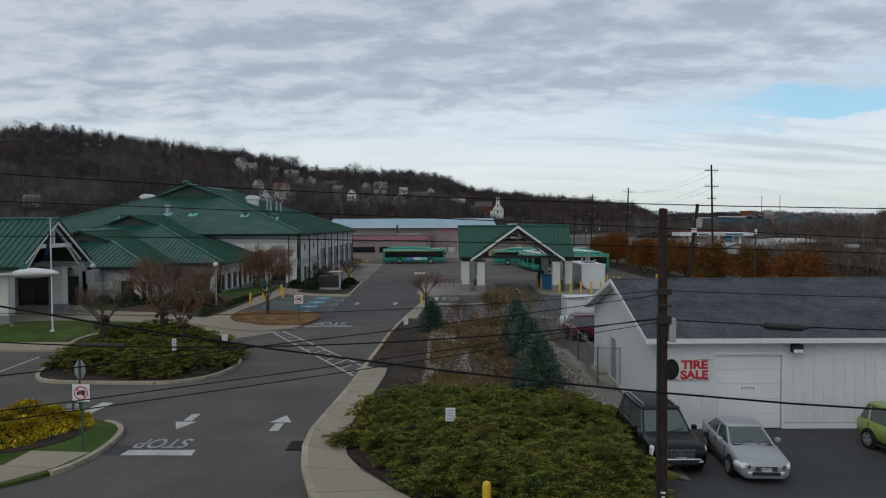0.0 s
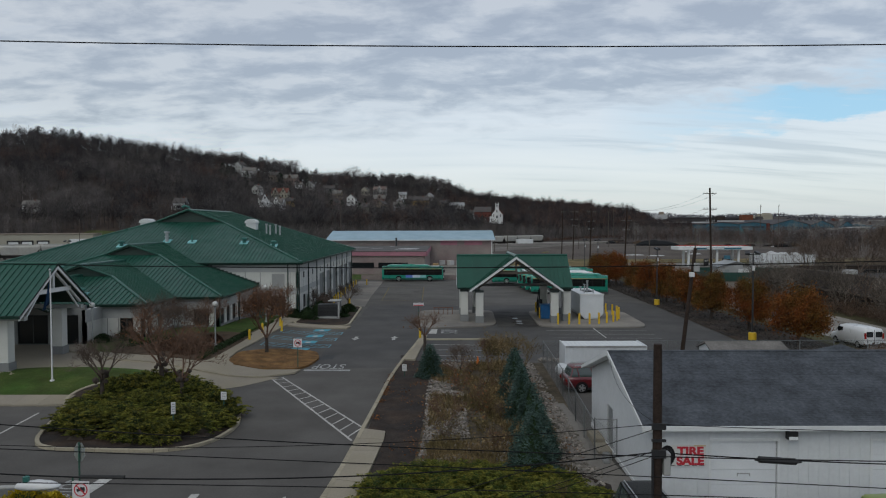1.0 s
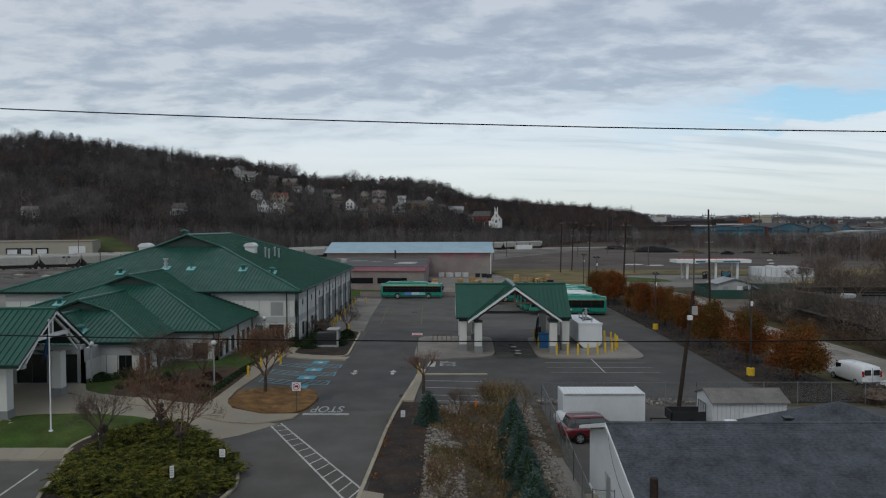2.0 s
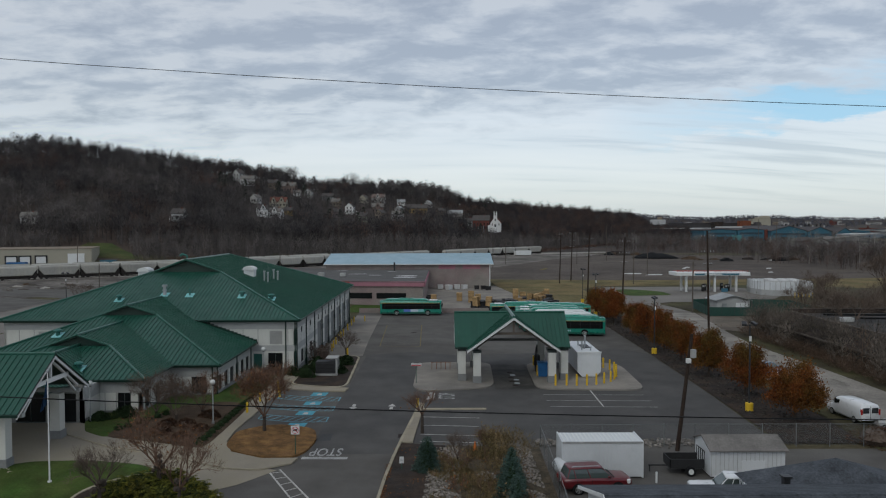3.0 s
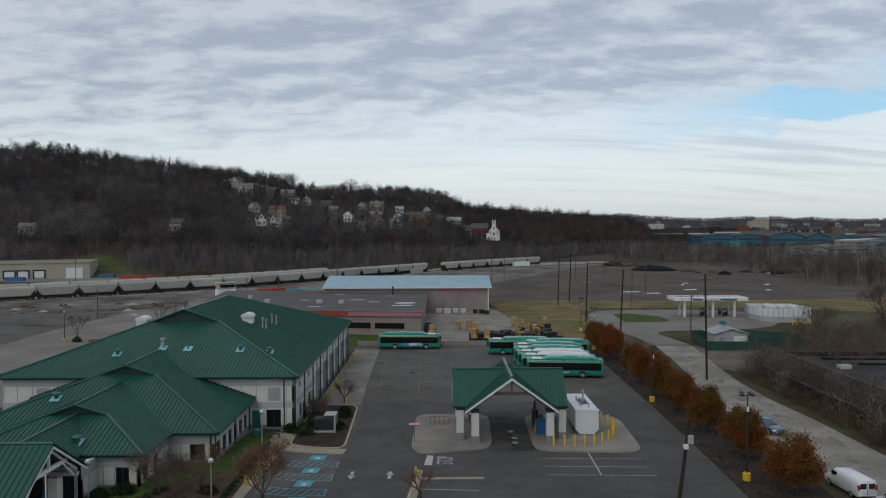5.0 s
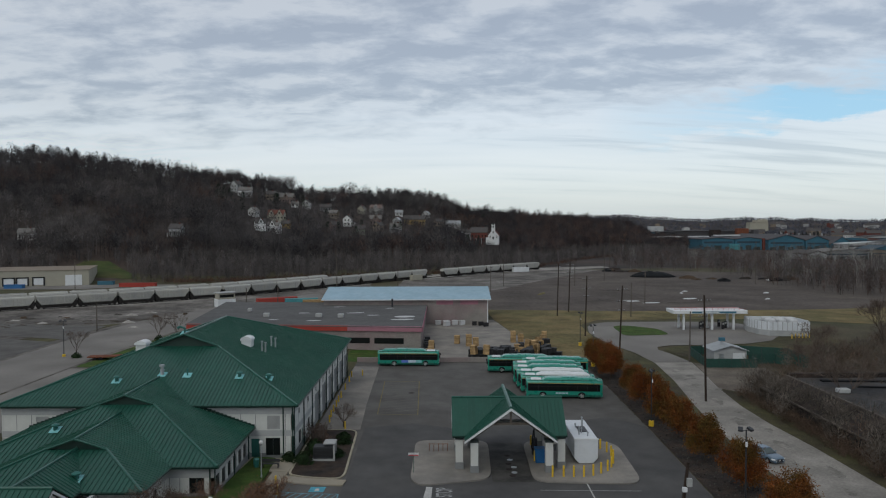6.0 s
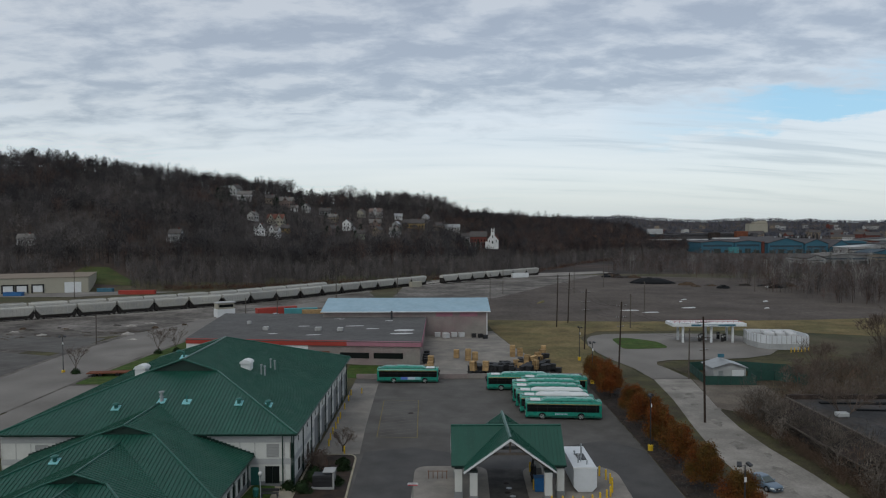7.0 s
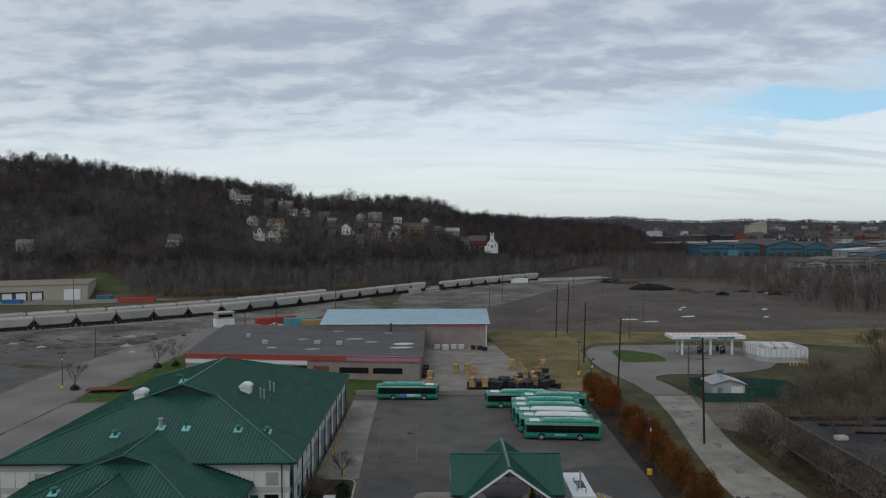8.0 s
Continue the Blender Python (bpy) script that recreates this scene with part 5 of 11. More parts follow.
stop_near = thing("stop_marking", "white painted stop bar and word on the drive", "road marking", kind="structure")
mark(stop_near, [(-10.9, 23.95), (-8.5, 23.9), (-8.55, 24.5), (-10.85, 24.52)])
flat_text("STOP", 1.0, pose(-9.95, 25.25, 0.016, 0, 0, 180), "paint_worn", "word", stop_near, fit=(1.85, 1.1))
stop_mid = thing("stop_marking", "white painted stop bar and word across the drive", "road marking", kind="structure")
mark(stop_mid, [(-10.7, 54.4), (-7.2, 54.35), (-7.2, 54.9), (-10.7, 54.95)], "paint_worn")
flat_text("STOP", 1.0, pose(-9.05, 56.1, 0.016, 0, 0, 180), "paint_worn", "word", stop_mid, fit=(2.5, 1.9))
stop_left = thing("stop_marking", "worn white stop bar and word at the side exit", "road marking", kind="structure")
mark(stop_left, [(-15.15, 28.6), (-14.55, 28.6), (-14.35, 31.15), (-14.9, 31.2)])
flat_text("STOP", 1.0, pose(-15.7, 29.9, 0.016, 0, 0, 90), "paint_worn", "word", stop_left, fit=(2.0, 1.0))


def arrow(x, y, flip, size=1.0, material_name="paint_white"):
    own = thing("arrow_marking", "white painted direction arrow on the asphalt", "road marking", kind="structure")
    s = -1 if flip else 1
    for pts in ([(-0.17, -1.15), (0.17, -1.15), (0.17, -0.12), (-0.17, -0.12)], [(-0.42, 0.02), (0.42, 0.02), (0.0, 1.1)]):
        mark(own, [(x + s * a * size, y + s * b * size) for a, b in pts], material_name)


arrow(-10.15, 28.1, True)
arrow(-6.45, 27.9, False)
arrow(-8.7, 70.2, True, 0.95)
arrow(-5.0, 70.4, False, 0.95)

cross = thing("crosswalk_marking", "white ladder crosswalk painted across the drive", "road marking", kind="structure")
a0, a1 = Vector((-12.55, 51.9)), Vector((-4.75, 36.6))
b0, b1 = Vector((-11.75, 52.1)), Vector((-4.2, 38.5))
line(cross, a0, a1, 0.13)
line(cross, b0, b1, 0.13)
for k in range(13):
    f = (k + 0.5) / 13
    line(cross, a0.lerp(a1, f), b0.lerp(b1, f), 0.10)
edge = thing("lane_line", "white painted line at the side exit", "road marking", kind="structure")
line(edge, (-23.8, 42.3), (-23.3, 35.6), 0.13)
drain = part("drain_grate", boxes((-5.5, -4.85, 24.4, 25.5, 0.005, 0.02), *[(-5.45 + 0.1 * k, -5.4 + 0.1 * k, 24.45, 25.45, 0.02, 0.035) for k in range(6)]), "iron")
tagged(drain, "dark iron drain grate in the asphalt", "drain")
drain2 = part("drain_grate", boxes((-3.75, -3.1, 60.0, 61.0, 0.005, 0.02), *[(-3.7 + 0.1 * k, -3.65 + 0.1 * k, 60.05, 60.95, 0.02, 0.035) for k in range(6)]), "iron")
tagged(drain2, "dark iron drain grate by the kerb", "drain")
patch("asphalt_patch", [(-11.5, 24.0), (-10.95, 24.0), (-10.85, 24.9), (-11.6, 25.2)], "asphalt_new", 0.012, label="dark repaired patch of asphalt", category="road patch")
patch("asphalt_patch", [(-10.3, 59.0), (-9.2, 59.2), (-9.3, 61.2), (-10.2, 61.0)], "asphalt_new", 0.012, label="dark repaired patch beside the straw bed", category="road patch")

# accessible bays
bays = thing("accessible_bay_marking", "blue accessible parking symbols and hatched aisles", "road marking", kind="structure")
for y in (75.6, 71.7, 67.9, 63.8):
    x = -12.9 - (75.6 - y) * 0.0
    mark(bays, [(x - 0.85, y - 0.75), (x + 0.75, y - 0.75), (x + 0.85, y + 0.75), (x - 0.75, y + 0.75)], "paint_blue", 0.02)
    mark(bays, [(x - 0.25, y - 0.45), (x + 0.3, y - 0.45), (x + 0.2, y + 0.3), (x - 0.15, y + 0.3)], "paint_white", 0.028)
for y in (73.6, 69.7, 65.8):
    x0, x1 = -16.6, -10.5
    for p, q in (((x0, y + 0.85), (x1, y + 0.7)), ((x0, y - 0.85), (x1, y - 0.95)), ((x0, y - 0.85), (x0, y + 0.85)), ((x1, y - 0.95), (x1, y + 0.7))):
        line(bays, p, q, 0.12, "paint_blue_worn", 0.018)
    for k in range(8):
        x = x0 + 0.3 + k * 0.72
        line(bays, (x, y - 0.85), (x + 0.7, y + 0.75), 0.11, "paint_blue_worn", 0.018)

# stalls
stalls = thing("stall_marking", "white parking stall lines on the lot", "road marking", kind="structure")
for y in (75.1, 72.6, 70.1):
    line(stalls, (10.35, y + 0.1), (20.75, y - 0.25), 0.11, "paint_worn")
line(stalls, (15.6, 77.4), (15.5, 70.0), 0.14)
for y, x1 in ((66.5, 3.4), (63.7, 3.1), (60.9, 2.9), (58.9, 2.8)):
    line(stalls, (-1.9, y), (x1, y - 0.45), 0.11)
wheel_stop = part("wheel_stop_kerb", boxes((-1.9, 4.1, 69.0, 69.3, 0.0, 0.13)), "kerb")
tagged(wheel_stop, "long low concrete kerb beside the stalls", "kerb", kind="structure")
hatch = thing("yard_marking", "faint yellow hatched rectangle on the yard", "road marking", kind="structure")
for p, q in (((-9.3, 106.0), (-3.4, 105.6)), ((-9.3, 106.0), (-10.0, 128.5)), ((-3.4, 105.6), (-3.9, 128.3)), ((-10.0, 128.5), (-3.9, 128.3))):
    line(hatch, p, q, 0.13, "paint_yellow")
for k in range(13):
    y = 106.5 + k * 1.65
    line(hatch, (-9.35 - 0.03 * (y - 106), y), (-3.4 - 0.02 * (y - 106), y + 2.2), 0.10, "paint_faint")
patch("manhole", ellipse(-4.9, 119.5, 0.5, 0.5, 14), "iron", 0.016, label="dark round manhole cover in the yard", category="manhole")
for k, (x, y) in enumerate(((7.9, 79.6), (8.2, 80.6), (7.7, 81.7), (8.3, 82.4), (7.8, 83.6), (8.1, 85.0), (7.9, 86.6))):
    cover = part("tank_cover", lathe(bmesh.new(), [(0.34, 0), (0.34, 0.03), (0.2, 0.05)], 14, (x, y, 0.02)), "metal_galv" if k % 2 else "iron")
    tagged(cover, "round metal tank cover set in the fuelling lane", "manhole", "tank covers of the lane")
stop_side = thing("stop_marking", "worn white stop bar and word facing the fuel lane", "road marking", kind="structure")
mark(stop_side, [(-1.75, 73.2), (-0.95, 73.1), (-0.85, 76.2), (-1.5, 76.3)])
flat_text("STOP", 1.0, pose(0.35, 74.7, 0.016, 0, 0, 90), "paint_worn", "word", stop_side, fit=(2.6, 1.7))


# ---------- tyre garage ----------
garage = thing("tyre_garage", "white metal-sided garage with grey shingle roof and roll-up doors", "garage")
ax0, ax1, ay0, ay1 = 7.95, 34.0, 27.65, 39.3
ez, rz, ryd = 3.28, 5.08, 33.4
body = new("siding_wall")
body.parent = garage
DOORS = [(10.2, 12.72), (16.35, 18.9), (24.0, 26.5)]
DH = 2.62
board = 0.41
edges = sorted([ax0, ax1] + [v for d in DOORS for v in (d[0] - 0.05, d[1] + 0.05)])
spans = []
for a, b in zip(edges, edges[1:]):
    n = max(1, round((b - a) / board))
    spans += [(a + (b - a) * k / n, (b - a) / n) for k in range(n)]
for x, w in spans:
    gate = next((d for d in DOORS if d[0] - 0.02 < x + w / 2 < d[1] + 0.02), None)
    z0 = DH + 0.1 if gate else 0.02
    part("board", boxes((x, x + w - 0.018, ay0, ay0 + 0.08, z0, ez - 0.05), (x + w - 0.03, x + w, ay0 - 0.018, ay0 + 0.05, z0, ez - 0.05)), "siding_white", body)
y = ay0 + 0.1
while y < ay1 - 0.05:
    w = min(board, ay1 - y)
    top = min(ez + (rz - ez) * (y + w / 2 - ay0) / (ryd - ay0), ez + (rz - ez) * (ay1 - y - w / 2) / (ay1 - ryd)) - 0.12
    side_door = 34.4 < y + w / 2 < 35.4
    part("board", boxes((ax0, ax0 + 0.08, y, y + w, 2.15 if side_door else 0.2, top)), "siding_white", body)
    y += board
for plinth_box in ((ax0 - 0.04, 10.1, ay0 - 0.04, ay0 + 0.1, -0.3, 0.0), (12.82, 16.25, ay0 - 0.04, ay0 + 0.1, -0.3, 0.0), (19.0, 23.9, ay0 - 0.04, ay0 + 0.1, -0.3, 0.0), (ax0 - 0.04, ax0 + 0.1, ay0 + 0.1, ay1, -0.1, 0.2)):
    part("plinth", boxes(plinth_box), "trim_white", garage)
part("core_wall", boxes((ax0 + 0.3, ax1, ay0 + 0.25, ay1, -0.3, ez - 0.1)), "frame_dark", garage)
part("side_door", boxes((ax0 + 0.02, ax0 + 0.1, 34.5, 35.3, 0.05, 2.1)), "metal_galv", garage, "grey steel side door")
for d0, d1 in DOORS:
    door = new("roll_up_door")
    door.parent = garage
    n = 5
    for k in range(n):
        part("door_section", boxes((d0 + 0.02, d1 - 0.02, ay0 + 0.07, ay0 + 0.12, k * (DH + 0.2) / n - 0.196, (k + 1) * (DH + 0.2) / n - 0.206), bevel=0.004), "door_white", door)
    cx = (d0 + d1) / 2
    part("handle", boxes((cx - 0.25, cx + 0.25, ay0 + 0.045, ay0 + 0.07, 1.33, 1.37), (cx - 0.25, cx - 0.22, ay0 + 0.045, ay0 + 0.07, 1.25, 1.33), (cx + 0.22, cx + 0.25, ay0 + 0.045, ay0 + 0.07, 1.25, 1.33)), "louver", door)
    part("door_frame", boxes((d0 - 0.09, d0, ay0 - 0.03, ay0 + 0.1, -0.2, DH), (d1, d1 + 0.09, ay0 - 0.03, ay0 + 0.1, -0.2, DH), (d0 - 0.09, d1 + 0.09, ay0 - 0.03, ay0 + 0.1, DH, DH + 0.1)), "trim_white", door)
groof = new("shingle_roof")
groof.parent = garage
n = 44
for side, e_y in ((1, ay0 - 0.35), (-1, ay1 + 0.35)):
    for k in range(n):
        f0, f1 = k / n, (k + 1) / n
        za, zb = ez + (rz - ez) * f0 + 0.02, ez + (rz - ez) * f1 + 0.02
        ya, yb = e_y + (ryd - e_y) * f0, e_y + (ryd - e_y) * f1
        xe = ax0 - 0.45
        verts = [(xe, ya, za + 0.009), (ax1, ya, za + 0.009), (ax1, yb, zb + 0.002), (xe, yb, zb + 0.002), (xe, ya, za - 0.05), (ax1, ya, za - 0.05), (ax1, yb, zb - 0.05), (xe, yb, zb - 0.05)]
        fast("shingle_course", verts, [(0, 1, 2, 3), (4, 5, 1, 0), (7, 4, 0, 3), (5, 6, 2, 1), (4, 7, 6, 5)], "shingle", groof)
part("ridge_cap", boxes((ax0 - 0.45, ax1, ryd - 0.14, ryd + 0.14, rz - 0.02, rz + 0.04)), "shingle", groof)
part("fascia", boxes((ax0 - 0.45, ax1, ay0 - 0.42, ay0 - 0.355, ez - 0.16, ez + 0.02)), "trim_white", garage)
part("soffit", boxes((ax0 - 0.4, ax1, ay0 - 0.35, ay0 - 0.01, ez - 0.14, ez - 0.1)), "trim_white", garage)
for e_y, s in ((ay0 - 0.4, 1), (ay1 + 0.4, -1)):
    bm = bmesh.new()
    a, b = Vector((ax0 - 0.5, e_y, ez - 0.02)), Vector((ax0 - 0.5, ryd, rz + 0.02))
    solid(bm, [a, b, b - Vector((0, 0, 0.2)), a - Vector((0, 0, 0.18))], (0.05, 0, 0))
    solid(bm, [a + Vector((0.05, 0, -0.16)), b + Vector((0.05, 0, -0.18)), b + Vector((0.05, 0, -0.2)), a + Vector((0.05, 0, -0.18))], (0.42, 0, 0))
    bmesh.ops.recalc_face_normals(bm, faces=bm.faces)
    part("barge_board", bm, "trim_white", garage)
lamp = new("wall_lamp")
lamp.parent = garage
part("lamp_box", boxes((13.0, 13.4, ay0 - 0.28, ay0 - 0.02, 2.72, 3.06), bevel=0.03), "plastic_black", lamp)
part("lamp_glass", boxes((13.03, 13.37, ay0 - 0.3, ay0 - 0.27, 2.74, 2.86)), "lamp_clear", lamp)
part("photocell", boxes((13.15, 13.25, ay0 - 0.2, ay0 - 0.1, 3.06, 3.13)), "plastic_black", lamp)

banner = thing("sale_banner", "white vinyl banner with red words and a tyre picture", "banner")
part("sheet", boxes((8.45, 9.98, ay0 - 0.05, ay0 - 0.035, 1.66, 2.48)), "banner", banner)
flat_text("TIRE", 1.0, pose(9.38, ay0 - 0.056, 2.26, 90), "sign_red", "word", banner, fit=(1.02, 0.34), bold=0.05)
flat_text("SALE", 1.0, pose(9.38, ay0 - 0.056, 1.88, 90), "sign_red", "word", banner, fit=(1.06, 0.34), bold=0.05)
part("small_print", boxes(*[(8.6 + 0.28 * k, 8.6 + 0.28 * k + 0.2, ay0 - 0.054, ay0 - 0.05, 1.685, 1.705) for k in range(5)]), "sign_black", banner)
part("trim_patch", boxes((9.5, 9.96, ay0 - 0.054, ay0 - 0.05, 2.44, 2.47)), "bus_gold", banner)
bm = bmesh.new()
solid(bm, [(8.5 + 0.30 * math.cos(a), ay0 - 0.06, 2.08 + 0.40 * math.sin(a)) for a in [2 * math.pi * k / 20 for k in range(20)]], (0, 0.006, 0))
tyre_pic = part("tyre_picture", bm, "rubber", banner)
part("tread", boxes(*[(8.27 + 0.055 * k, 8.29 + 0.055 * k, ay0 - 0.066, ay0 - 0.06, 1.80, 2.36) for k in range(8)]), "plastic_black", banner)

# neighbouring low building behind the garage
annex = thing("shingled_annex", "low building with dark hipped shingle roof behind the garage", "building")
part("wall", boxes((18.5, 27.4, 40.0, 44.2, 0, 2.2)), "siding_white", annex)
bm = bmesh.new()
v = [bm.verts.new(p) for p in ((18.0, 39.75, 2.2), (28.0, 39.75, 2.2), (28.0, 44.7, 2.2), (18.0, 44.7, 2.2), (22.9, 42.1, 3.98))]
for q in ((0, 1, 4), (1, 2, 4), (2, 3, 4), (3, 0, 4), (3, 2, 1, 0)):
    bm.faces.new([v[i] for i in q])
part("roof", bm, "shingle", annex)
part("chimney", boxes((19.2, 19.55, 40.6, 40.95, 2.2, 3.3), (19.12, 19.63, 40.52, 41.03, 3.3, 3.4)), "metal_dark", annex)

# container, shed and trailer in the yard
cont = thing("storage_container", "white ribbed steel storage container with rusty roof edge", "container")
bm = boxes((8.3, 13.85, 50.1, 52.5, 0.12, 2.52), (8.25, 8.35, 50.05, 52.55, 0.05, 2.58), (13.8, 13.9, 50.05, 52.55, 0.05, 2.58))
part("shell", bm, "tank_white", cont)
part("rib", boxes(*[(8.4 + 0.28 * k, 8.54 + 0.28 * k, 50.06, 50.1, 0.25, 2.4) for k in range(19)]), "tank_white", cont)
part("roof_rib", boxes(*[(8.4 + 0.28 * k, 8.54 + 0.28 * k, 50.2, 52.4, 2.52, 2.55) for k in range(19)]), "bus_white", cont)
part("top_rail", boxes((8.3, 13.85, 50.04, 50.12, 2.45, 2.57)), "paint_worn", cont)
shed = thing("storage_shed", "white board shed with weathered grey roof", "shed")
part("wall", boxes((18.55, 23.7, 50.1, 53.2, 0.1, 2.02)), "siding_white", shed)
part("board", boxes(*[(18.6 + 0.3 * k, 18.62 + 0.3 * k, 50.08, 50.1, 0.15, 1.98) for k in range(17)]), "louver", shed)
part("double_door", boxes((20.7, 22.3, 50.06, 50.1, 0.2, 1.2), (21.48, 21.52, 50.04, 50.08, 0.2, 1.2)), "door_white", shed)
bm = bmesh.new()
solid(bm, [(18.4, 49.85, 1.98), (18.4, 51.65, 2.62), (18.4, 53.45, 1.98), (18.4, 53.45, 1.9), (18.4, 51.65, 2.52), (18.4, 49.85, 1.9)], (5.45, 0, 0))
bmesh.ops.recalc_face_normals(bm, faces=bm.faces)
part("roof", bm, "shingle_grey", shed)
bm = bmesh.new()
solid(bm, [(18.56, 50.1, 2.0), (18.56, 51.65, 2.5), (18.56, 53.2, 2.0)], (0.06, 0, 0))
part("gable", bm, "siding_white", shed)
dump = thing("utility_trailer", "black open utility trailer with wheels and rear gate", "trailer")
part("bed", boxes((15.9, 18.3, 50.6, 52.2, 0.5, 0.6), (15.9, 18.3, 50.6, 50.66, 0.6, 1.15), (15.9, 18.3, 52.14, 52.2, 0.6, 1.15), (15.9, 15.96, 50.6, 52.2, 0.6, 1.15)), "plastic_black", dump)
part("rear_gate", rods(*[((18.3, 50.65 + 0.38 * k, 0.6), (18.3, 50.65 + 0.38 * k, 1.7), 0.03, 0.03) for k in range(5)], ((18.3, 50.65, 1.7), (18.3, 52.17, 1.7), 0.03, 0.03)), "plastic_black", dump)
part("drawbar", rods(((15.9, 51.4, 0.5), (14.6, 51.4, 0.5), 0.05, 0.05), ((14.7, 51.4, 0.5), (14.7, 51.4, 0.05), 0.04, 0.04)), "plastic_black", dump)
for y in (50.45, 52.35):
    bm = bmesh.new()
    rod(bm, (17.3, y - 0.1, 0.34), (17.3, y + 0.1, 0.34), 0.34, 0.34, 18)
    wheel = part("wheel", bm, "rubber", dump)
    bm = bmesh.new()
    rod(bm, (17.3, y - 0.115, 0.34), (17.3, y + 0.115, 0.34), 0.19, 0.19, 14)
    part("rim", bm, "bus_white", wheel)
ptank = thing("propane_tank", "white horizontal propane tank by the fence", "tank")
bm = bmesh.new()
prof = [(0.02, 0.0), (0.25, 0.06), (0.42, 0.22), (0.46, 0.4), (0.46, 1.7), (0.42, 1.88), (0.25, 2.04), (0.02, 2.1)]
lathe(bm, prof, 16)
bmesh.ops.transform(bm, matrix=pose(8.35, 48.9, 0.85, -90, 0, 8), verts=bm.verts)
part("shell", bm, "tank_white", ptank, smooth=True)
part("foot", boxes((8.1, 8.6, 49.3, 49.4, 0, 0.6), (8.0, 8.5, 50.4, 50.5, 0, 0.6)), "metal_galv", ptank)
rubble = thing("concrete_step", "pale concrete step and scrap by the side door", "step")
part("slab", boxes((7.25, 7.95, 34.2, 35.6, 0, 0.2), (7.3, 7.9, 35.7, 37.3, 0, 0.35), bevel=0.03), "concrete", rubble)
part("scrap", boxes((7.35, 7.7, 33.3, 33.9, 0, 0.28), (7.2, 7.5, 32.7, 33.3, 0, 0.18), bevel=0.04), "wall_grey", rubble)
conduit = part("post", rods(((14.55, 49.2, 0), (14.55, 49.2, 0.75), 0.07, 0.07)), "trim_white")
conduit.name = "marker_post"
tagged(conduit, "short white plastic marker post in the yard", "post")


def chain_fence(name, pts, h=1.75, label="grey chain-link fence with steel posts"):
    own = thing(name, label, "fence")
    for a, b in zip(pts, pts[1:]):
        a, b = Vector(a), Vector(b)
        d = (b - a).length
        n = max(1, round(d / 2.6))
        for k in range(n + 1):
            p = a.lerp(b, k / n)
            z = ground_z(p.x, p.y)
            part("post", rods(((p.x, p.y, z - 0.1), (p.x, p.y, z + h + 0.06), 0.035, 0.035), seg=6), "metal_fence", own)
        part("top_rail", rods(((*a, h), (*b, h), 0.022, 0.022), seg=6), "metal_fence", own)
        e = (b - a).normalized()
        verts, faces = [], []
        gap, t = 0.13, 0.005
        m = int((d + h) / gap)
        for k in range(m):
            for s in (1, -1):
                s0 = k * gap - h if s > 0 else k * gap
                lo, hi = (s0, 0.05), (s0 + s * h, h)
                u0, u1 = max(0, min(d, lo[0])), max(0, min(d, hi[0]))
                if u0 == u1:
                    continue
                z0 = 0.05 + (u0 - lo[0]) / (hi[0] - lo[0]) * (h - 0.05)
                z1 = 0.05 + (u1 - lo[0]) / (hi[0] - lo[0]) * (h - 0.05)
                p, q = a + e * u0, a + e * u1
                i = len(verts)
                verts += [(p.x, p.y, z0 - t), (p.x, p.y, z0 + t), (q.x, q.y, z1 + t), (q.x, q.y, z1 - t)]
                faces.append((i, i + 1, i + 2, i + 3))
        tagged(fast("wire_mesh", verts, faces, "metal_fence", own), kind="stuff")
    return own


chain_fence("yard_fence", [(6.95, 33.6), (7.2, 40), (7.45, 46), (7.7, 57.3)])
chain_fence("yard_fence", [(7.7, 57.3), (20, 57.5), (36, 57.4)])
chain_fence("gate_fence", [(6.95, 33.6), (7.95, 33.4)], 1.9, "short chain-link gate beside the garage")


# ---------- vehicles ----------
def loft(bm, rings, close_ends=True):
    vr = [[bm.verts.new(p) for p in r] for r in rings]
    n = len(vr[0])
    for a, b in zip(vr, vr[1:]):
        for k in range(n):
            bm.faces.new((a[k], a[(k + 1) % n], b[(k + 1) % n], b[k]))
    if close_ends:
        bm.faces.new(vr[0][::-1])
        bm.faces.new(vr[-1])
    bmesh.ops.recalc_face_normals(bm, faces=bm.faces)
    return bm


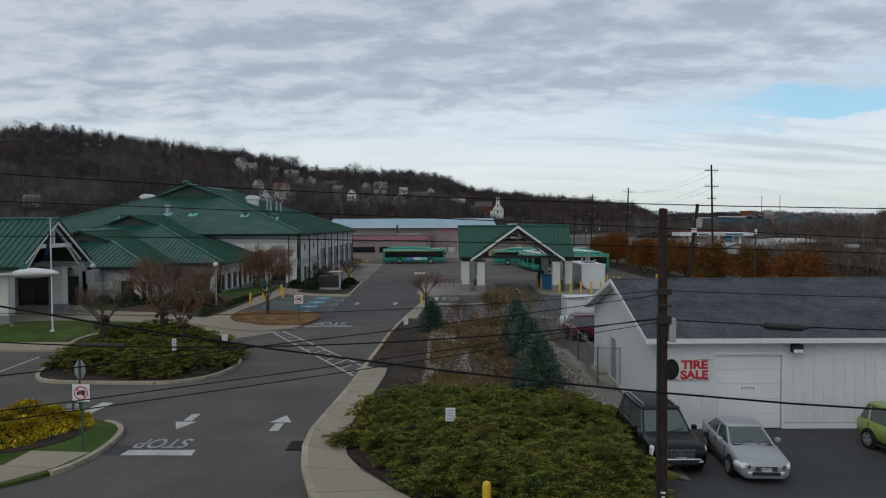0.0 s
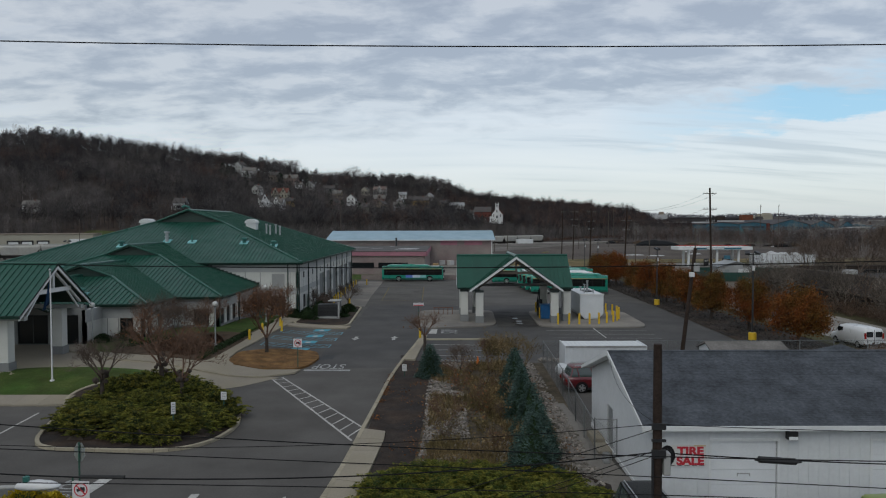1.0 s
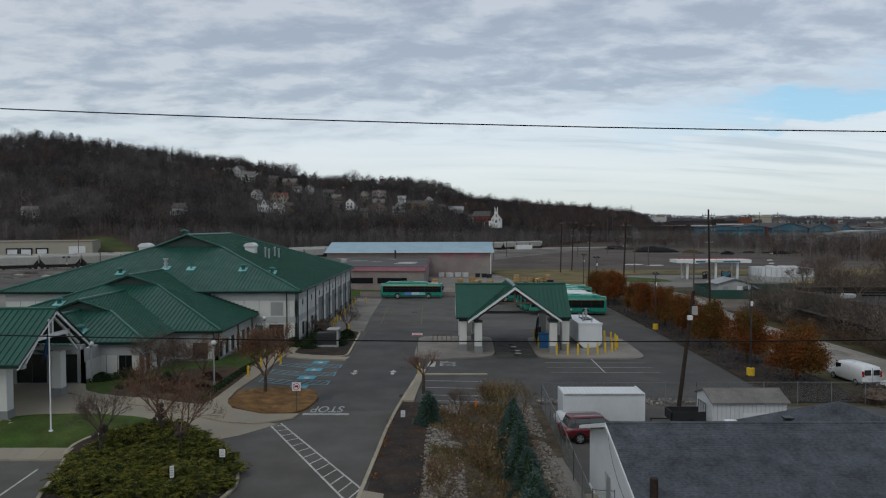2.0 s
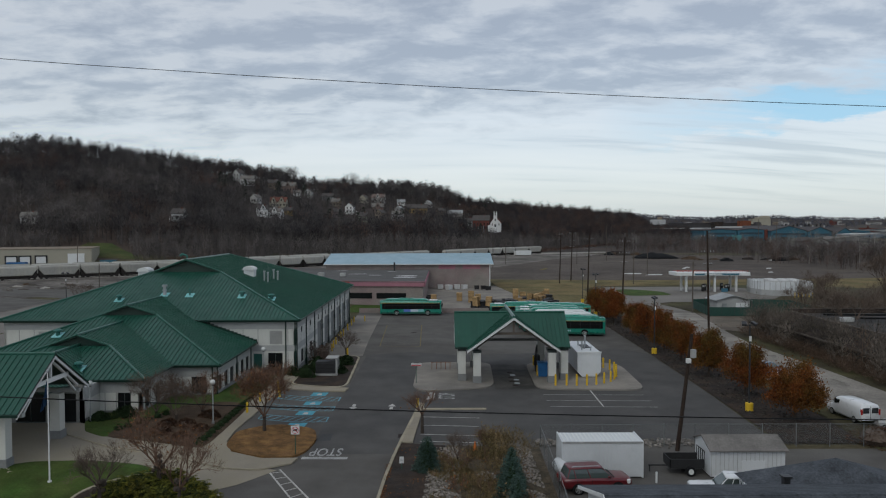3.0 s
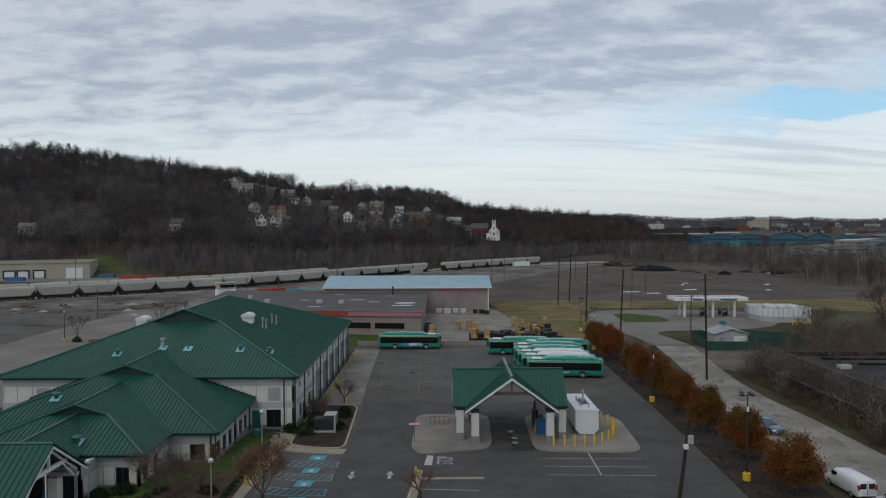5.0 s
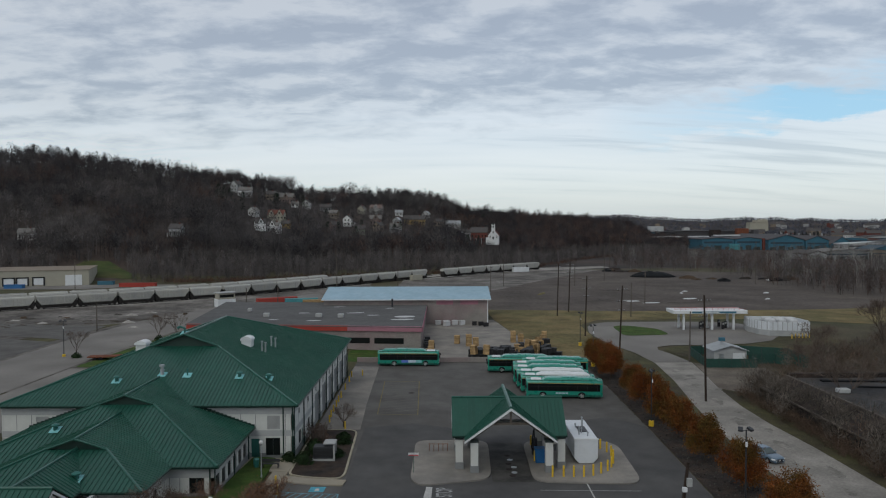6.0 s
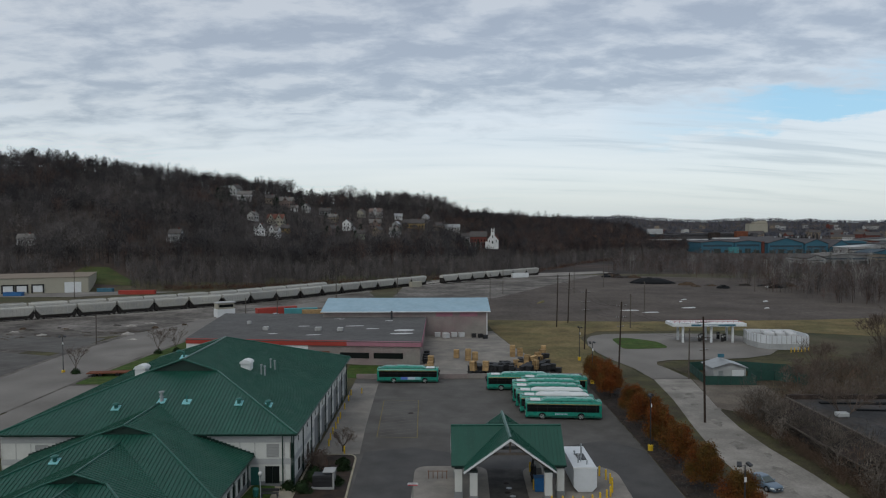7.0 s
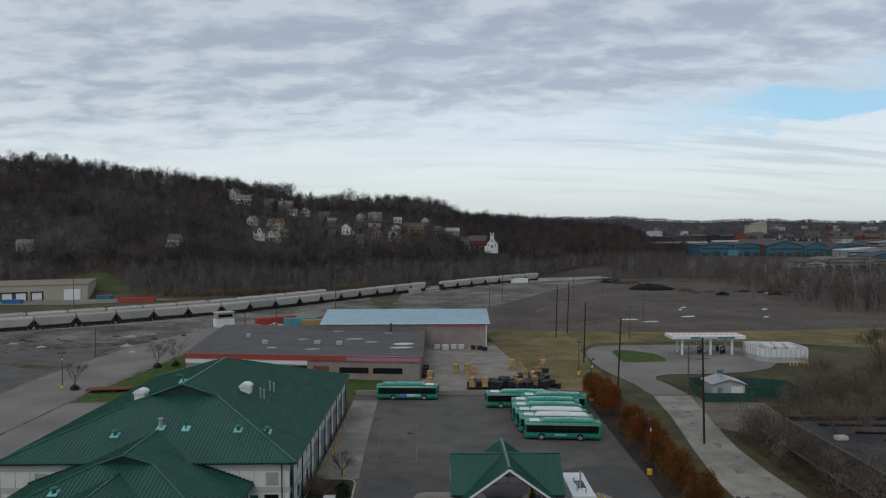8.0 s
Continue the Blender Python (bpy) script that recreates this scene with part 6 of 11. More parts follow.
def wheel(own, x, y, r, w, rim_mat="rim", side=1):
    bm = bmesh.new()
    prof = [(r * 0.62, -w / 2), (r * 0.93, -w / 2), (r, -w * 0.32), (r, w * 0.32), (r * 0.93, w / 2), (r * 0.62, w / 2)]
    lathe(bm, prof, 22)
    m = pose(x, y, r, 90)
    bmesh.ops.transform(bm, matrix=m, verts=bm.verts)
    tyre = part("wheel", bm, "rubber", own, smooth=False)
    bm = bmesh.new()
    lathe(bm, [(r * 0.64, -w * 0.36), (r * 0.64, w * 0.36)], 18)
    bmesh.ops.transform(bm, matrix=m, verts=bm.verts)
    part("rim_well", bm, "metal_dark", tyre)
    bm = bmesh.new()
    for k in range(5):
        box(bm, 0.02, r * 0.6, -0.05, 0.05, w * 0.50, w * 0.56, Matrix.Rotation(2 * math.pi * k / 5, 4, "Z"))
    lathe(bm, [(r * 0.16, w * 0.3), (r * 0.16, w * 0.58)], 12)
    for k in range(20):
        a0_, a1_ = 2 * math.pi * k / 20, 2 * math.pi * (k + 1) / 20
        rod(bm, (r * 0.63 * math.cos(a0_), r * 0.63 * math.sin(a0_), w * 0.52), (r * 0.63 * math.cos(a1_), r * 0.63 * math.sin(a1_), w * 0.52), r * 0.05, r * 0.05, 4, False)
    bmesh.ops.transform(bm, matrix=m @ (pose(0, 0, 0) if side > 0 else pose(0, 0, 0, 180)), verts=bm.verts)
    part("rim", bm, rim_mat, tyre)
    return tyre


def car(name, label, paint, m, L, W, H, lower, cabin, wheelbase, r=0.33, category="car", rack=False, grille="plastic_black", rear_dark=False):
    """lower: (x, half-width, bottom, top) stations, tail to nose; cabin: base x0, x1, roof x0, x1, base z."""
    own = thing(name, label, category, at=m)
    bm = bmesh.new()
    rings = []
    for x, w, zb, zt in lower:
        q = []
        for y, z in ((0.0, zb), (0.80, zb), (0.96, zb + 0.12), (1.0, zb + (zt - zb) * 0.45), (0.985, zb + (zt - zb) * 0.72), (0.93, zt - 0.035), (0.82, zt), (0.4, zt + 0.018), (0.0, zt + 0.022)):
            q.append((x, y * w, z))
        rings.append(q + [(a, -b, c) for a, b, c in q[-2:0:-1]])
    loft(bm, rings)
    part("body", bm, paint, own, smooth=True)
    b0, b1, r0, r1, zb = cabin
    hw = W / 2 * 0.90
    tw = W / 2 * 0.70
    bm = bmesh.new()
    rings = []
    nz = 5
    for k in range(nz):
        f = k / (nz - 1)
        bulge = math.sin(f * math.pi) * 0.03
        x0, x1 = b0 + (r0 - b0) * f - bulge, b1 + (r1 - b1) * f + bulge
        y = hw + (tw - hw) * f + bulge * 0.5
        z = zb + (H - 0.07 - zb) * f
        c = 0.12
        rings.append([(x0, y - c, z), (x0 + c, y, z), (x1 - c, y, z), (x1, y - c, z), (x1, -y + c, z), (x1 - c, -y, z), (x0 + c, -y, z), (x0, -y + c, z)])
    loft(bm, rings)
    glass = part("glasshouse", bm, "glass_car", own, "car windows with the sky's reflection painted in")
    bm = bmesh.new()
    rings = []
    for z, g in ((H - 0.10, 0.02), (H - 0.04, 0.0), (H - 0.01, -0.10), (H, -0.3)):
        x0, x1, y, c = r0 - 0.04 - g, r1 + 0.04 + g, tw + 0.03 + g, 0.16
        rings.append([(x0, y - c, z), (x0 + c, y, z), (x1 - c, y, z), (x1, y - c, z), (x1, -y + c, z), (x1 - c, -y, z), (x0 + c, -y, z), (x0, -y + c, z)])
    loft(bm, rings)
    part("roof", bm, paint, own, smooth=True)
    for s in (1, -1):
        for base, top, rr in (((b0 + 0.08, s * (hw - 0.06), zb), (r0 + 0.05, s * (tw - 0.03), H - 0.08), 0.055), ((b1 - 0.06, s * (hw - 0.06), zb), (r1 - 0.03, s * (tw - 0.03), H - 0.08), 0.04), ((b0 + (b1 - b0) * 0.52, s * (hw + 0.0), zb), (r0 + (r1 - r0) * 0.52, s * (tw + 0.015), H - 0.08), 0.035), ((b0 + (b1 - b0) * 0.2, s * (hw + 0.0), zb), (r0 + (r1 - r0) * 0.12, s * (tw + 0.015), H - 0.08), 0.045)):
            part("pillar", rods((base, top, rr, rr * 0.8), seg=6), paint, own)
        # mirror
        bm = boxes((b1 - 0.42, b1 - 0.27, s * W / 2 * 0.98 - 0.09 + s * 0.12, s * W / 2 * 0.98 + 0.09 + s * 0.12, zb + 0.02, zb + 0.17), bevel=0.03)
        part("mirror", bm, paint, own)
        nose, tail = lower[-2], lower[1]
        tall_nose = nose[3] > 0.9
        depth_, z0_, z1_ = (0.20, nose[3] - 0.36, nose[3] - 0.03) if tall_nose else (0.40, nose[3] - 0.19, nose[3] - 0.005)
        bm = boxes((-depth_, 0.05, -0.20, 0.17, z0_, z1_), bevel=0.05)
        bmesh.ops.transform(bm, matrix=pose(nose[0] - (0.02 if tall_nose else 0.05), s * nose[1] * 0.80, 0, 0, 0, -s * (6 if tall_nose else 20)), verts=bm.verts)
        lamp = part("headlight", bm, "lamp_clear", own)
        part("lamp_bowl", rods(((nose[0] + 0.02, s * nose[1] * 0.74, (z0_ + z1_) / 2), (nose[0] + 0.075, s * nose[1] * 0.74, (z0_ + z1_) / 2), 0.07, 0.06), seg=10), "chrome", lamp)
        part("turn_signal", boxes((nose[0] - 0.12, nose[0] - 0.02, s * nose[1] * 0.97 - 0.03, s * nose[1] * 0.97 + 0.02, z0_ + 0.03, z1_ - 0.03)), "orange", lamp)
        for xs in (b0 + (b1 - b0) * 0.22, b0 + (b1 - b0) * 0.54, b1 - 0.12):
            part("door_gap", boxes((xs - 0.008, xs + 0.008, s * (W / 2 - 0.012) - 0.014, s * (W / 2 - 0.012) + 0.014, 0.36, zb - 0.06)), "plastic_black", own)
        part("sill", boxes((-wheelbase / 2 + r * 1.2, wheelbase / 2 - r * 1.2, s * (W / 2 - 0.01) - 0.02, s * (W / 2 - 0.01) + 0.02, 0.22, 0.32)), "plastic_black", own)
        part("fog_lamp", boxes((lower[-1][0] - 0.04, lower[-1][0] + 0.015, s * lower[-1][1] * 0.8 - 0.07, s * lower[-1][1] * 0.8 + 0.07, lower[-1][2] + 0.12, lower[-1][2] + 0.2), bevel=0.015), "lamp_clear", own)
        bm = boxes((lower[0][0] - 0.02, lower[0][0] + 0.14, s * lower[0][1] * 0.82 - 0.12, s * lower[0][1] * 0.82 + 0.14, lower[0][3] - 0.30, lower[0][3] - 0.06), bevel=0.02)
        part("tail_light", bm, "lamp_red", own)
        for wx in (-wheelbase / 2, wheelbase / 2):
            # black disc proud of the side, painted shade of the wheel well
            bm = bmesh.new()
            rod(bm, (wx, s * (W / 2 - 0.25), r), (wx, s * (W / 2 + 0.004), r), r * 1.17, r * 1.17, 20)
            part("wheel_arch", bm, "rubber", own)
            wheel(own, wx, s * (W / 2 - 0.06), r, 0.21, side=-s)
        part("door_handle", boxes((b0 + 0.9, b0 + 1.06, s * (W / 2 + 0.005) - 0.01, s * (W / 2 + 0.005) + 0.01, zb - 0.12, zb - 0.09)), paint, own)
        if rack:
            part("roof_rail", rods(((r0 + 0.2, s * tw * 0.86, H + 0.05), (r1 - 0.2, s * tw * 0.86, H + 0.05), 0.025, 0.025), ((r0 + 0.2, s * tw * 0.86, H - 0.02), (r0 + 0.2, s * tw * 0.86, H + 0.05), 0.025, 0.025), ((r1 - 0.2, s * tw * 0.86, H - 0.02), (r1 - 0.2, s * tw * 0.86, H + 0.05), 0.025, 0.025)), "metal_galv", own)
    nx_, nw, nb, nt_ = lower[-1]
    part("cowl", boxes((b1 - 0.06, b1 + 0.10, -hw + 0.12, hw - 0.12, zb - 0.02, zb + 0.035)), "plastic_black", own)
    for wy in (-0.42, 0.12):
        part("wiper", rods(((b1 + 0.04, wy, zb + 0.05), (b1 - 0.10, wy + 0.46, zb + 0.13), 0.012, 0.012), seg=5), "plastic_black", own)
    gz0, gz1 = (nt_ - 0.30, nt_ - 0.02) if nt_ > 0.8 else (nt_ - 0.13, nt_ - 0.015)
    front = part("grille", boxes((nx_ - 0.05, nx_ + 0.02, -nw * 0.55, nw * 0.55, gz0, gz1), bevel=0.01), "plastic_black", own)
    for zz in (gz0, (gz0 + gz1) / 2, gz1):
        part("grille_bar", boxes((nx_ - 0.02, nx_ + 0.035, -nw * 0.56, nw * 0.56, zz - 0.014, zz + 0.014)), grille, front)
    part("bumper_intake", boxes((nx_ - 0.05, nx_ + 0.02, -nw * 0.7, nw * 0.7, nb + 0.08, nb + 0.18)), "plastic_black", own)
    part("number_plate", boxes((nx_ + 0.02, nx_ + 0.035, -0.16, 0.16, nb + 0.2, nb + 0.32)), "sign_white", own)
    part("number_plate", boxes((lower[0][0] - 0.03, lower[0][0] - 0.015, -0.16, 0.16, lower[0][2] + 0.3, lower[0][2] + 0.44)), "sign_white", own)
    return own


def sedan(L, W):
    h = W / 2
    return [(-L / 2, h * 0.80, 0.34, 0.88), (-L / 2 + 0.12, h * 0.93, 0.24, 0.96), (-L * 0.33, h * 0.99, 0.2, 0.97), (0, h, 0.2, 0.93), (L * 0.20, h, 0.2, 0.93), (L * 0.34, h * 0.98, 0.2, 0.85), (L / 2 - 0.36, h * 0.96, 0.20, 0.81), (L / 2 - 0.15, h * 0.92, 0.20, 0.76), (L / 2 - 0.04, h * 0.85, 0.21, 0.70), (L / 2, h * 0.72, 0.25, 0.62)]


def tall(L, W, hood=1.08, tail=1.1):
    h = W / 2
    return [(-L / 2, h * 0.90, 0.42, tail - 0.06), (-L / 2 + 0.1, h * 0.97, 0.34, tail), (-L * 0.3, h, 0.28, tail), (0, h, 0.28, tail - 0.02), (L * 0.20, h, 0.28, hood), (L * 0.36, h * 0.99, 0.28, hood - 0.03), (L / 2 - 0.14, h * 0.96, 0.3, hood - 0.08), (L / 2, h * 0.88, 0.36, hood - 0.16)]


silver = car("sedan", "silver four-door sedan parked before the garage", "car_silver", pose(9.62, 23.65, -0.195, 0, 0, -94) @ Matrix.Scale(0.94, 4), 4.55, 1.71, 1.40, sedan(4.55, 1.71), (-1.68, 0.95, -0.98, 0.18, 0.90), 2.62, 0.32, grille="chrome")
suv = car("suv", "black sport utility vehicle with chrome grille and roof rails", "car_black", pose(7.12, 24.55, -0.195, 0, 0, -89) @ Matrix.Scale(0.95, 4), 4.80, 1.88, 1.80, tall(4.86, 1.88, 1.10, 1.12), (-2.36, 1.05, -2.12, 0.32, 1.08), 2.95, 0.39, "suv", True, "chrome")
part("bumper_bar", boxes((2.40, 2.50, -0.66, 0.66, 0.55, 0.63), bevel=0.02), "chrome", suv)
for k in range(15):
    part("grille_bar", boxes((2.43, 2.475, -0.455 + 0.062 * k, -0.425 + 0.062 * k, 0.65, 0.91)), "chrome", suv)
part("front_badge", rods(((2.46, 0, 0.78), (2.49, 0, 0.78), 0.085, 0.085), seg=14), "chrome", suv)
hatch_car = car("hatchback", "lime green boxy hatchback parked before the garage", "car_green", pose(15.55, 24.0, -0.195, 0, 0, -84) @ Matrix.Scale(0.96, 4), 4.1, 1.78, 1.61, tall(4.1, 1.78, 1.0, 1.02), (-1.95, 0.95, -1.72, 0.30, 1.0), 2.55, 0.34)
red = car("crossover", "dark red crossover with roof rails beside the container", "car_red", pose(10.05, 48.0, 0.01, 0, 0, 7), 4.6, 1.8, 1.70, tall(4.6, 1.8, 1.0, 1.06), (-2.1, 1.05, -1.85, 0.35, 1.02), 2.66, 0.35, "car", True)
pick = car("pickup", "white pickup cab behind the garage roof", "car_white", pose(18.3, 45.7, 0.01, 0, 0, 172), 5.2, 1.9, 1.8, tall(5.2, 1.9, 1.1, 1.05), (-0.6, 1.1, -0.4, 0.45, 1.06), 3.3, 0.38, "pickup")
blue_car = car("sedan", "grey-blue sedan parked at the side road edge", "car_blue", pose(38.0, 85.0, 0.03, 0, 0, -70), 4.6, 1.78, 1.45, sedan(4.6, 1.78), (-1.75, 0.98, -1.12, 0.22, 0.93), 2.68, 0.32)
yard_car = car("sedan", "white sedan parked in the rail yard", "car_white", pose(-55.5, 246, 0.1, 0, 0, 30), 4.6, 1.78, 1.45, sedan(4.6, 1.78), (-1.75, 0.98, -1.12, 0.22, 0.93), 2.68, 0.32)
yard_car2 = car("sedan", "dark sedan parked in the rail yard", "car_blue", pose(-60.5, 243, 0.1, 0, 0, 30), 4.6, 1.78, 1.45, sedan(4.6, 1.78), (-1.75, 0.98, -1.12, 0.22, 0.93), 2.68, 0.32)


def van(m, label="white panel van parked on the road verge"):
    own = thing("panel_van", label, "van", "vans on the verge", at=m)
    L, W, H = 5.6, 2.0, 2.05
    h = W / 2
    bm = bmesh.new()
    rings = []
    for x, w, zb, zt in ((-2.8, 0.97, 0.42, 1.98), (-2.74, 0.99, 0.38, 2.03), (-1.0, 1.0, 0.32, 2.07), (0.9, 1.0, 0.32, 2.05), (1.25, 0.98, 0.32, 1.96), (1.75, 0.97, 0.32, 1.30), (2.0, 0.97, 0.32, 1.16), (2.6, 0.95, 0.34, 1.02), (2.8, 0.86, 0.4, 0.9)):
        t = 0.80 if zt > 1.5 else 0.9
        q = [(x, 0, zb), (x, w * 0.9 * h, zb), (x, w * h, zb + 0.15), (x, w * h, zb + (zt - zb) * 0.5), (x, (w * (0.97 if zt > 1.5 else 0.99)) * h, zb + (zt - zb) * 0.75), (x, w * h * t, zt - 0.03), (x, w * h * 0.5, zt + 0.02), (x, 0, zt + 0.03)]
        rings.append(q + [(a, -b, c) for a, b, c in q[-2:0:-1]])
    loft(bm, rings)
    part("body", bm, "car_white", own, smooth=True)
    part("windscreen", solid(bmesh.new(), [(1.30, -0.78, 1.90), (1.30, 0.78, 1.90), (1.80, 0.84, 1.28), (1.80, -0.84, 1.28)], (0.05, 0, 0.03)), "glass_dark", own)
    for s in (1, -1):
        part("side_window", boxes((0.55, 1.35, s * 0.955 - 0.03, s * 0.955 + 0.03, 1.3, 1.78)), "glass_dark", own)
        part("rear_window", boxes((-2.86, -2.78, s * 0.45 - 0.32, s * 0.45 + 0.32, 1.2, 1.72), bevel=0.02), "glass_dark", own)
        part("tail_light", boxes((-2.85, -2.7, s * 0.9 - 0.08, s * 0.9 + 0.08, 1.05, 1.6)), "lamp_red", own)
        part("headlight", boxes((2.68, 2.8, s * 0.7 - 0.16, s * 0.7 + 0.16, 0.72, 0.9)), "lamp_clear", own)
        for wx in (-1.75, 1.75):
            wheel(own, wx, s * 0.88, 0.36, 0.24, side=-s)
    part("rear_door_gap", boxes((-2.83, -2.79, -0.012, 0.012, 0.5, 1.9)), "plastic_black", own)
    part("bumper", boxes((-2.95, -2.75, -0.95, 0.95, 0.42, 0.58), bevel=0.03), "chrome", own)
    part("number_plate", boxes((-2.87, -2.83, 0.2, 0.55, 0.85, 1.0)), "sign_white", own)
    return own


van0 = van(pose(36.95, 65.6, 0.02, 0, 0, 95))
van1 = copy_thing(van0, pose(38.3, 59.6, 0.02, 0, 0, 97))
for v_ in (van0, van1):
    v_.scale = (0.9, 0.9, 0.9)


def bus(m, label, roof_patch="bus_white", ad=False, pale=False):
    """A low-floor city bus, nose towards +x."""
    own = thing("city_bus", label, "bus", "parked city buses", at=m)
    L, W, H = 12.0, 2.55, 2.85
    h = W / 2
    bm = bmesh.new()
    rings = []
    for x, s in ((-6.0, 0.96), (-5.9, 1.0), (5.75, 1.0), (5.95, 0.97), (6.0, 0.92)):
        w = h * s
        q = [(x, 0, 0.32), (x, w * 0.97, 0.32), (x, w, 0.5), (x, w, 1.15), (x, w * 0.985, 2.4), (x, w * 0.93, 2.75), (x, w * 0.8, H), (x, 0, H + 0.05)]
        rings.append(q + [(a, -b, c) for a, b, c in q[-2:0:-1]])
    loft(bm, rings)
    part("body", bm, "bus_green", own, smooth=True)
    for s in (1, -1):
        part("skirt", boxes((-5.8, 5.6, s * (h + 0.006) - 0.012, s * (h + 0.006) + 0.012, 0.36, 0.62)), "bus_dark_green", own)
        y = s * (h + 0.003)
        part("window_band", boxes((-5.6, 5.75, y - 0.02, y + 0.02, 1.22, 2.36)), "bus_window", own)
        part("gold_stripe", boxes((-5.9, 5.7, y - 0.02, y + 0.015, 2.40, 2.47)), "bus_gold", own)
        part("sash_post", boxes(*[(-5.2 + 1.54 * k, -5.13 + 1.54 * k, y - 0.028, y + 0.028, 1.22, 2.36) for k in range(8)]), "plastic_black", own)
        part("window_rail", boxes((-5.2, 5.55, y - 0.026, y + 0.026, 1.92, 1.97)), "plastic_black", own)
        for wx in (-2.75, 3.35):
            # flat black disc drawn for the shade inside the wheel well
            bm = bmesh.new()
            rod(bm, (wx, s * (h - 0.4), 0.5), (wx, s * (h + 0.008), 0.5), 0.6, 0.6, 22)
            part("wheel_arch", bm, "rubber", own)
            wheel(own, wx, s * (h - 0.14), 0.5, 0.30, "louver", -s)
        part("roof_edge", boxes((-5.8, 5.6, s * 1.03 - 0.05, s * 1.03 + 0.05, H - 0.03, H + 0.06)), "bus_dark_green", own)
        part("mirror", boxes((5.95, 6.25, s * 1.35 - 0.06, s * 1.35 + 0.06, 1.7, 2.15), bevel=0.03), "plastic_black", own)
        if ad:
            for a0_, a1_, mm in ((-1.35, 0.0, "ad_blue"), (0.0, 1.5, "ad_white"), (1.5, 2.6, "flash_teal")):
                part("advert_panel", boxes((a0_, a1_, y - 0.02, y + 0.016, 0.72, 1.22)), mm, own)
        else:
            part("lettering_bar", boxes(*[(-0.6 + 0.22 * k, -0.45 + 0.22 * k, y - 0.02, y + 0.016, 0.78, 1.0) for k in range(9)]), "ad_white", own)
    part("windscreen", boxes((5.93, 6.03, -1.1, 1.1, 1.05, 2.35), bevel=0.03), "bus_window", own)
    part("screen_divider", boxes((6.02, 6.045, -0.03, 0.03, 1.05, 2.35)), "plastic_black", own)
    part("destination_sign", boxes((5.92, 6.02, -0.95, 0.95, 2.42, 2.7)), "plastic_black", own)
    part("front_bumper", boxes((5.9, 6.12, -1.2, 1.2, 0.34, 0.62), bevel=0.05), "plastic_black", own)
    for s in (1, -1):
        part("headlight", boxes((5.96, 6.04, s * 0.9 - 0.2, s * 0.9 + 0.2, 0.7, 0.9), bevel=0.02), "lamp_clear", own)
        part("tail_light", boxes((-6.04, -5.95, s * 1.05 - 0.1, s * 1.05 + 0.1, 0.8, 1.5)), "lamp_red", own)
    part("rear_window", boxes((-6.03, -5.93, -0.95, 0.95, 1.5, 2.3)), "glass_dark", own)
    part("engine_grille", boxes((-6.03, -5.95, -0.9, 0.9, 0.6, 1.3)), "plastic_black", own)
    # roof pods with chamfered ends
    bm = bmesh.new()
    rings = []
    for x, hh, w in ((-5.3, 0.04, 0.7), (-4.9, 0.28, 0.95), (-4.5, 0.38, 1.0), (2.6, 0.38, 1.0), (3.0, 0.28, 0.95), (3.4, 0.04, 0.8)):
        q = [(x, 0, H), (x, w, H), (x, w * 0.95, H + hh * 0.7), (x, w * 0.75, H + hh), (x, 0, H + hh + 0.03)]
        rings.append(q + [(a, -b, c) for a, b, c in q[-2:0:-1]])
    loft(bm, rings)
    part("roof_pod", bm, "bus_white" if pale else "bus_green", own, "raised roof fairing")
    part("roof_hatch", boxes((3.6, 5.2, -0.85, 0.85, H + 0.03, H + 0.1), bevel=0.02), roof_patch, own)
    part("roof_unit", boxes((-2.2, 0.4, -0.6, 0.6, H + 0.38, H + 0.46), bevel=0.02), "bus_white" if pale else "bus_green", own)
    return own


bus(pose(-6.45, 143.6, 0.02, 0, 0, -2), "green city bus with blue advert parked across the yard", ad=True)
b_green = bus(pose(19.6, 116.3, 0.02, 0, 0, 175), "green city bus with white roof hatch, parked in the row")
b_pale = bus(pose(19.1, 119.9, 0.02, 0, 0, 175), "green city bus with white roof fairing, parked in the row", pale=True)
copy_thing(b_pale, pose(18.8, 123.4, 0.02, 0, 0, 175))
copy_thing(b_green, pose(18.6, 127.0, 0.02, 0, 0, 175))
copy_thing(b_green, pose(18.9, 130.8, 0.02, 0, 0, 175))
copy_thing(b_green, pose(20.9, 134.4, 0.02, 0, 0, 176))
copy_thing(b_green, pose(14.7, 136.8, 0.02, 0, 0, 178))


# ---------- plants ----------
rng = np.random.default_rng(5)


def cards(centers, normals_up, size, aspect=0.45, lean=0.6, seed=1):
    """Small pointed leaf sprays at the given points: (verts, faces)."""
    r = np.random.default_rng(seed)
    n = len(centers)
    c = np.asarray(centers, float)
    s = size * r.uniform(0.6, 1.35, n)
    az = r.uniform(0, 2 * np.pi, n)
    el = r.normal(lean, 0.4, n)
    d = np.stack([np.cos(az) * np.cos(el), np.sin(az) * np.cos(el), np.sin(el)], 1)
    if normals_up is not None:
        d = d + normals_up
        d /= np.linalg.norm(d, axis=1)[:, None]
    w = np.cross(d, r.normal(0, 1, (n, 3)))
    w /= np.linalg.norm(w, axis=1)[:, None] + 1e-9
    tip = c + d * s[:, None]
    low = c + d * (s * 0.12)[:, None]
    a, b = low + w * (s * aspect / 2)[:, None], low - w * (s * aspect / 2)[:, None]
    v = np.stack([a, tip, b], 1).reshape(-1, 3)
    f = np.arange(n * 3).reshape(-1, 3)
    return v.tolist(), f.tolist()


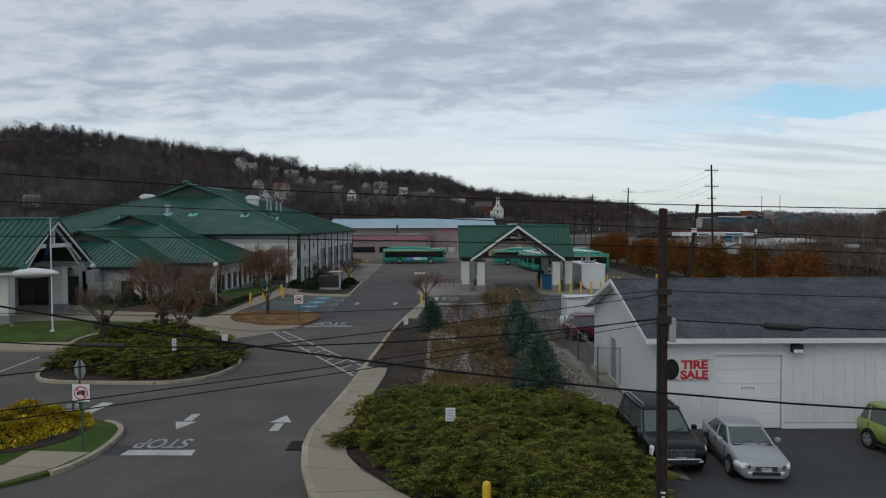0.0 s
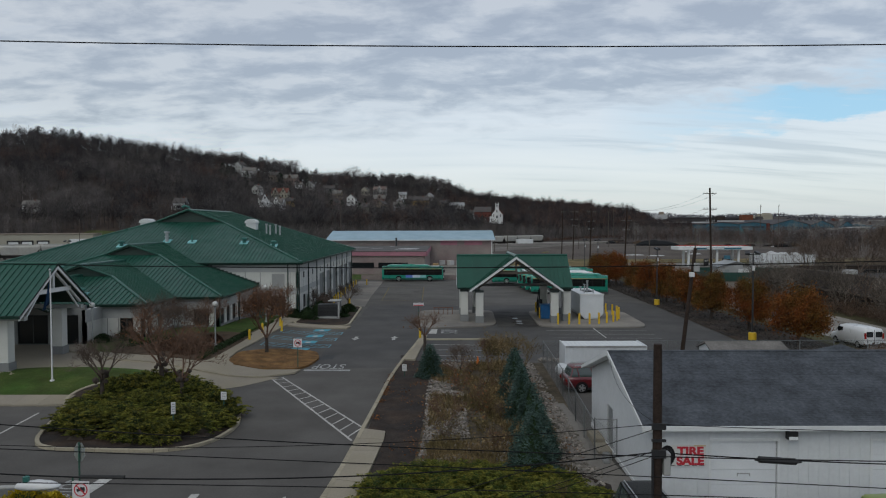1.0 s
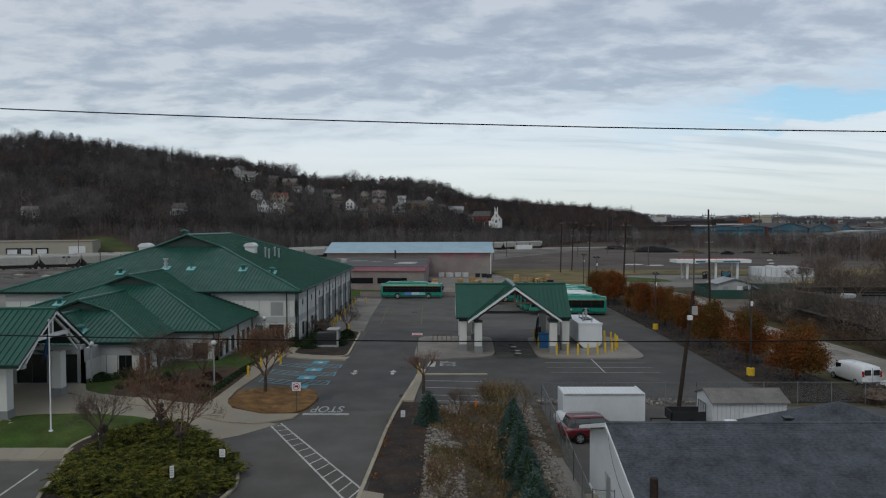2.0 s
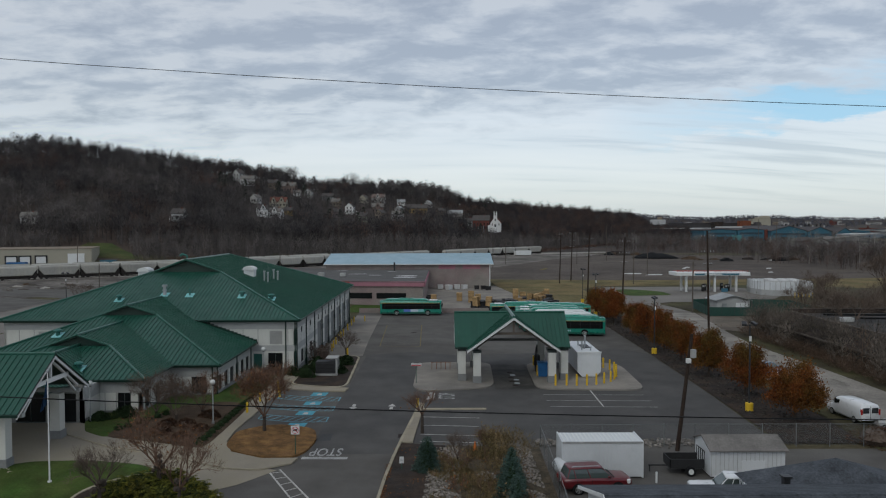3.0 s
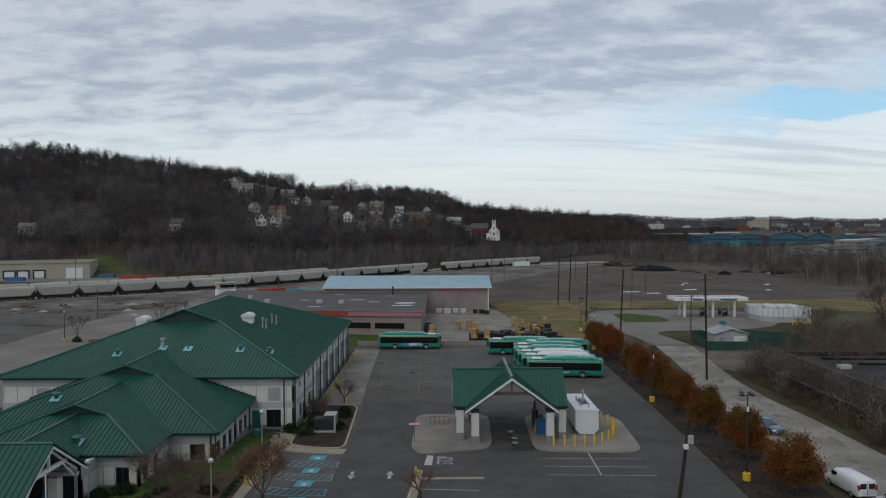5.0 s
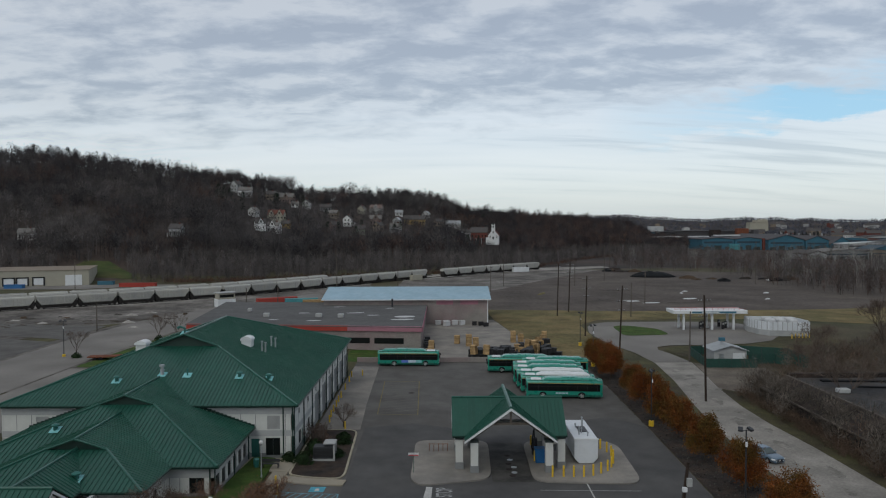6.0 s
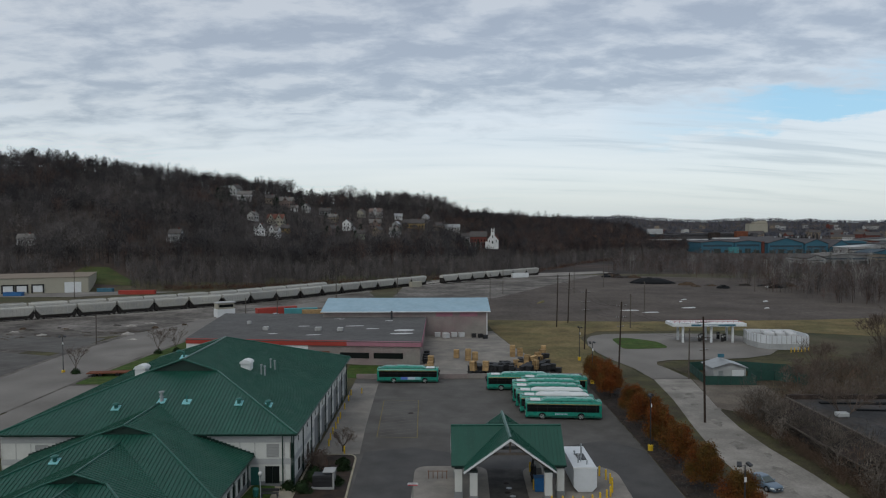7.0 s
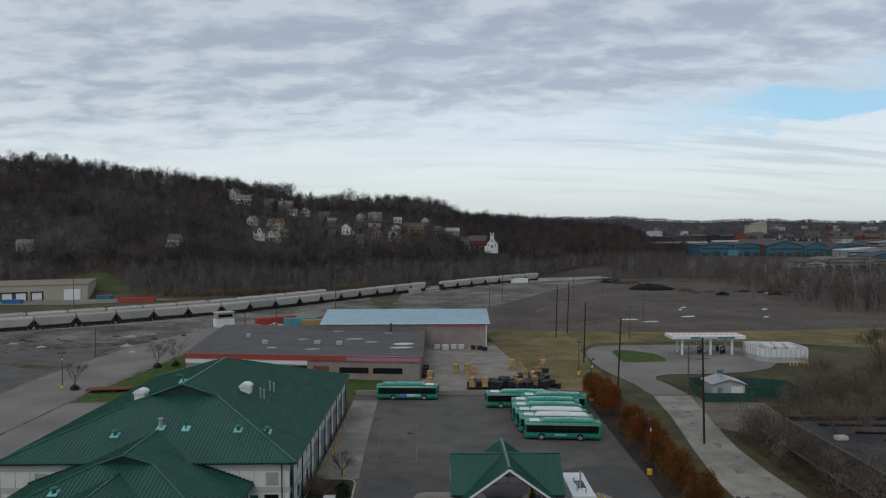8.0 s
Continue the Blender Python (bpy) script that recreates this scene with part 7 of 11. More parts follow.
def inside(poly, x, y):
    c = False
    for (x1, y1), (x2, y2) in zip(poly, poly[1:] + poly[:1]):
        if (y1 > y) != (y2 > y) and x < (x2 - x1) * (y - y1) / (y2 - y1) + x1:
            c = not c
    return c


def edge_dist(poly, x, y):
    best = 9e9
    for (x1, y1), (x2, y2) in zip(poly, poly[1:] + poly[:1]):
        dx, dy = x2 - x1, y2 - y1
        k = max(0, min(1, ((x - x1) * dx + (y - y1) * dy) / (dx * dx + dy * dy)))
        best = min(best, math.hypot(x - x1 - k * dx, y - y1 - k * dy))
    return best


def spreading_shrub(name, label, outline, height, deep, tip, step=0.8, branches=26, per=34, size=0.15, seed=3, z0=0.06):
    """A low wide shrub: mounds of arching plumes, each plume a feathered fan with pale tips."""
    r = np.random.default_rng(seed)
    xs, ys = [p[0] for p in outline], [p[1] for p in outline]
    inner, outer, core_v, core_f = ([], []), ([], []), [], []
    y = min(ys)
    while y < max(ys) + step:
        x = min(xs)
        while x < max(xs) + step:
            cx, cy = x + r.uniform(-0.5, 0.5) * step, y + r.uniform(-0.5, 0.5) * step
            x += step
            if not inside(outline, cx, cy):
                continue
            e = min(1.0, edge_dist(outline, cx, cy) / 1.0)
            hh = height * (0.45 + 0.55 * e) * max(0.4, 0.82 + 0.45 * noise.noise((cx * 0.5, cy * 0.5, seed)) + r.uniform(-0.22, 0.22))
            rad = step * r.uniform(0.7, 1.1)
            base = ground_z(cx, cy) + z0
            for _ in range(branches):
                az = r.uniform(0, 2 * np.pi)
                rise, reach = r.choice([0.45, 0.68, 0.95]) + r.normal(0, 0.06), r.uniform(0.5, 1.25)
                s = r.uniform(0.25, 1.0, per) ** 0.8
                side = r.normal(0, 1, per) * 0.15 * (1.15 - s) + r.normal(0, 0.03, per)
                out = rad * reach * s
                zz = base + hh * rise * (1 - (1 - s) ** 3) * (1 - 0.10 * s ** 3) + r.normal(0, 0.018, per)
                c, d = np.cos(az), np.sin(az)
                p = np.stack([cx + c * out - d * side, cy + d * out + c * side, zz], 1)
                k = np.sign(side) * r.uniform(0.2, 0.8, per)
                v = np.stack([c - d * k, d + c * k, 0.35 * (1 - s) + 0.02], 1) * 2.4
                pale = (s > 0.66) & (r.uniform(0, 1, per) < 0.35 + 0.5 * rise)
                for box_, m in ((inner, ~pale), (outer, pale)):
                    box_[0].append(p[m])
                    box_[1].append(v[m])
            i, t, k = len(core_v), base + hh * 0.5, step * 0.62
            core_v += [(cx - k, cy - k, base - 0.05), (cx + k, cy - k, base - 0.05), (cx + k, cy + k, base - 0.05), (cx - k, cy + k, base - 0.05), (cx, cy, t)]
            core_f += [(i, i + 1, i + 4), (i + 1, i + 2, i + 4), (i + 2, i + 3, i + 4), (i + 3, i, i + 4)]
        y += step
    own = thing(name, label, "shrub")
    fast("branch_core", core_v, core_f, "bark", own)
    for k, (pp, mn) in enumerate(((inner, deep), (outer, tip))):
        v, f = cards(np.concatenate(pp[0]), np.concatenate(pp[1]), size, 0.26, 0.1, seed + k)
        tagged(fast("foliage" if k == 0 else "young_growth", v, f, mn, own), kind="stuff")
    return own


big_bed = rounded([(-3.45, 28.2), (-3.5, 26), (-3.1, 23.8), (-1.2, 21.0), (2.2, 17.6), (5.0, 17.4), (6.0, 20.5), (6.1, 24.5), (6.0, 28.0), (5.0, 30.4), (2.2, 31.4), (-1.2, 31.4), (-3.0, 29.6)], 0.5)
spreading_shrub("juniper_bed", "wide mass of spreading olive-green junipers with yellow tips", big_bed, 1.05, "juniper", "juniper_tip", step=0.86, branches=56, per=84, size=0.105, seed=3)
isl_bed = rounded([(-20.4, 37.6), (-19.4, 36.3), (-13.8, 35.9), (-12.0, 36.7), (-11.6, 38.6), (-12.1, 41.6), (-13.8, 44.8), (-15.8, 47.4), (-18.6, 49.2), (-21.6, 46.4), (-22.4, 43.2)], 0.5)
spreading_shrub("juniper_bed", "low dark-green junipers filling the kerbed island", isl_bed, 1.1, "juniper_dark", "juniper_tip", step=0.86, branches=44, per=60, size=0.135, seed=8)


def round_shrub(name, label, x, y, r0, h, material_name, n=420, size=0.16, seed=1, group="", z=None, part_name="foliage"):
    q = np.random.default_rng(seed)
    z = ground_z(x, y) + 0.08 if z is None else z
    az, u = q.uniform(0, 2 * np.pi, n), q.uniform(-0.15, 1, n)
    rad = np.sqrt(np.maximum(0, 1 - np.clip(u, 0, 1) ** 2)) * (0.82 + 0.25 * q.uniform(0, 1, n))
    lob = 1 + 0.18 * np.sin(az * 3 + seed) + 0.12 * np.sin(az * 5 + u * 6)
    pts = np.stack([x + r0 * rad * lob * np.cos(az), y + r0 * rad * lob * np.sin(az), z + h * np.clip(u * (0.85 + 0.2 * q.uniform(0, 1, n)), 0.02, 1)], 1)
    d = np.stack([np.cos(az) * rad, np.sin(az) * rad, u], 1)
    own = thing(name, label, "shrub", group)
    bm = lathe(bmesh.new(), [(r0 * 0.5, 0), (r0 * 0.78, h * 0.35), (r0 * 0.6, h * 0.75), (r0 * 0.1, h * 0.92)], 9, (x, y, z - 0.05))
    part("branch_core", bm, "twig" if material_name not in ("boxwood", "gold_shrub") else "boxwood", own)
    v, f = cards(pts, d, size, 0.6, 0.3, seed)
    tagged(fast(part_name, v, f, material_name, own), kind="stuff")
    return own


k = 0
for x, y, r0, h in ((-14.6, 26.6, 0.75, 0.95), (-15.8, 27.1, 0.85, 1.0), (-14.9, 25.4, 0.7, 0.85), (-16.2, 25.9, 0.85, 0.95), (-15.4, 24.6, 0.75, 0.85), (-16.9, 24.5, 0.9, 0.95), (-17.4, 26.6, 0.9, 1.0), (-18.6, 25.2, 0.9, 1.0), (-18.8, 27.2, 0.9, 1.0), (-13.9, 27.1, 0.5, 0.6), (-16.3, 23.5, 0.7, 0.8), (-17.9, 23.4, 0.8, 0.85), (-20.3, 26.0, 0.9, 1.0)):
    k += 1
    round_shrub("gold_shrub", "golden-yellow thread-leaf shrub in the corner bed", x, y, r0, h, "gold_shrub", 2600, 0.11, 40 + k, "golden shrubs of the corner bed")
for j in range(13):
    x, y = -18.85 + 0.01 * j, 56.0 + 1.05 * j
    round_shrub("boxwood", "small dark clipped boxwood ball edging the bed", x, y, 0.36, 0.55, "boxwood", 220, 0.1, 80 + j, "boxwood row along the walk")
for j in range(6):
    round_shrub("boxwood", "small dark clipped boxwood ball edging the bed", -26.4 + 0.42 * j, 58.9 + 0.95 * j, 0.36, 0.55, "boxwood", 220, 0.1, 100 + j, "boxwood row along the walk")
for j, (x, y, r0, h, mn) in enumerate(((-15.6, 92.5, 1.3, 2.2, "twig_red"), (-15.2, 87.5, 1.1, 1.7, "boxwood"), (-12.4, 86.5, 0.9, 0.9, "boxwood"), (-12.2, 91.5, 0.8, 0.8, "boxwood"), (-15.9, 83.6, 1.0, 1.3, "boxwood"), (-12.6, 94.0, 0.8, 0.7, "boxwood"), (-27.6, 63.2, 1.0, 0.9, "boxwood"), (-22.6, 58.2, 0.8, 0.6, "bush_red"), (-20.6, 57.2, 0.7, 0.5, "bush_red"), (-21.4, 60.4, 0.8, 0.6, "bush_red"), (-19.9, 59.6, 0.7, 0.5, "bush_red"), (-22.9, 60.6, 0.7, 0.5, "bush_red"), (-20.4, 63.6, 0.8, 0.6, "bush_red"), (-31.7, 50.2, 0.7, 0.7, "bush_red"), (37.5, 57.9, 2.2, 1.6, "bush_red"), (34.6, 57.8, 1.7, 1.3, "bush_red"), (-29.4, 62.2, 0.8, 0.7, "boxwood"), (-17.6, 84.2, 0.8, 1.0, "boxwood"))):
    round_shrub("shrub", "rounded shrub in the planted bed beside the wall", x, y, r0, h, mn, 700, 0.2, 130 + j)


def conifer(x, y, h, r0, label, seed, material_name="spruce", tiers=None):
    q = np.random.default_rng(seed)
    own = thing("spruce_tree", label, "tree", at=None)
    z = ground_z(x, y)
    part("trunk", rods(((x, y, z), (x, y, z + h * 0.95), 0.09, 0.02)), "bark", own)
    tiers = tiers or int(h * 6)
    pts, dirs = [], []
    for i in range(tiers):
        f = i / tiers
        zc = z + 0.15 + h * 0.97 * f
        rr = r0 * (1 - f) ** 0.85 * q.uniform(0.82, 1.12) + 0.05
        nb = max(4, int(13 * (1 - f) + 4))
        for b in range(nb):
            az = 2 * np.pi * (b + q.uniform(0, 0.8)) / nb
            m = max(10, int(64 * rr / max(r0, 0.1) + 10))
            s = np.sqrt(q.uniform(0.02, 1, m))
            px = x + np.cos(az) * rr * s + q.normal(0, 0.07, m)
            py = y + np.sin(az) * rr * s + q.normal(0, 0.07, m)
            pz = zc - 0.16 * rr * s ** 2 + q.normal(0, 0.05, m)
            pts.append(np.stack([px, py, pz], 1))
            dirs.append(np.tile([np.cos(az), np.sin(az), 0.05], (m, 1)))
    core = lathe(bmesh.new(), [(r0 * 0.6, 0.15), (r0 * 0.45, h * 0.35), (r0 * 0.2, h * 0.7), (0.02, h * 0.95)], 9, (x, y, z))
    part("branch_core", core, "boxwood", own)
    v, f = cards(np.concatenate(pts), np.concatenate(dirs), 0.15, 0.36, 0.15, seed)
    tagged(fast("needles", v, f, material_name, own), kind="stuff")
    return own


for k, (x, y, h, r0) in enumerate(((3.75, 31.0, 2.95, 1.45), (4.3, 33.9, 2.7, 1.2), (4.35, 37.0, 2.9, 1.15), (4.2, 40.2, 2.7, 1.1), (4.5, 43.0, 2.7, 1.0), (4.35, 45.3, 3.0, 1.15), (4.6, 48.2, 2.8, 1.0))):
    conifer(x, y, h, r0, "blue-green spruce in the row along the fence", 200 + k)
conifer(-1.1, 51.9, 2.45, 1.05, "small dark spruce beside the drive bed", 220)


def bare_tree(x, y, h, spread, label, seed, trunk_r=0.13, fork=1.1, levels=4, twig_mat="twig", leaves=0, leaf_mat="leaf_brown", name="bare_tree", z=None, lean=0.0, up=0.55, burr=False):
    q = np.random.default_rng(seed)
    z = ground_z(x, y) if z is None else z
    own = thing(name, label, "tree")
    trunk, limbs, tips = bmesh.new(), [], []
    base, top = Vector((x, y, z - 0.1)), Vector((x + lean, y, z + fork))
    rod(trunk, base, top, trunk_r * 1.25, trunk_r, 9)

    def grow(p, d, length, r, level):
        end = p + d * length
        limbs.append((p, end, r, r * 0.62, level))
        if level >= levels:
            tips.append((end, d))
            return
        n = 3 if level < 3 else int(q.integers(2, 4))
        for _ in range(n):
            off = Vector(q.normal(0, 1, 3).tolist())
            nd = (d + off * (0.24 + 0.045 * level) + Vector((0, 0, 0.16 * up))).normalized()
            grow(p.lerp(end, float(q.uniform(0.55, 1.0))), nd, length * float(q.uniform(0.55, 0.85)), r * 0.56, level + 1)

    n0 = int(q.integers(4, 6))
    for k in range(n0):
        az = 2 * math.pi * (k + float(q.uniform(0, 0.7))) / n0
        d = Vector((math.cos(az) * spread, math.sin(az) * spread, up + 0.5)).normalized()
        grow(top - Vector((0, 0, 0.1 * float(q.uniform(0, 1)))), d, (h - fork) * 0.42, trunk_r * 0.62, 1)
    if burr:
        for _ in range(7):
            c = top + Vector(q.normal(0, 0.28, 3).tolist()) + Vector((0, 0, 0.25))
            bmesh.ops.create_icosphere(trunk, subdivisions=1, radius=float(q.uniform(0.12, 0.24)), matrix=Matrix.Translation(c))
    part("trunk", trunk, "bark", own)
    bm = bmesh.new()
    verts, faces = [], []
    for p, e, r, r1, lv in limbs:
        d = (e - p).normalized()
        u = d.orthogonal().normalized()
        w = d.cross(u)
        rr, rr1 = max(r, 0.008), max(r1, 0.005)
        i = len(verts)
        for c, rad in ((p, rr), (e, rr1)):
            for k in range(3):
                a = 2 * math.pi * k / 3
                verts.append(c + (u * math.cos(a) + w * math.sin(a)) * rad)
        faces += [(i, i + 1, i + 4, i + 3), (i + 1, i + 2, i + 5, i + 4), (i + 2, i, i + 3, i + 5)]
    bm.free()
    tagged(fast("limb_mass", verts, faces, twig_mat, own), kind="stuff")
    # fine twigs at the ends
    pts = np.array([list(t[0]) for t in tips for _ in range(5)]) + q.normal(0, 0.10, (len(tips) * 5, 3))
    ds = np.array([list(t[1]) for t in tips for _ in range(5)]) * 0.9
    v, f = cards(pts, ds, (h - fork) * 0.17, 0.05, 0.5, seed)
    tagged(fast("twig_mass", v, f, twig_mat, own), kind="stuff")
    if leaves:
        idx = q.integers(0, len(tips), leaves)
        pts = np.array([list(tips[i][0]) for i in idx]) + q.normal(0, 0.3, (leaves, 3))
        v, f = cards(pts, None, 0.14, 0.7, -0.3, seed)
        tagged(fast("dead_leaves", v, f, leaf_mat, own), kind="stuff")
    return own


bare_tree(-18.4, 46.9, 4.8, 1.05, "bare pollarded tree in the juniper island with few brown leaves", 301, 0.14, 1.5, 5, "twig_red", 260, burr=True, up=0.8)
bare_tree(-20.9, 44.0, 3.9, 0.95, "bare pollarded tree in the juniper island", 302, 0.11, 1.5, 5, "twig", 0, burr=True, up=0.8)
bare_tree(-16.0, 43.9, 4.5, 0.95, "bare pollarded tree in the juniper island", 303, 0.10, 1.5, 5, "twig_red", 20, burr=True, up=0.8)
bare_tree(-15.1, 61.2, 5.3, 1.0, "small bare tree with reddish twigs in the straw bed", 304, 0.13, 1.4, 6, "twig_red", 1200, up=0.8)
bare_tree(-1.75, 61.2, 3.5, 1.0, "small bare tree at the end of the sidewalk", 305, 0.12, 1.5, 5, "twig_red", 40, up=0.7, z=0.1)
bare_tree(-25.0, 63.2, 3.9, 0.7, "dense bare shrub tree before the office windows", 306, 0.11, 0.6, 5, "twig", 60)
bare_tree(-22.9, 62.2, 3.6, 0.8, "dense bare shrub tree before the office windows", 307, 0.10, 0.5, 5, "twig", 40)
bare_tree(-21.4, 64.4, 3.6, 0.8, "dense bare shrub tree before the office windows", 308, 0.10, 0.5, 5, "twig_red", 0)
bare_tree(-13.3, 99.2, 3.0, 0.8, "small round bare tree beside the concrete apron", 309, 0.1, 0.7, 5, "twig", 0)
bare_tree(-15.0, 90.2, 3.0, 0.8, "bare shrub beside the generator", 310, 0.08, 0.4, 5, "twig", 0)
bare_tree(1.1, 54.0, 2.1, 0.5, "dark leafless bush in the weedy strip", 311, 0.07, 0.3, 5, "twig", 0)
bare_tree(3.9, 51.6, 2.9, 0.35, "tall tan leafless bush in the weedy strip", 312, 0.06, 0.3, 5, "weed", 500, "weed", up=1.0)
bare_tree(5.2, 50.4, 3.2, 0.6, "pale leafless bush in the weedy strip", 313, 0.05, 0.3, 4, "weed", 0, up=0.9)
bare_tree(3.2, 52.8, 2.6, 0.35, "tall tan leafless bush in the weedy strip", 314, 0.05, 0.3, 5, "twig_red", 300, "weed", up=1.0)
bare_tree(1.0, 47.0, 1.3, 0.7, "low brown weed bush in the stony strip", 315, 0.04, 0.15, 4, "twig_red", 60)
bare_tree(2.2, 41.5, 1.5, 0.6, "low brown weed bush in the stony strip", 316, 0.04, 0.15, 4, "twig_red", 60)
bare_tree(4.2, 25.6, 1.3, 0.5, "leafless pale stems in the juniper bed", 317, 0.02, 0.5, 3, "weed", 0, z=0.6, up=1.2)

for k in range(16):
    x, y = -0.2 + 5.2 * float(rng.uniform()), 33.5 + 1.35 * k
    bare_tree(x, y, float(rng.uniform(0.9, 1.9)), 0.7, "low tangled brown bush in the stony strip", 330 + k, 0.03, 0.12, 4, ("weed", "twig_red", "twig")[k % 3], 160, "weed")
# weeds, fallen leaves and stones of the rough strip
n = 11000
px_, py_ = rng.uniform(-1.0, 6.6, n), rng.uniform(31, 57, n)
keep = np.array([noise.noise((a * 0.35, b * 0.22, 2.0)) > -0.15 and -0.9 < a < 5.6 for a, b in zip(px_, py_)])
pts = np.stack([px_[keep], py_[keep], np.full(keep.sum(), 0.06)], 1)
v, f = cards(np.repeat(pts, 3, 0) + rng.normal(0, 0.06, (len(pts) * 3, 3)) * (1, 1, 0), None, 0.38, 0.10, 1.0, 9)
tagged(fast("weeds", v, f, "weed"), "dry tan weeds and stalks among the stones", "weeds", kind="stuff")
nl = 3200
lp = np.stack([rng.uniform(-3.9, 6.5, nl), rng.uniform(32.5, 57, nl), np.full(nl, 0.1)], 1)
lp = lp[[noise.noise((a * 0.5, b * 0.3, 7.0)) > 0.02 for a, b in lp[:, :2]]]
v, f = cards(lp, None, 0.11, 0.8, 0.15, 19)
tagged(fast("fallen_leaves", v, f, "leaf_brown"), "scattered rust-brown fallen leaves on the beds", "leaves", kind="stuff")
el = np.stack([rng.normal(-3.9, 0.12, 900), rng.uniform(39, 57, 900), np.full(900, 0.12)], 1)
el = el[[noise.noise((0.3, b * 0.35, 3.0)) > 0.0 for b in el[:, 1]]]
v, f = cards(el, None, 0.09, 0.8, 0.1, 29)
tagged(fast("fallen_leaves", v, f, "leaf_brown"), "rust-brown leaves drifted along the kerb", "leaves", kind="stuff")


def stones(name, label, zone, n, smin, smax, seed, material_name="rock", z=0.06):
    q = np.random.default_rng(seed)
    verts, faces = [], []
    cube = [(-1, -1, -0.6), (1, -1, -0.6), (1, 1, -0.6), (-1, 1, -0.6), (-0.7, -0.7, 0.7), (0.7, -0.7, 0.7), (0.7, 0.7, 0.7), (-0.7, 0.7, 0.7)]
    quads = ((4, 5, 6, 7), (0, 1, 5, 4), (1, 2, 6, 5), (2, 3, 7, 6), (3, 0, 4, 7))
    made = 0
    while made < n:
        x, y = zone(q)
        s = q.uniform(smin, smax)
        rot = Euler(q.uniform(-0.5, 0.5, 3).tolist()).to_matrix() @ Euler((0, 0, float(q.uniform(0, 6)))).to_matrix()
        i = len(verts)
        for c in cube:
            p = rot @ Vector((c[0] * s * q.uniform(0.7, 1.2), c[1] * s * q.uniform(0.6, 1.0), c[2] * s * q.uniform(0.6, 1.0)))
            verts.append((x + p.x, y + p.y, z + s * 0.3 + p.z))
        faces += [tuple(i + k for k in quad) for quad in quads]
        made += 1
    return tagged(fast(name, verts, faces, material_name), label, "stones", kind="stuff")


def strip_zone(q):
    while True:
        x, y = q.uniform(-1.2, 6.8), q.uniform(30, 57)
        if noise.noise((x * 0.5, y * 0.3, 11.0)) + (0.35 if x < 1.2 or x > 5.4 else -0.25) > 0:
            return x, y


stones("riprap", "grey broken stones scattered in the planting strip", strip_zone, 5200, 0.03, 0.10, 61)
stones("riprap", "grey stones along the lot edge behind the yard fence", lambda q: (q.uniform(7.5, 26), q.normal(58.3, 0.5)), 900, 0.05, 0.13, 62)
stones("gravel_stones", "dark stones on the bank under the orange trees", lambda q: (28.0 + q.uniform(0, 5.5), q.uniform(58, 140)), 2200, 0.03, 0.10, 63, "stone_dark")
stones("edging_stones", "pale stones edging the lawn by the column", lambda q: (-31.6 + q.uniform(0, 2.2), 49.3 + q.uniform(-0.4, 0.4)), 45, 0.12, 0.22, 64, "kerb", 0.75)


def leafy_tree(x, y, h, w, seed, label, name="pear_tree", group="orange trees along the lot", leaf="leaf_orange", n=17000, size=0.17, at=None):
    """Upright oval crown of many small leaves on steep limbs, with gaps and a ragged outline."""
    q = np.random.default_rng(seed)
    own = thing(name, label, "tree", group, at=at)
    part("trunk", rods(((0, 0, -0.2), (0, 0, 1.5), 0.15, 0.12), seg=9), "bark", own)
    limbs, pts, dirs = [], [], []
    for k in range(46):
        az = q.uniform(0, 2 * np.pi)
        el = q.uniform(0.12, 1.45)
        base = Vector((0, 0, 1.0 + 0.7 * q.uniform()))
        reach = (h - 1.1) * 0.97
        rad = w / 2 * math.cos(el * 0.98) ** 0.7
        tip = Vector((math.cos(az) * rad * q.uniform(0.85, 1.08), math.sin(az) * rad * q.uniform(0.85, 1.08), 1.15 + reach * (math.sin(el) ** 1.1) * q.uniform(0.88, 1.04)))
        mid = base.lerp(tip, 0.5) + Vector((math.cos(az), math.sin(az), -0.15)) * 0.25 * rad / max(w / 2, 0.1)
        limbs += [(base, mid, 0.05, 0.035), (mid, tip, 0.035, 0.012)]
        m = n // 46
        f = q.beta(3.0, 1.1, m)
        c = np.array([list(base.lerp(mid, 2 * t) if t < 0.5 else mid.lerp(tip, 2 * t - 1)) for t in f])
        pts.append(c + q.normal(0, 1, (m, 3)) * (0.13 + 0.26 * np.sin(f * 2.6))[:, None] * (w / 4.6))
        dirs.append(np.tile([0, 0, 0.5], (m, 1)))
    bm = bmesh.new()
    for a, b, r0, r1 in limbs:
        rod(bm, a, b, r0, r1, 4, False)
    tagged(part("limb_mass", bm, "bark", own), kind="stuff")
    pts = np.concatenate(pts)
    pts = pts[pts[:, 2] > 0.7]
    dirs = [np.tile([0, 0, 0.5], (len(pts), 1))]
    v, f = cards(pts, np.concatenate(dirs), size, 0.62, 0.5, seed)
    tagged(fast("crown", v, f, leaf, own), kind="stuff")
    return own


t_a = leafy_tree(0, 0, 5.45, 4.9, 401, "rounded tree with dense rust-orange autumn leaves", at=pose(31.7, 65.4, 0))
t_b = leafy_tree(0, 0, 5.35, 4.5, 402, "rounded tree with dense rust-orange autumn leaves", at=pose(31.2, 75.0, 0))
t_c = leafy_tree(0, 0, 5.5, 4.2, 403, "upright tree with dense rust-orange autumn leaves", at=pose(30.9, 84.6, 0, 0, 0, 40))
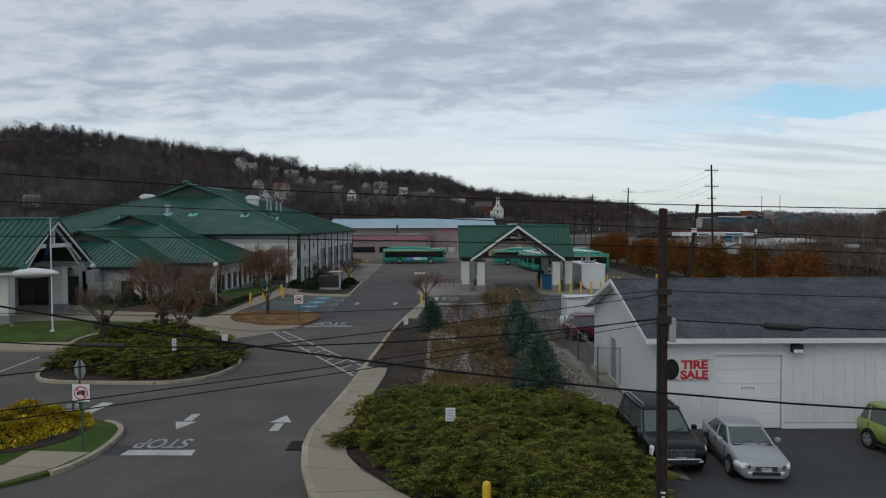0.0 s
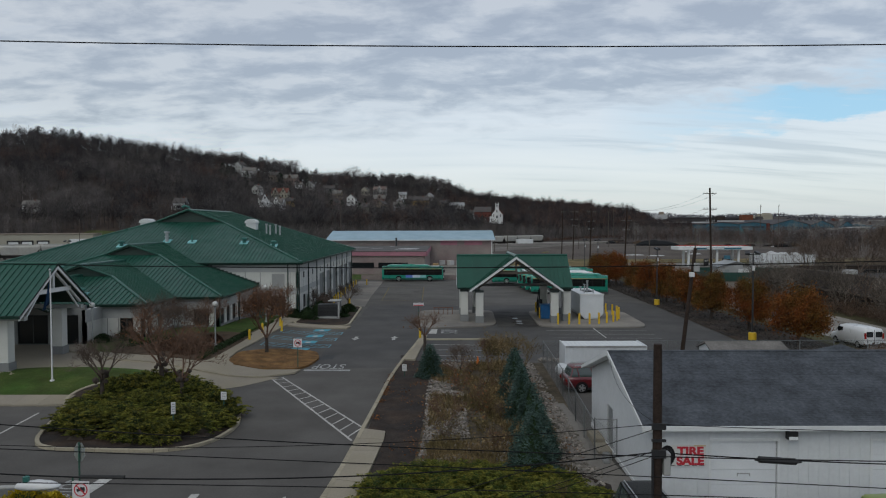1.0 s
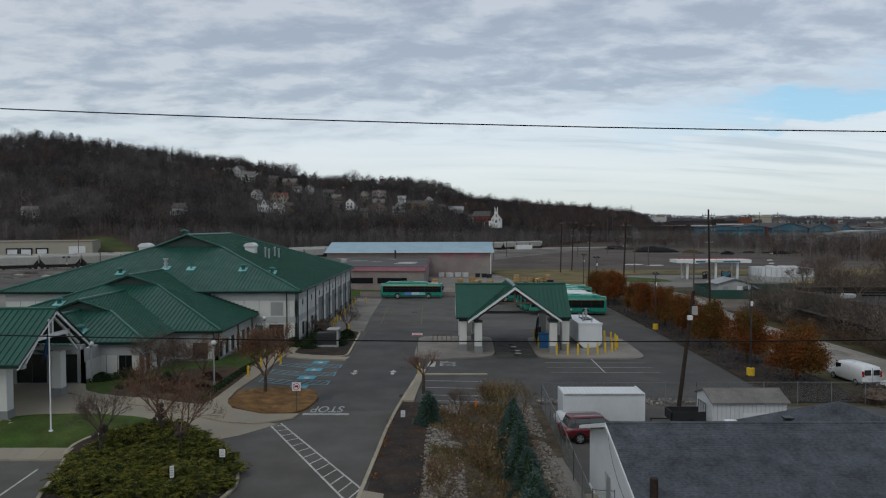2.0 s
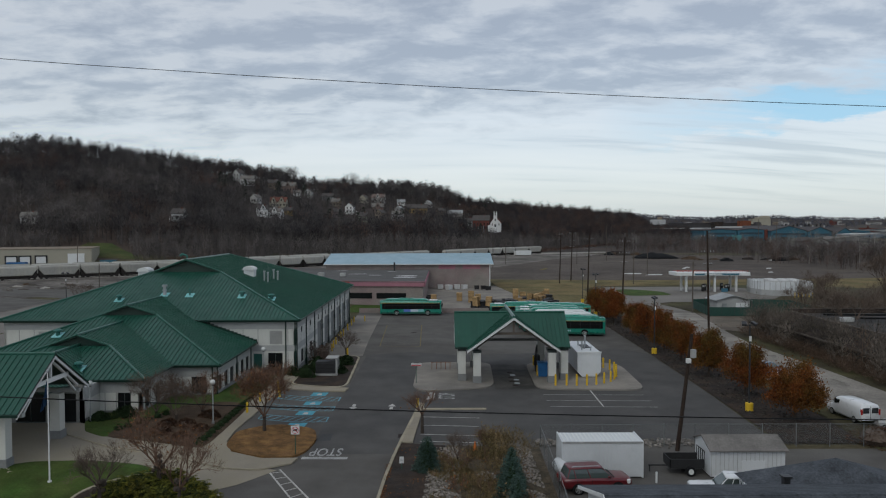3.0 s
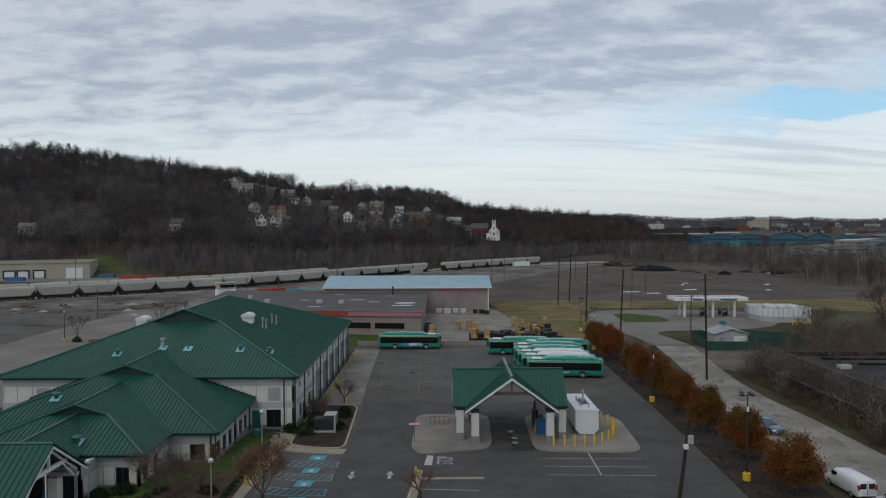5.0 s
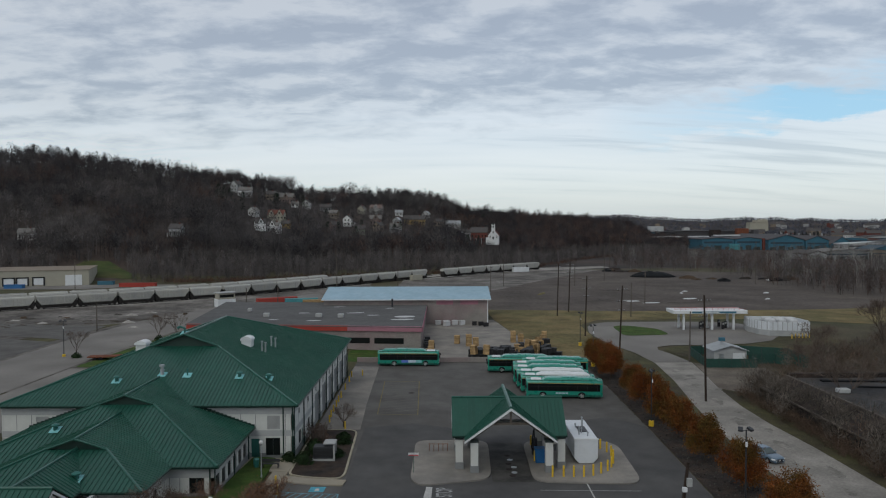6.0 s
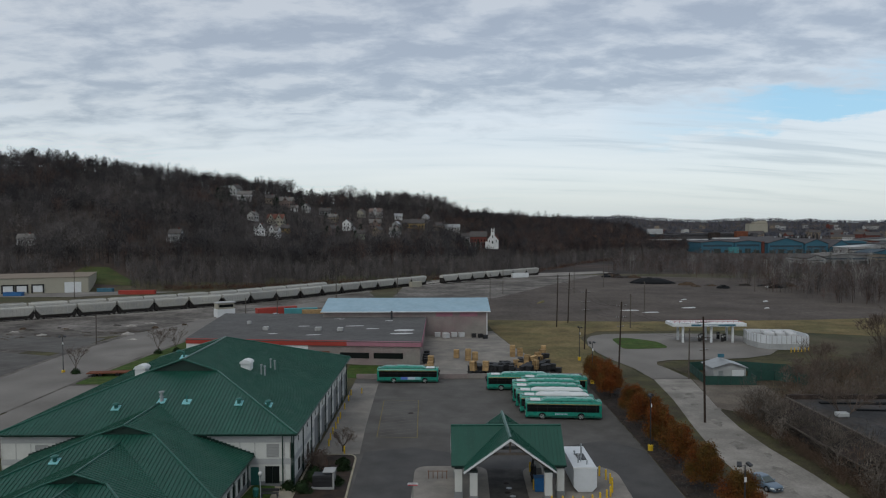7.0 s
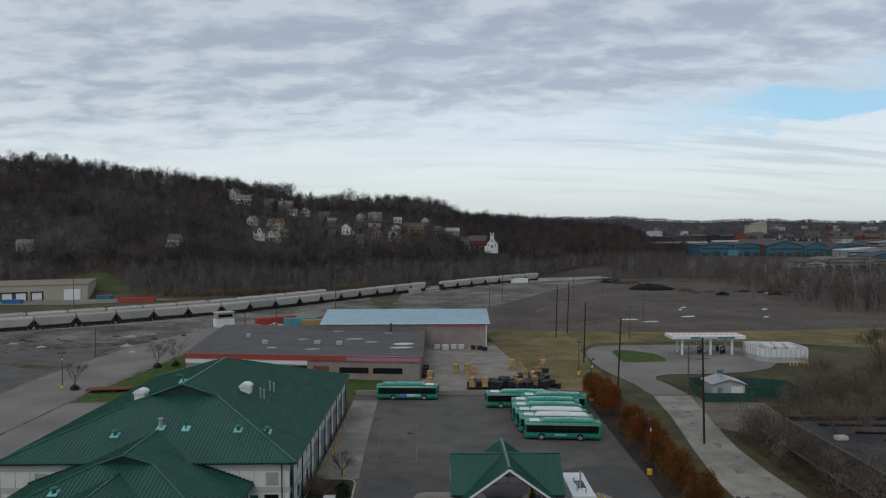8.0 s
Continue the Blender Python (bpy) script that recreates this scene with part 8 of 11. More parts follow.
for k, (x, y, s) in enumerate(((30.6, 93.6, 1.0), (30.8, 101.6, 1.0), (31.0, 109.6, 1.04), (31.2, 117.6, 0.95), (30.3, 129.8, 1.1), (30.6, 136.6, 1.05), (29.9, 142.2, 1.0))):
    c = copy_thing((t_b, t_c, t_a)[k % 3], pose(x, y, 0, 0, 0, 73 * k))
    c.scale = (s, s, s)
patch("tree_bank", [(27.2, 58), (33.8, 58), (34.6, 66), (34.0, 100), (34.2, 146), (28.5, 146), (28.2, 98), (27.7, 74)], "soil_dark", 0.02, label="dark stony bank under the orange trees", category="planting strip")
patch("verge", [(33.8, 56), (36.4, 56), (37.4, 66), (36.5, 80), (37.0, 97), (38.5, 110), (41.0, 128), (42.5, 150), (34.4, 150), (34.1, 100), (34.8, 66)], "verge_grass", 0.03, label="narrow faded grass verge along the side road", category="verge")


# ---------- poles, wires, lamps and signs ----------
def tube(pts, r, seg=6):
    """One unbroken round line through the points."""
    pts = [Vector(p) for p in pts]
    rings = []
    for k, p in enumerate(pts):
        d = (pts[min(k + 1, len(pts) - 1)] - pts[max(k - 1, 0)]).normalized()
        u = d.cross(Vector((0, 0, 1))).normalized()
        w = u.cross(d)
        rings.append([tuple(p + (u * math.cos(2 * math.pi * i / seg) + w * math.sin(2 * math.pi * i / seg)) * r) for i in range(seg)])
    return loft(bmesh.new(), rings)


def wire(name, label, pts, r=0.012, group="overhead wires", n=26):
    """A hanging line through three or more points."""
    own_pts = []
    (xa, ya, za), (xb, yb, zb), (xc, yc, zc) = pts[:3]
    lo, hi = pts[3] if len(pts) > 3 else (xa, xc)
    for k in range(n + 1):
        x = lo + (hi - lo) * k / n
        la = (x - xb) * (x - xc) / ((xa - xb) * (xa - xc))
        lb = (x - xa) * (x - xc) / ((xb - xa) * (xb - xc))
        lc = (x - xa) * (x - xb) / ((xc - xa) * (xc - xb))
        own_pts.append((x, la * ya + lb * yb + lc * yc, la * za + lb * zb + lc * zc))
    ob = part(name, tube(own_pts, r * 0.72, 6), "wire")
    return tagged(ob, label, "power line", group)


for y, zl, zm, zr, r, lbl in ((8.35, 10.47, 10.41, 10.47, 0.009, "black overhead wire crossing above the street"), (8.15, 12.98, 12.90, 12.90, 0.010, "black overhead wire crossing above the street"), (8.4, 15.57, 15.38, 15.27, 0.010, "black overhead wire crossing above the street"), (7.8, 19.32, 19.0, 18.77, 0.0048, "thin overhead wire at the pole tops"),
                              (9.4, 8.30, 7.97, 7.80, 0.010, "black overhead wire low over the street"), (9.5, 7.95, 7.70, 7.41, 0.009, "black overhead wire low over the street"), (9.5, 7.5, 7.4, 7.22, 0.009, "black overhead wire low over the street"), (7.8, 6.75, 6.05, 5.61, 0.016, "thick black cable sagging over the street")):
    k = 784 / 1292 * y
    wire("overhead_wire", lbl, [(-k, y, zl), (0, y, zm), (k, y, zr), (-24, 24)], r)
wire("overhead_cable", "thick black communication cable meeting the wooden pole", [(5.2, 17.75, 5.3), (-2.5, 17.75, 4.71), (-10.8, 17.75, 4.78), (5.2, -28)], 0.024)
wire("overhead_cable", "thick black communication cable leaving the wooden pole", [(5.2, 17.75, 5.3), (10.8, 17.75, 5.0), (17, 17.75, 4.92), (5.2, 30)], 0.022)
wire("overhead_cable", "black cable above the garage roof line", [(5.2, 17.75, 6.0), (10.8, 17.75, 5.8), (17, 17.75, 5.75), (5.2, 30)], 0.013)
wire("overhead_cable", "black cable meeting the wooden pole", [(5.2, 17.75, 6.0), (0, 17.75, 5.62), (-10.8, 17.75, 5.5), (5.2, -28)], 0.012)
wire("service_drop", "thin service wire from the pole to the garage gable", [(5.25, 17.8, 6.0), (6.2, 25, 5.0), (7.55, 33.2, 4.85), (5.25, 7.55)], 0.01)
for z0, z1, z2, r in ((5.90, 5.73, 5.95, 0.012), (5.36, 5.28, 5.6, 0.011), (5.24, 5.15, 5.45, 0.011)):
    wire("overhead_cable", "black cable running from the wooden pole across the street", [(5.2, 17.7, z0), (-5.4, 9.4, z1), (-16.0, 1.1, z2)], r)
splice = part("splice_case", rods(((7.75, 17.75, 5.12), (8.65, 17.75, 5.06), 0.085, 0.085), ((7.65, 17.75, 5.12), (7.75, 17.75, 5.12), 0.03, 0.05), ((8.65, 17.75, 5.06), (8.8, 17.75, 5.06), 0.05, 0.03)), "plastic_black")
tagged(splice, "black cable splice case hanging on the cable", "cable splice")
splice2 = part("splice_case", rods(((-9.0, 17.75, 4.72), (-7.9, 17.75, 4.70), 0.05, 0.05)), "plastic_black")
tagged(splice2, "black cable splice case hanging on the cable", "cable splice")


def utility_pole(x, y, h, r=0.13, lean=(0, 0), arms=(), label="weathered wooden utility pole with crossarms", z=0.0, material_name="wood_pole", insul=True):
    own = thing("utility_pole", label, "utility pole", at=None)
    top = Vector((x + lean[0], y + lean[1], z + h))
    base = Vector((x, y, z - 0.3))
    part("pole", rods((base, top, r * 1.12, r * 0.82), seg=12), material_name, own)
    for az, half, turn in arms:
        c = base.lerp(top, (az + 0.3) / (h + 0.3))
        d = Vector((math.cos(radians(turn)), math.sin(radians(turn)), 0)) * half
        part("crossarm", rods((c - d, c + d, 0.07, 0.07), seg=4), "wood_grey", own)
        if insul:
            for f in (-0.9, -0.45, 0.45, 0.9):
                part("insulator", rods((c + d * f, c + d * f + Vector((0, 0, 0.28)), 0.05, 0.04), seg=6), "metal_galv", own)
    return own


near_pole = utility_pole(5.25, 17.75, 7.98, 0.125, label="dark wooden utility pole with cables and a grey box")
part("equipment_box", boxes((5.38, 5.55, 17.62, 17.86, 4.75, 5.32), bevel=0.02), "louver", near_pole, "pale grey equipment box")
part("clamp", boxes((5.08, 5.42, 17.58, 17.66, 5.9, 6.05), (5.08, 5.42, 17.58, 17.66, 5.2, 5.4), (5.08, 5.42, 17.58, 17.66, 5.6, 5.66)), "plastic_black", near_pole)
part("pole_tag", boxes((5.18, 5.30, 17.58, 17.595, 1.05, 1.09), (5.2, 5.28, 17.58, 17.595, 0.85, 0.98)), "sign_white", near_pole)
part("conduit", rods(((5.1, 17.62, 0), (5.1, 17.62, 5.2), 0.03, 0.03), seg=6), "plastic_black", near_pole)
utility_pole(-24.5, 8.4, 20, 0.17, arms=((19.0, 1.2, 90), (15.4, 1.2, 90), (12.9, 1.2, 90), (10.4, 1.0, 90)))
utility_pole(24.5, 8.4, 20, 0.17, arms=((19.0, 1.2, 90), (15.4, 1.2, 90), (12.9, 1.2, 90), (10.4, 1.0, 90)))
lean_pole = utility_pole(18.15, 56.2, 9.1, 0.15, (1.15, 0.1), label="leaning dark wooden pole with floodlights at the yard edge")
part("floodlight", boxes((19.1, 19.5, 55.85, 56.1, 7.3, 7.95), bevel=0.03), "louver", lean_pole)
part("floodlight", boxes((18.75, 19.1, 55.8, 56.1, 6.9, 7.25), bevel=0.03), "sign_white", lean_pole)
for x, y, h, lean in ((41.2, 113.0, 16.6, (-0.4, 0)), (36.8, 150.6, 15.0, (0.6, 0)), (35.6, 180.6, 15.0, (0.4, 0)), (35.0, 220.9, 15.8, (0.4, 0)), (40.0, 230.0, 15.9, (0.5, 0))):
    utility_pole(x, y, h, 0.16, lean, ((h - 0.9, 1.25, 20), (h - 3.3, 1.25, 20), (h - 5.2, 0.8, 20)) if y < 185 or y > 225 else ((h - 1.0, 0.7, 20),), label="tall wooden utility pole beside the side road")
for x, y, h in ((56.6, 218, 10.2), (49.6, 145.4, 10.2), (27.8, 330, 12), (-34.0, 236, 20), (-155, 308, 14), (71, 255, 11), (20, 300, 11), (60, 330, 14), (80, 360, 18), (150, 330, 20), (144, 335, 20), (-90, 190, 8), (-50, 222, 9), (-20, 330, 12), (110, 480, 22), (-62, 231, 8)):
    utility_pole(x, y, h, 0.14, (0.1, 0), ((h - 0.8, 0.8, 30),) if h > 10 else (), label="plain grey wooden pole standing beyond the yard", material_name="wood_grey", insul=False)
for a, b in (((40.8, 113, 15.6), (37.3, 150.6, 14.2)), ((37.3, 150.6, 14.2), (35.9, 180.6, 14.2)), ((35.9, 180.6, 14.2), (35.4, 220.9, 14.9)), ((40.8, 113, 13.3), (37.3, 150.6, 11.9)), ((37.3, 150.6, 11.9), (35.9, 180.6, 11.8))):
    for s in (-0.9, 0.9):
        pts = [Vector(a).lerp(Vector(b), k / 10) + Vector((s, 0, -1.2 * 4 * (k / 10) * (1 - k / 10))) for k in range(11)]
        tagged(part("overhead_wire", tube(pts, 0.012, 4), "wire"), "thin overhead wire along the side road", "power line", "side road wires")

street = thing("street_lamp", "pale cobra-head street lamp on a curved arm", "street lamp")
part("pole", rods(((-9.2, 11.1, -0.2), (-9.2, 11.1, 9.0), 0.15, 0.11), seg=10), "wood_pole", street)
part("arm", rods(((-9.2, 11.1, 6.5), (-7.6, 11.05, 6.85), 0.035, 0.035), ((-7.6, 11.05, 6.85), (-6.45, 11.0, 6.9), 0.035, 0.035)), "louver", street)
bm = bmesh.new()
rings = []
for x, w, zb, zt in ((-6.55, 0.06, 6.86, 6.95), (-6.45, 0.10, 6.84, 6.98), (-6.25, 0.15, 6.84, 7.0), (-6.05, 0.15, 6.86, 6.98), (-5.92, 0.10, 6.88, 6.95), (-5.88, 0.04, 6.90, 6.93)):
    rings.append([(x, 11 - w, (zb + zt) / 2), (x, 11 - w * 0.6, zt - 0.01), (x, 11, zt), (x, 11 + w * 0.6, zt - 0.01), (x, 11 + w, (zb + zt) / 2), (x, 11, zb)])
loft(bm, rings)
part("lamp_head", bm, "sign_white", street, smooth=True)
part("photocell", lathe(bmesh.new(), [(0.05, 0), (0.05, 0.09), (0.02, 0.1)], 10, (-6.4, 11, 6.97)), "vent_green", street)


def globe_lamp(x, y, h, label="white globe lamp on a pale post beside the walk"):
    own = thing("globe_lamp", label, "lamp post", "globe lamps of the office")
    z = ground_z(x, y)
    part("post", rods(((x, y, z), (x, y, z + h - 0.2), 0.07, 0.05), ((x, y, z), (x, y, z + 0.35), 0.12, 0.11), seg=10), "metal_galv", own)
    bm = bmesh.new()
    bmesh.ops.create_icosphere(bm, subdivisions=2, radius=0.24, matrix=pose(x, y, z + h))
    part("globe", bm, "globe", own, smooth=True)
    part("collar", rods(((x, y, z + h - 0.26), (x, y, z + h - 0.16), 0.12, 0.12)), "metal_dark", own)


for x, y, h in ((-19.55, 61.6, 3.7), (-19.2, 77.6, 3.9), (-30.0, 61.6, 3.4)):
    globe_lamp(x, y, h)


def flood_lamp(x, y, h, turn=0, label="tall dark floodlight mast on a yellow concrete foot"):
    own = thing("floodlight_mast", label, "lamp post", "floodlight masts of the lot", at=pose(x, y, 0, 0, 0, turn))
    part("foot", lathe(bmesh.new(), [(0.36, -0.2), (0.36, 0.72), (0.33, 0.76)], 16), "bollard_yellow", own, "yellow painted concrete foot")
    part("mast", rods(((0, 0, 0.7), (0, 0, h), 0.09, 0.06), seg=10), "metal_dark", own)
    part("bracket", rods(((-0.5, 0, h - 0.1), (0.4, 0, h - 0.1), 0.035, 0.035)), "metal_dark", own)
    for s in (-0.55, 0.35):
        bm = bmesh.new()
        box(bm, -0.22, 0.22, -0.3, 0.25, -0.09, 0.13, pose(s, 0, h + 0.05, 25, 0, 35 if s > 0 else -20), bevel=0.03)
        part("lamp_head", bm, "metal_dark", own)
    part("control_box", boxes((-0.1, 0.1, -0.17, -0.07, h - 1.6, h - 1.15)), "sign_white", own)
    return own


flood_lamp(28.85, 68.4, 8.2)
flood_lamp(28.75, 99.2, 7.6, 60)
flood_lamp(29.5, 141.5, 8.0, 20)
flood_lamp(-79.4, 153, 7.8, 20)
flood_lamp(31.6, 166, 7.5, 120, "dark lamp mast at the edge of the dry grass")

flagpole = thing("flagpole", "white flagpole with a limp blue flag on the lawn", "flagpole")
fz = ground_z(-25.9, 47.6)
part("mast", rods(((-25.9, 47.6, fz), (-25.9, 47.6, 8.0), 0.055, 0.035), ((-25.9, 47.6, fz), (-25.9, 47.6, fz + 0.15), 0.16, 0.14), seg=12), "sign_white", flagpole)
bm = bmesh.new()
bmesh.ops.create_icosphere(bm, subdivisions=2, radius=0.09, matrix=pose(-25.9, 47.6, 8.07))
part("finial", bm, "metal_galv", flagpole)
bm = bmesh.new()
grid = []
for i in range(9):
    row = []
    for j in range(13):
        u, w = i / 8, j / 12
        x = -25.95 - 0.34 * u * (0.25 + 0.75 * w) - 0.10 * w
        yy = 47.6 + 0.13 * math.sin(u * 9 + w * 2) * (0.3 + 0.7 * w)
        row.append(bm.verts.new((x, yy, 7.55 - 1.75 * w - 0.45 * u)))
    grid.append(row)
for i in range(8):
    for j in range(12):
        bm.faces.new((grid[i][j], grid[i + 1][j], grid[i + 1][j + 1], grid[i][j + 1]))
bmesh.ops.solidify(bm, geom=bm.faces[:], thickness=0.015)
part("flag", bm, "flag_blue", flagpole, smooth=True)


def sign_post(name, label, x, y, h, w, sh, board_mat="sign_white", post_mat="post_green", z=None, turn=0, back=False):
    own = thing(name, label, "sign", at=pose(x, y, ground_z(x, y) if z is None else z, 0, 0, turn))
    part("post", boxes((-0.03, 0.03, -0.02, 0.02, -0.1, h + sh / 2), bevel=0.005), post_mat, own)
    part("board", boxes((-w / 2, w / 2, -0.04, -0.025, h - sh / 2, h + sh / 2), bevel=0.006), board_mat, own)
    return own


for x, y, h, s, turn in ((-12.25, 24.2, 2.05, 0.58, 0), (-11.25, 55.2, 2.0, 0.66, 0)):
    own = sign_post("no_truck_sign", "white square sign with red circle barring a black truck", x, y, h, s, s, turn=turn)
    k = s / 0.58
    bm = bmesh.new()
    ring = 28
    vo = [bm.verts.new((0.235 * k * math.cos(2 * math.pi * i / ring), -0.045, h + 0.235 * k * math.sin(2 * math.pi * i / ring))) for i in range(ring)]
    vi = [bm.verts.new((0.195 * k * math.cos(2 * math.pi * i / ring), -0.045, h + 0.195 * k * math.sin(2 * math.pi * i / ring))) for i in range(ring)]
    for i in range(ring):
        bm.faces.new((vo[i], vo[(i + 1) % ring], vi[(i + 1) % ring], vi[i]))
    box(bm, -0.2 * k, 0.2 * k, -0.047, -0.044, -0.022, 0.022, Matrix.Translation((0, 0, h)) @ Matrix.Rotation(radians(45), 4, "Y"))
    part("red_circle", bm, "sign_red", own)
    part("truck_shape", boxes((-0.02 * k, 0.14 * k, -0.0435, -0.0415, h - 0.05 * k, h + 0.09 * k), (-0.14 * k, -0.03 * k, -0.0435, -0.0415, h - 0.05 * k, h + 0.04 * k), (-0.12 * k, -0.07 * k, -0.0435, -0.0415, h - 0.08 * k, h - 0.05 * k), (0.07 * k, 0.12 * k, -0.0435, -0.0415, h - 0.08 * k, h - 0.05 * k)), "sign_black", own)
stop_sign = thing("stop_sign", "back of an octagonal metal road sign on a green post", "sign", at=pose(-14.44, 28.4, 0, 0, 0, -8))
part("post", boxes((-0.03, 0.03, -0.02, 0.02, -0.1, 2.4)), "post_green", stop_sign)
bm = bmesh.new()
solid(bm, [(0.40 * math.cos(radians(22.5 + 45 * k)) * 0.62, 0.03, 2.0 + 0.40 * math.sin(radians(22.5 + 45 * k))) for k in range(8)], (0, 0.012, 0))
bmesh.ops.recalc_face_normals(bm, faces=bm.faces)
part("board", bm, "sign_back", stop_sign)
part("second_post", boxes((-0.33, -0.27, -0.02, 0.02, -0.1, 1.0)), "post_green", stop_sign)


def small_notice(x, y, h, w, sh, turn=0, label="small white notice board on a thin post", z=None):
    own = sign_post("notice_sign", label, x, y, h, w, sh, z=z, turn=turn)
    part("lettering_bar", boxes(*[(-w * 0.35, w * 0.35, -0.045, -0.04, h + sh * (0.28 - 0.2 * k), h + sh * (0.34 - 0.2 * k)) for k in range(4)]), "sign_back", own)


small_notice(0.1, 24.2, 1.28, 0.33, 0.46, -6)
small_notice(-2.95, 52.0, 0.72, 0.32, 0.48, 5)
small_notice(-14.1, 37.4, 1.5, 0.22, 0.62, 35)
small_notice(-12.75, 41.6, 1.15, 0.33, 0.46, 0)
small_notice(-3.0, 80.4, 2.2, 1.15, 0.32, 0, "small red and white board on a post at the island")
part("board_stripe", boxes((-3.55, -2.45, 80.34, 80.355, 2.05, 2.14)), "sign_red")
bpy.data.objects["board_stripe"].parent = None
tagged(bpy.data.objects["board_stripe"], "red stripe strip on the island sign", "sign")

low_bollard = bollard(0.98, 18.25, 0.95, 0.1, "yellow post with pale cap in the juniper bed", "bollards along the drive")
cone = thing("traffic_cone", "small orange traffic cone in the strip", "traffic cone")
part("cone_body", lathe(bmesh.new(), [(0.16, 0.04), (0.03, 0.7), (0.02, 0.72)], 12, (2.5, 56.3, 0.06)), "orange", cone)
part("cone_foot", boxes((2.3, 2.7, 56.1, 56.5, 0.06, 0.1)), "orange", cone)

gen = thing("generator", "dark boxed generator with pale frame in the planted bed", "generator")
part("housing", boxes((-14.9, -12.6, 84.6, 86.0, 0.35, 1.75), bevel=0.04), "metal_dark", gen)
part("skid", boxes((-15.0, -12.5, 84.5, 86.1, 0.1, 0.35)), "louver", gen)
part("frame_post", boxes((-12.55, -12.35, 84.5, 84.65, 0.1, 2.1), (-12.55, -12.35, 85.95, 86.1, 0.1, 2.1)), "louver", gen)
part("roof_panel", boxes((-13.7, -12.3, 84.4, 86.2, 2.1, 2.22), bevel=0.03), "louver", gen)
part("vent_grille", boxes(*[(-14.8, -12.7, 84.57, 84.6, 0.6 + 0.16 * k, 0.68 + 0.16 * k) for k in range(6)]), "plastic_black", gen)
can = thing("litter_bin", "round dark green litter bin on the terrace", "bin")
cz = ground_z(-20.6, 81.0) + 0.12
part("drum", lathe(bmesh.new(), [(0.3, 0), (0.34, 0.8), (0.34, 0.86), (0.22, 1.0)], 14, (-20.6, 81.0, cz)), "vent_green", can)
seat = thing("park_bench", "dark metal bench on the terrace", "bench")
part("seat_slats", boxes(*[(-20.0, -18.0, 80.6 + 0.14 * k, 80.72 + 0.14 * k, cz + 0.42, cz + 0.46) for k in range(4)]), "metal_dark", seat)
part("backrest", boxes((-20.0, -18.0, 81.2, 81.25, cz + 0.5, cz + 0.85)), "metal_dark", seat)
for x in (-19.9, -18.15):
    part("leg", boxes((x, x + 0.06, 80.6, 81.2, cz, cz + 0.42)), "metal_dark", seat)


# ---------- beyond the yard ----------
patch("rail_yard", [(-330, 120), (-60, 120), (-53, 146), (-57, 166), (-63, 215), (-30, 250), (20, 300), (60, 380), (110, 440), (60, 470), (0, 412), (-50, 350), (-90, 298), (-150, 262), (-330, 200)], "yard_dirt", 0.0, label="muddy grey rail yard with puddled gravel", category="rail yard")
patch("yard_track_bed", [(-330, 150), (-150, 228), (-95, 262), (-50, 318), (0, 385), (60, 442), (110, 470), (106, 486), (52, 466), (-8, 408), (-60, 344), (-105, 288), (-160, 254), (-330, 188)], "ballast", 0.03, label="pale stone ballast under the tracks", category="ballast")
patch("access_road", [(-72, 100), (-72, 152), (-68, 206), (-58, 250), (-40, 285), (-52, 292), (-74, 252), (-87, 210), (-90, 173), (-89, 147), (-86, 100)], "asphalt_old", 0.05, label="pale worn access road to the rail yard", category="road")
patch("dark_lot", [(-125, 188), (-90.5, 176), (-92, 200), (-112, 203), (-128, 206)], "asphalt", 0.04, label="dark worn asphalt lot beside the access road", category="parking lot")
patch("dark_lot", [(-118, 140), (-90.5, 148), (-91, 172), (-108, 178)], "asphalt", 0.04, label="dark worn asphalt lot beside the access road", category="parking lot")
patch("west_lot", [(-71.5, 96), (-53, 96), (-53, 140), (-71.5, 140)], "asphalt_old", 0.03, label="pale worn lot beside the office", category="parking lot")
patch("west_lawn", rounded([(-71.5, 141), (-54, 141), (-57.5, 166), (-62, 205), (-67, 205)], 1.0), "grass", 0.04, label="strip of green grass beside the access road", category="lawn")
patch("dry_verge", [(-112, 130), (-92, 130), (-93, 172), (-90, 205), (-97, 200), (-104, 170)], "verge_grass", 0.03, label="strip of dull dry grass by the access road", category="verge")
patch("dry_verge", [(-70, 224), (-58, 226), (-52, 240), (-60, 250), (-68, 242)], "verge_grass", 0.04, label="strip of dull dry grass by the rail yard", category="verge")
patch("back_grass", [(-52, 146.9), (-5, 146.9), (-5, 159.4), (-40, 163.5), (-54, 163)], "grass", 0.03, label="strip of grass before the warehouse", category="lawn")
patch("storage_yard", [(-4.8, 146.9), (24, 146.9), (24.5, 152), (18, 186), (15, 212), (-4.3, 212)], "concrete_yard", 0.03, label="stained concrete storage yard", category="yard")
patch("dry_field", [(24.6, 147), (36, 147), (37, 170), (38, 200), (45, 211), (92, 212), (130, 196), (165, 214), (190, 250), (120, 236), (60, 234), (14, 240), (15.2, 212), (18.2, 186)], "grass_dry", 0.01, label="field of dry tawny grass", category="field")
patch("gravel_field", [(13, 238), (60, 232), (120, 235), (180, 246), (300, 270), (380, 345), (270, 410), (150, 425), (96, 446), (60, 384), (20, 304)], "field_gravel", 0.02, label="wide bare brown gravel field", category="field")
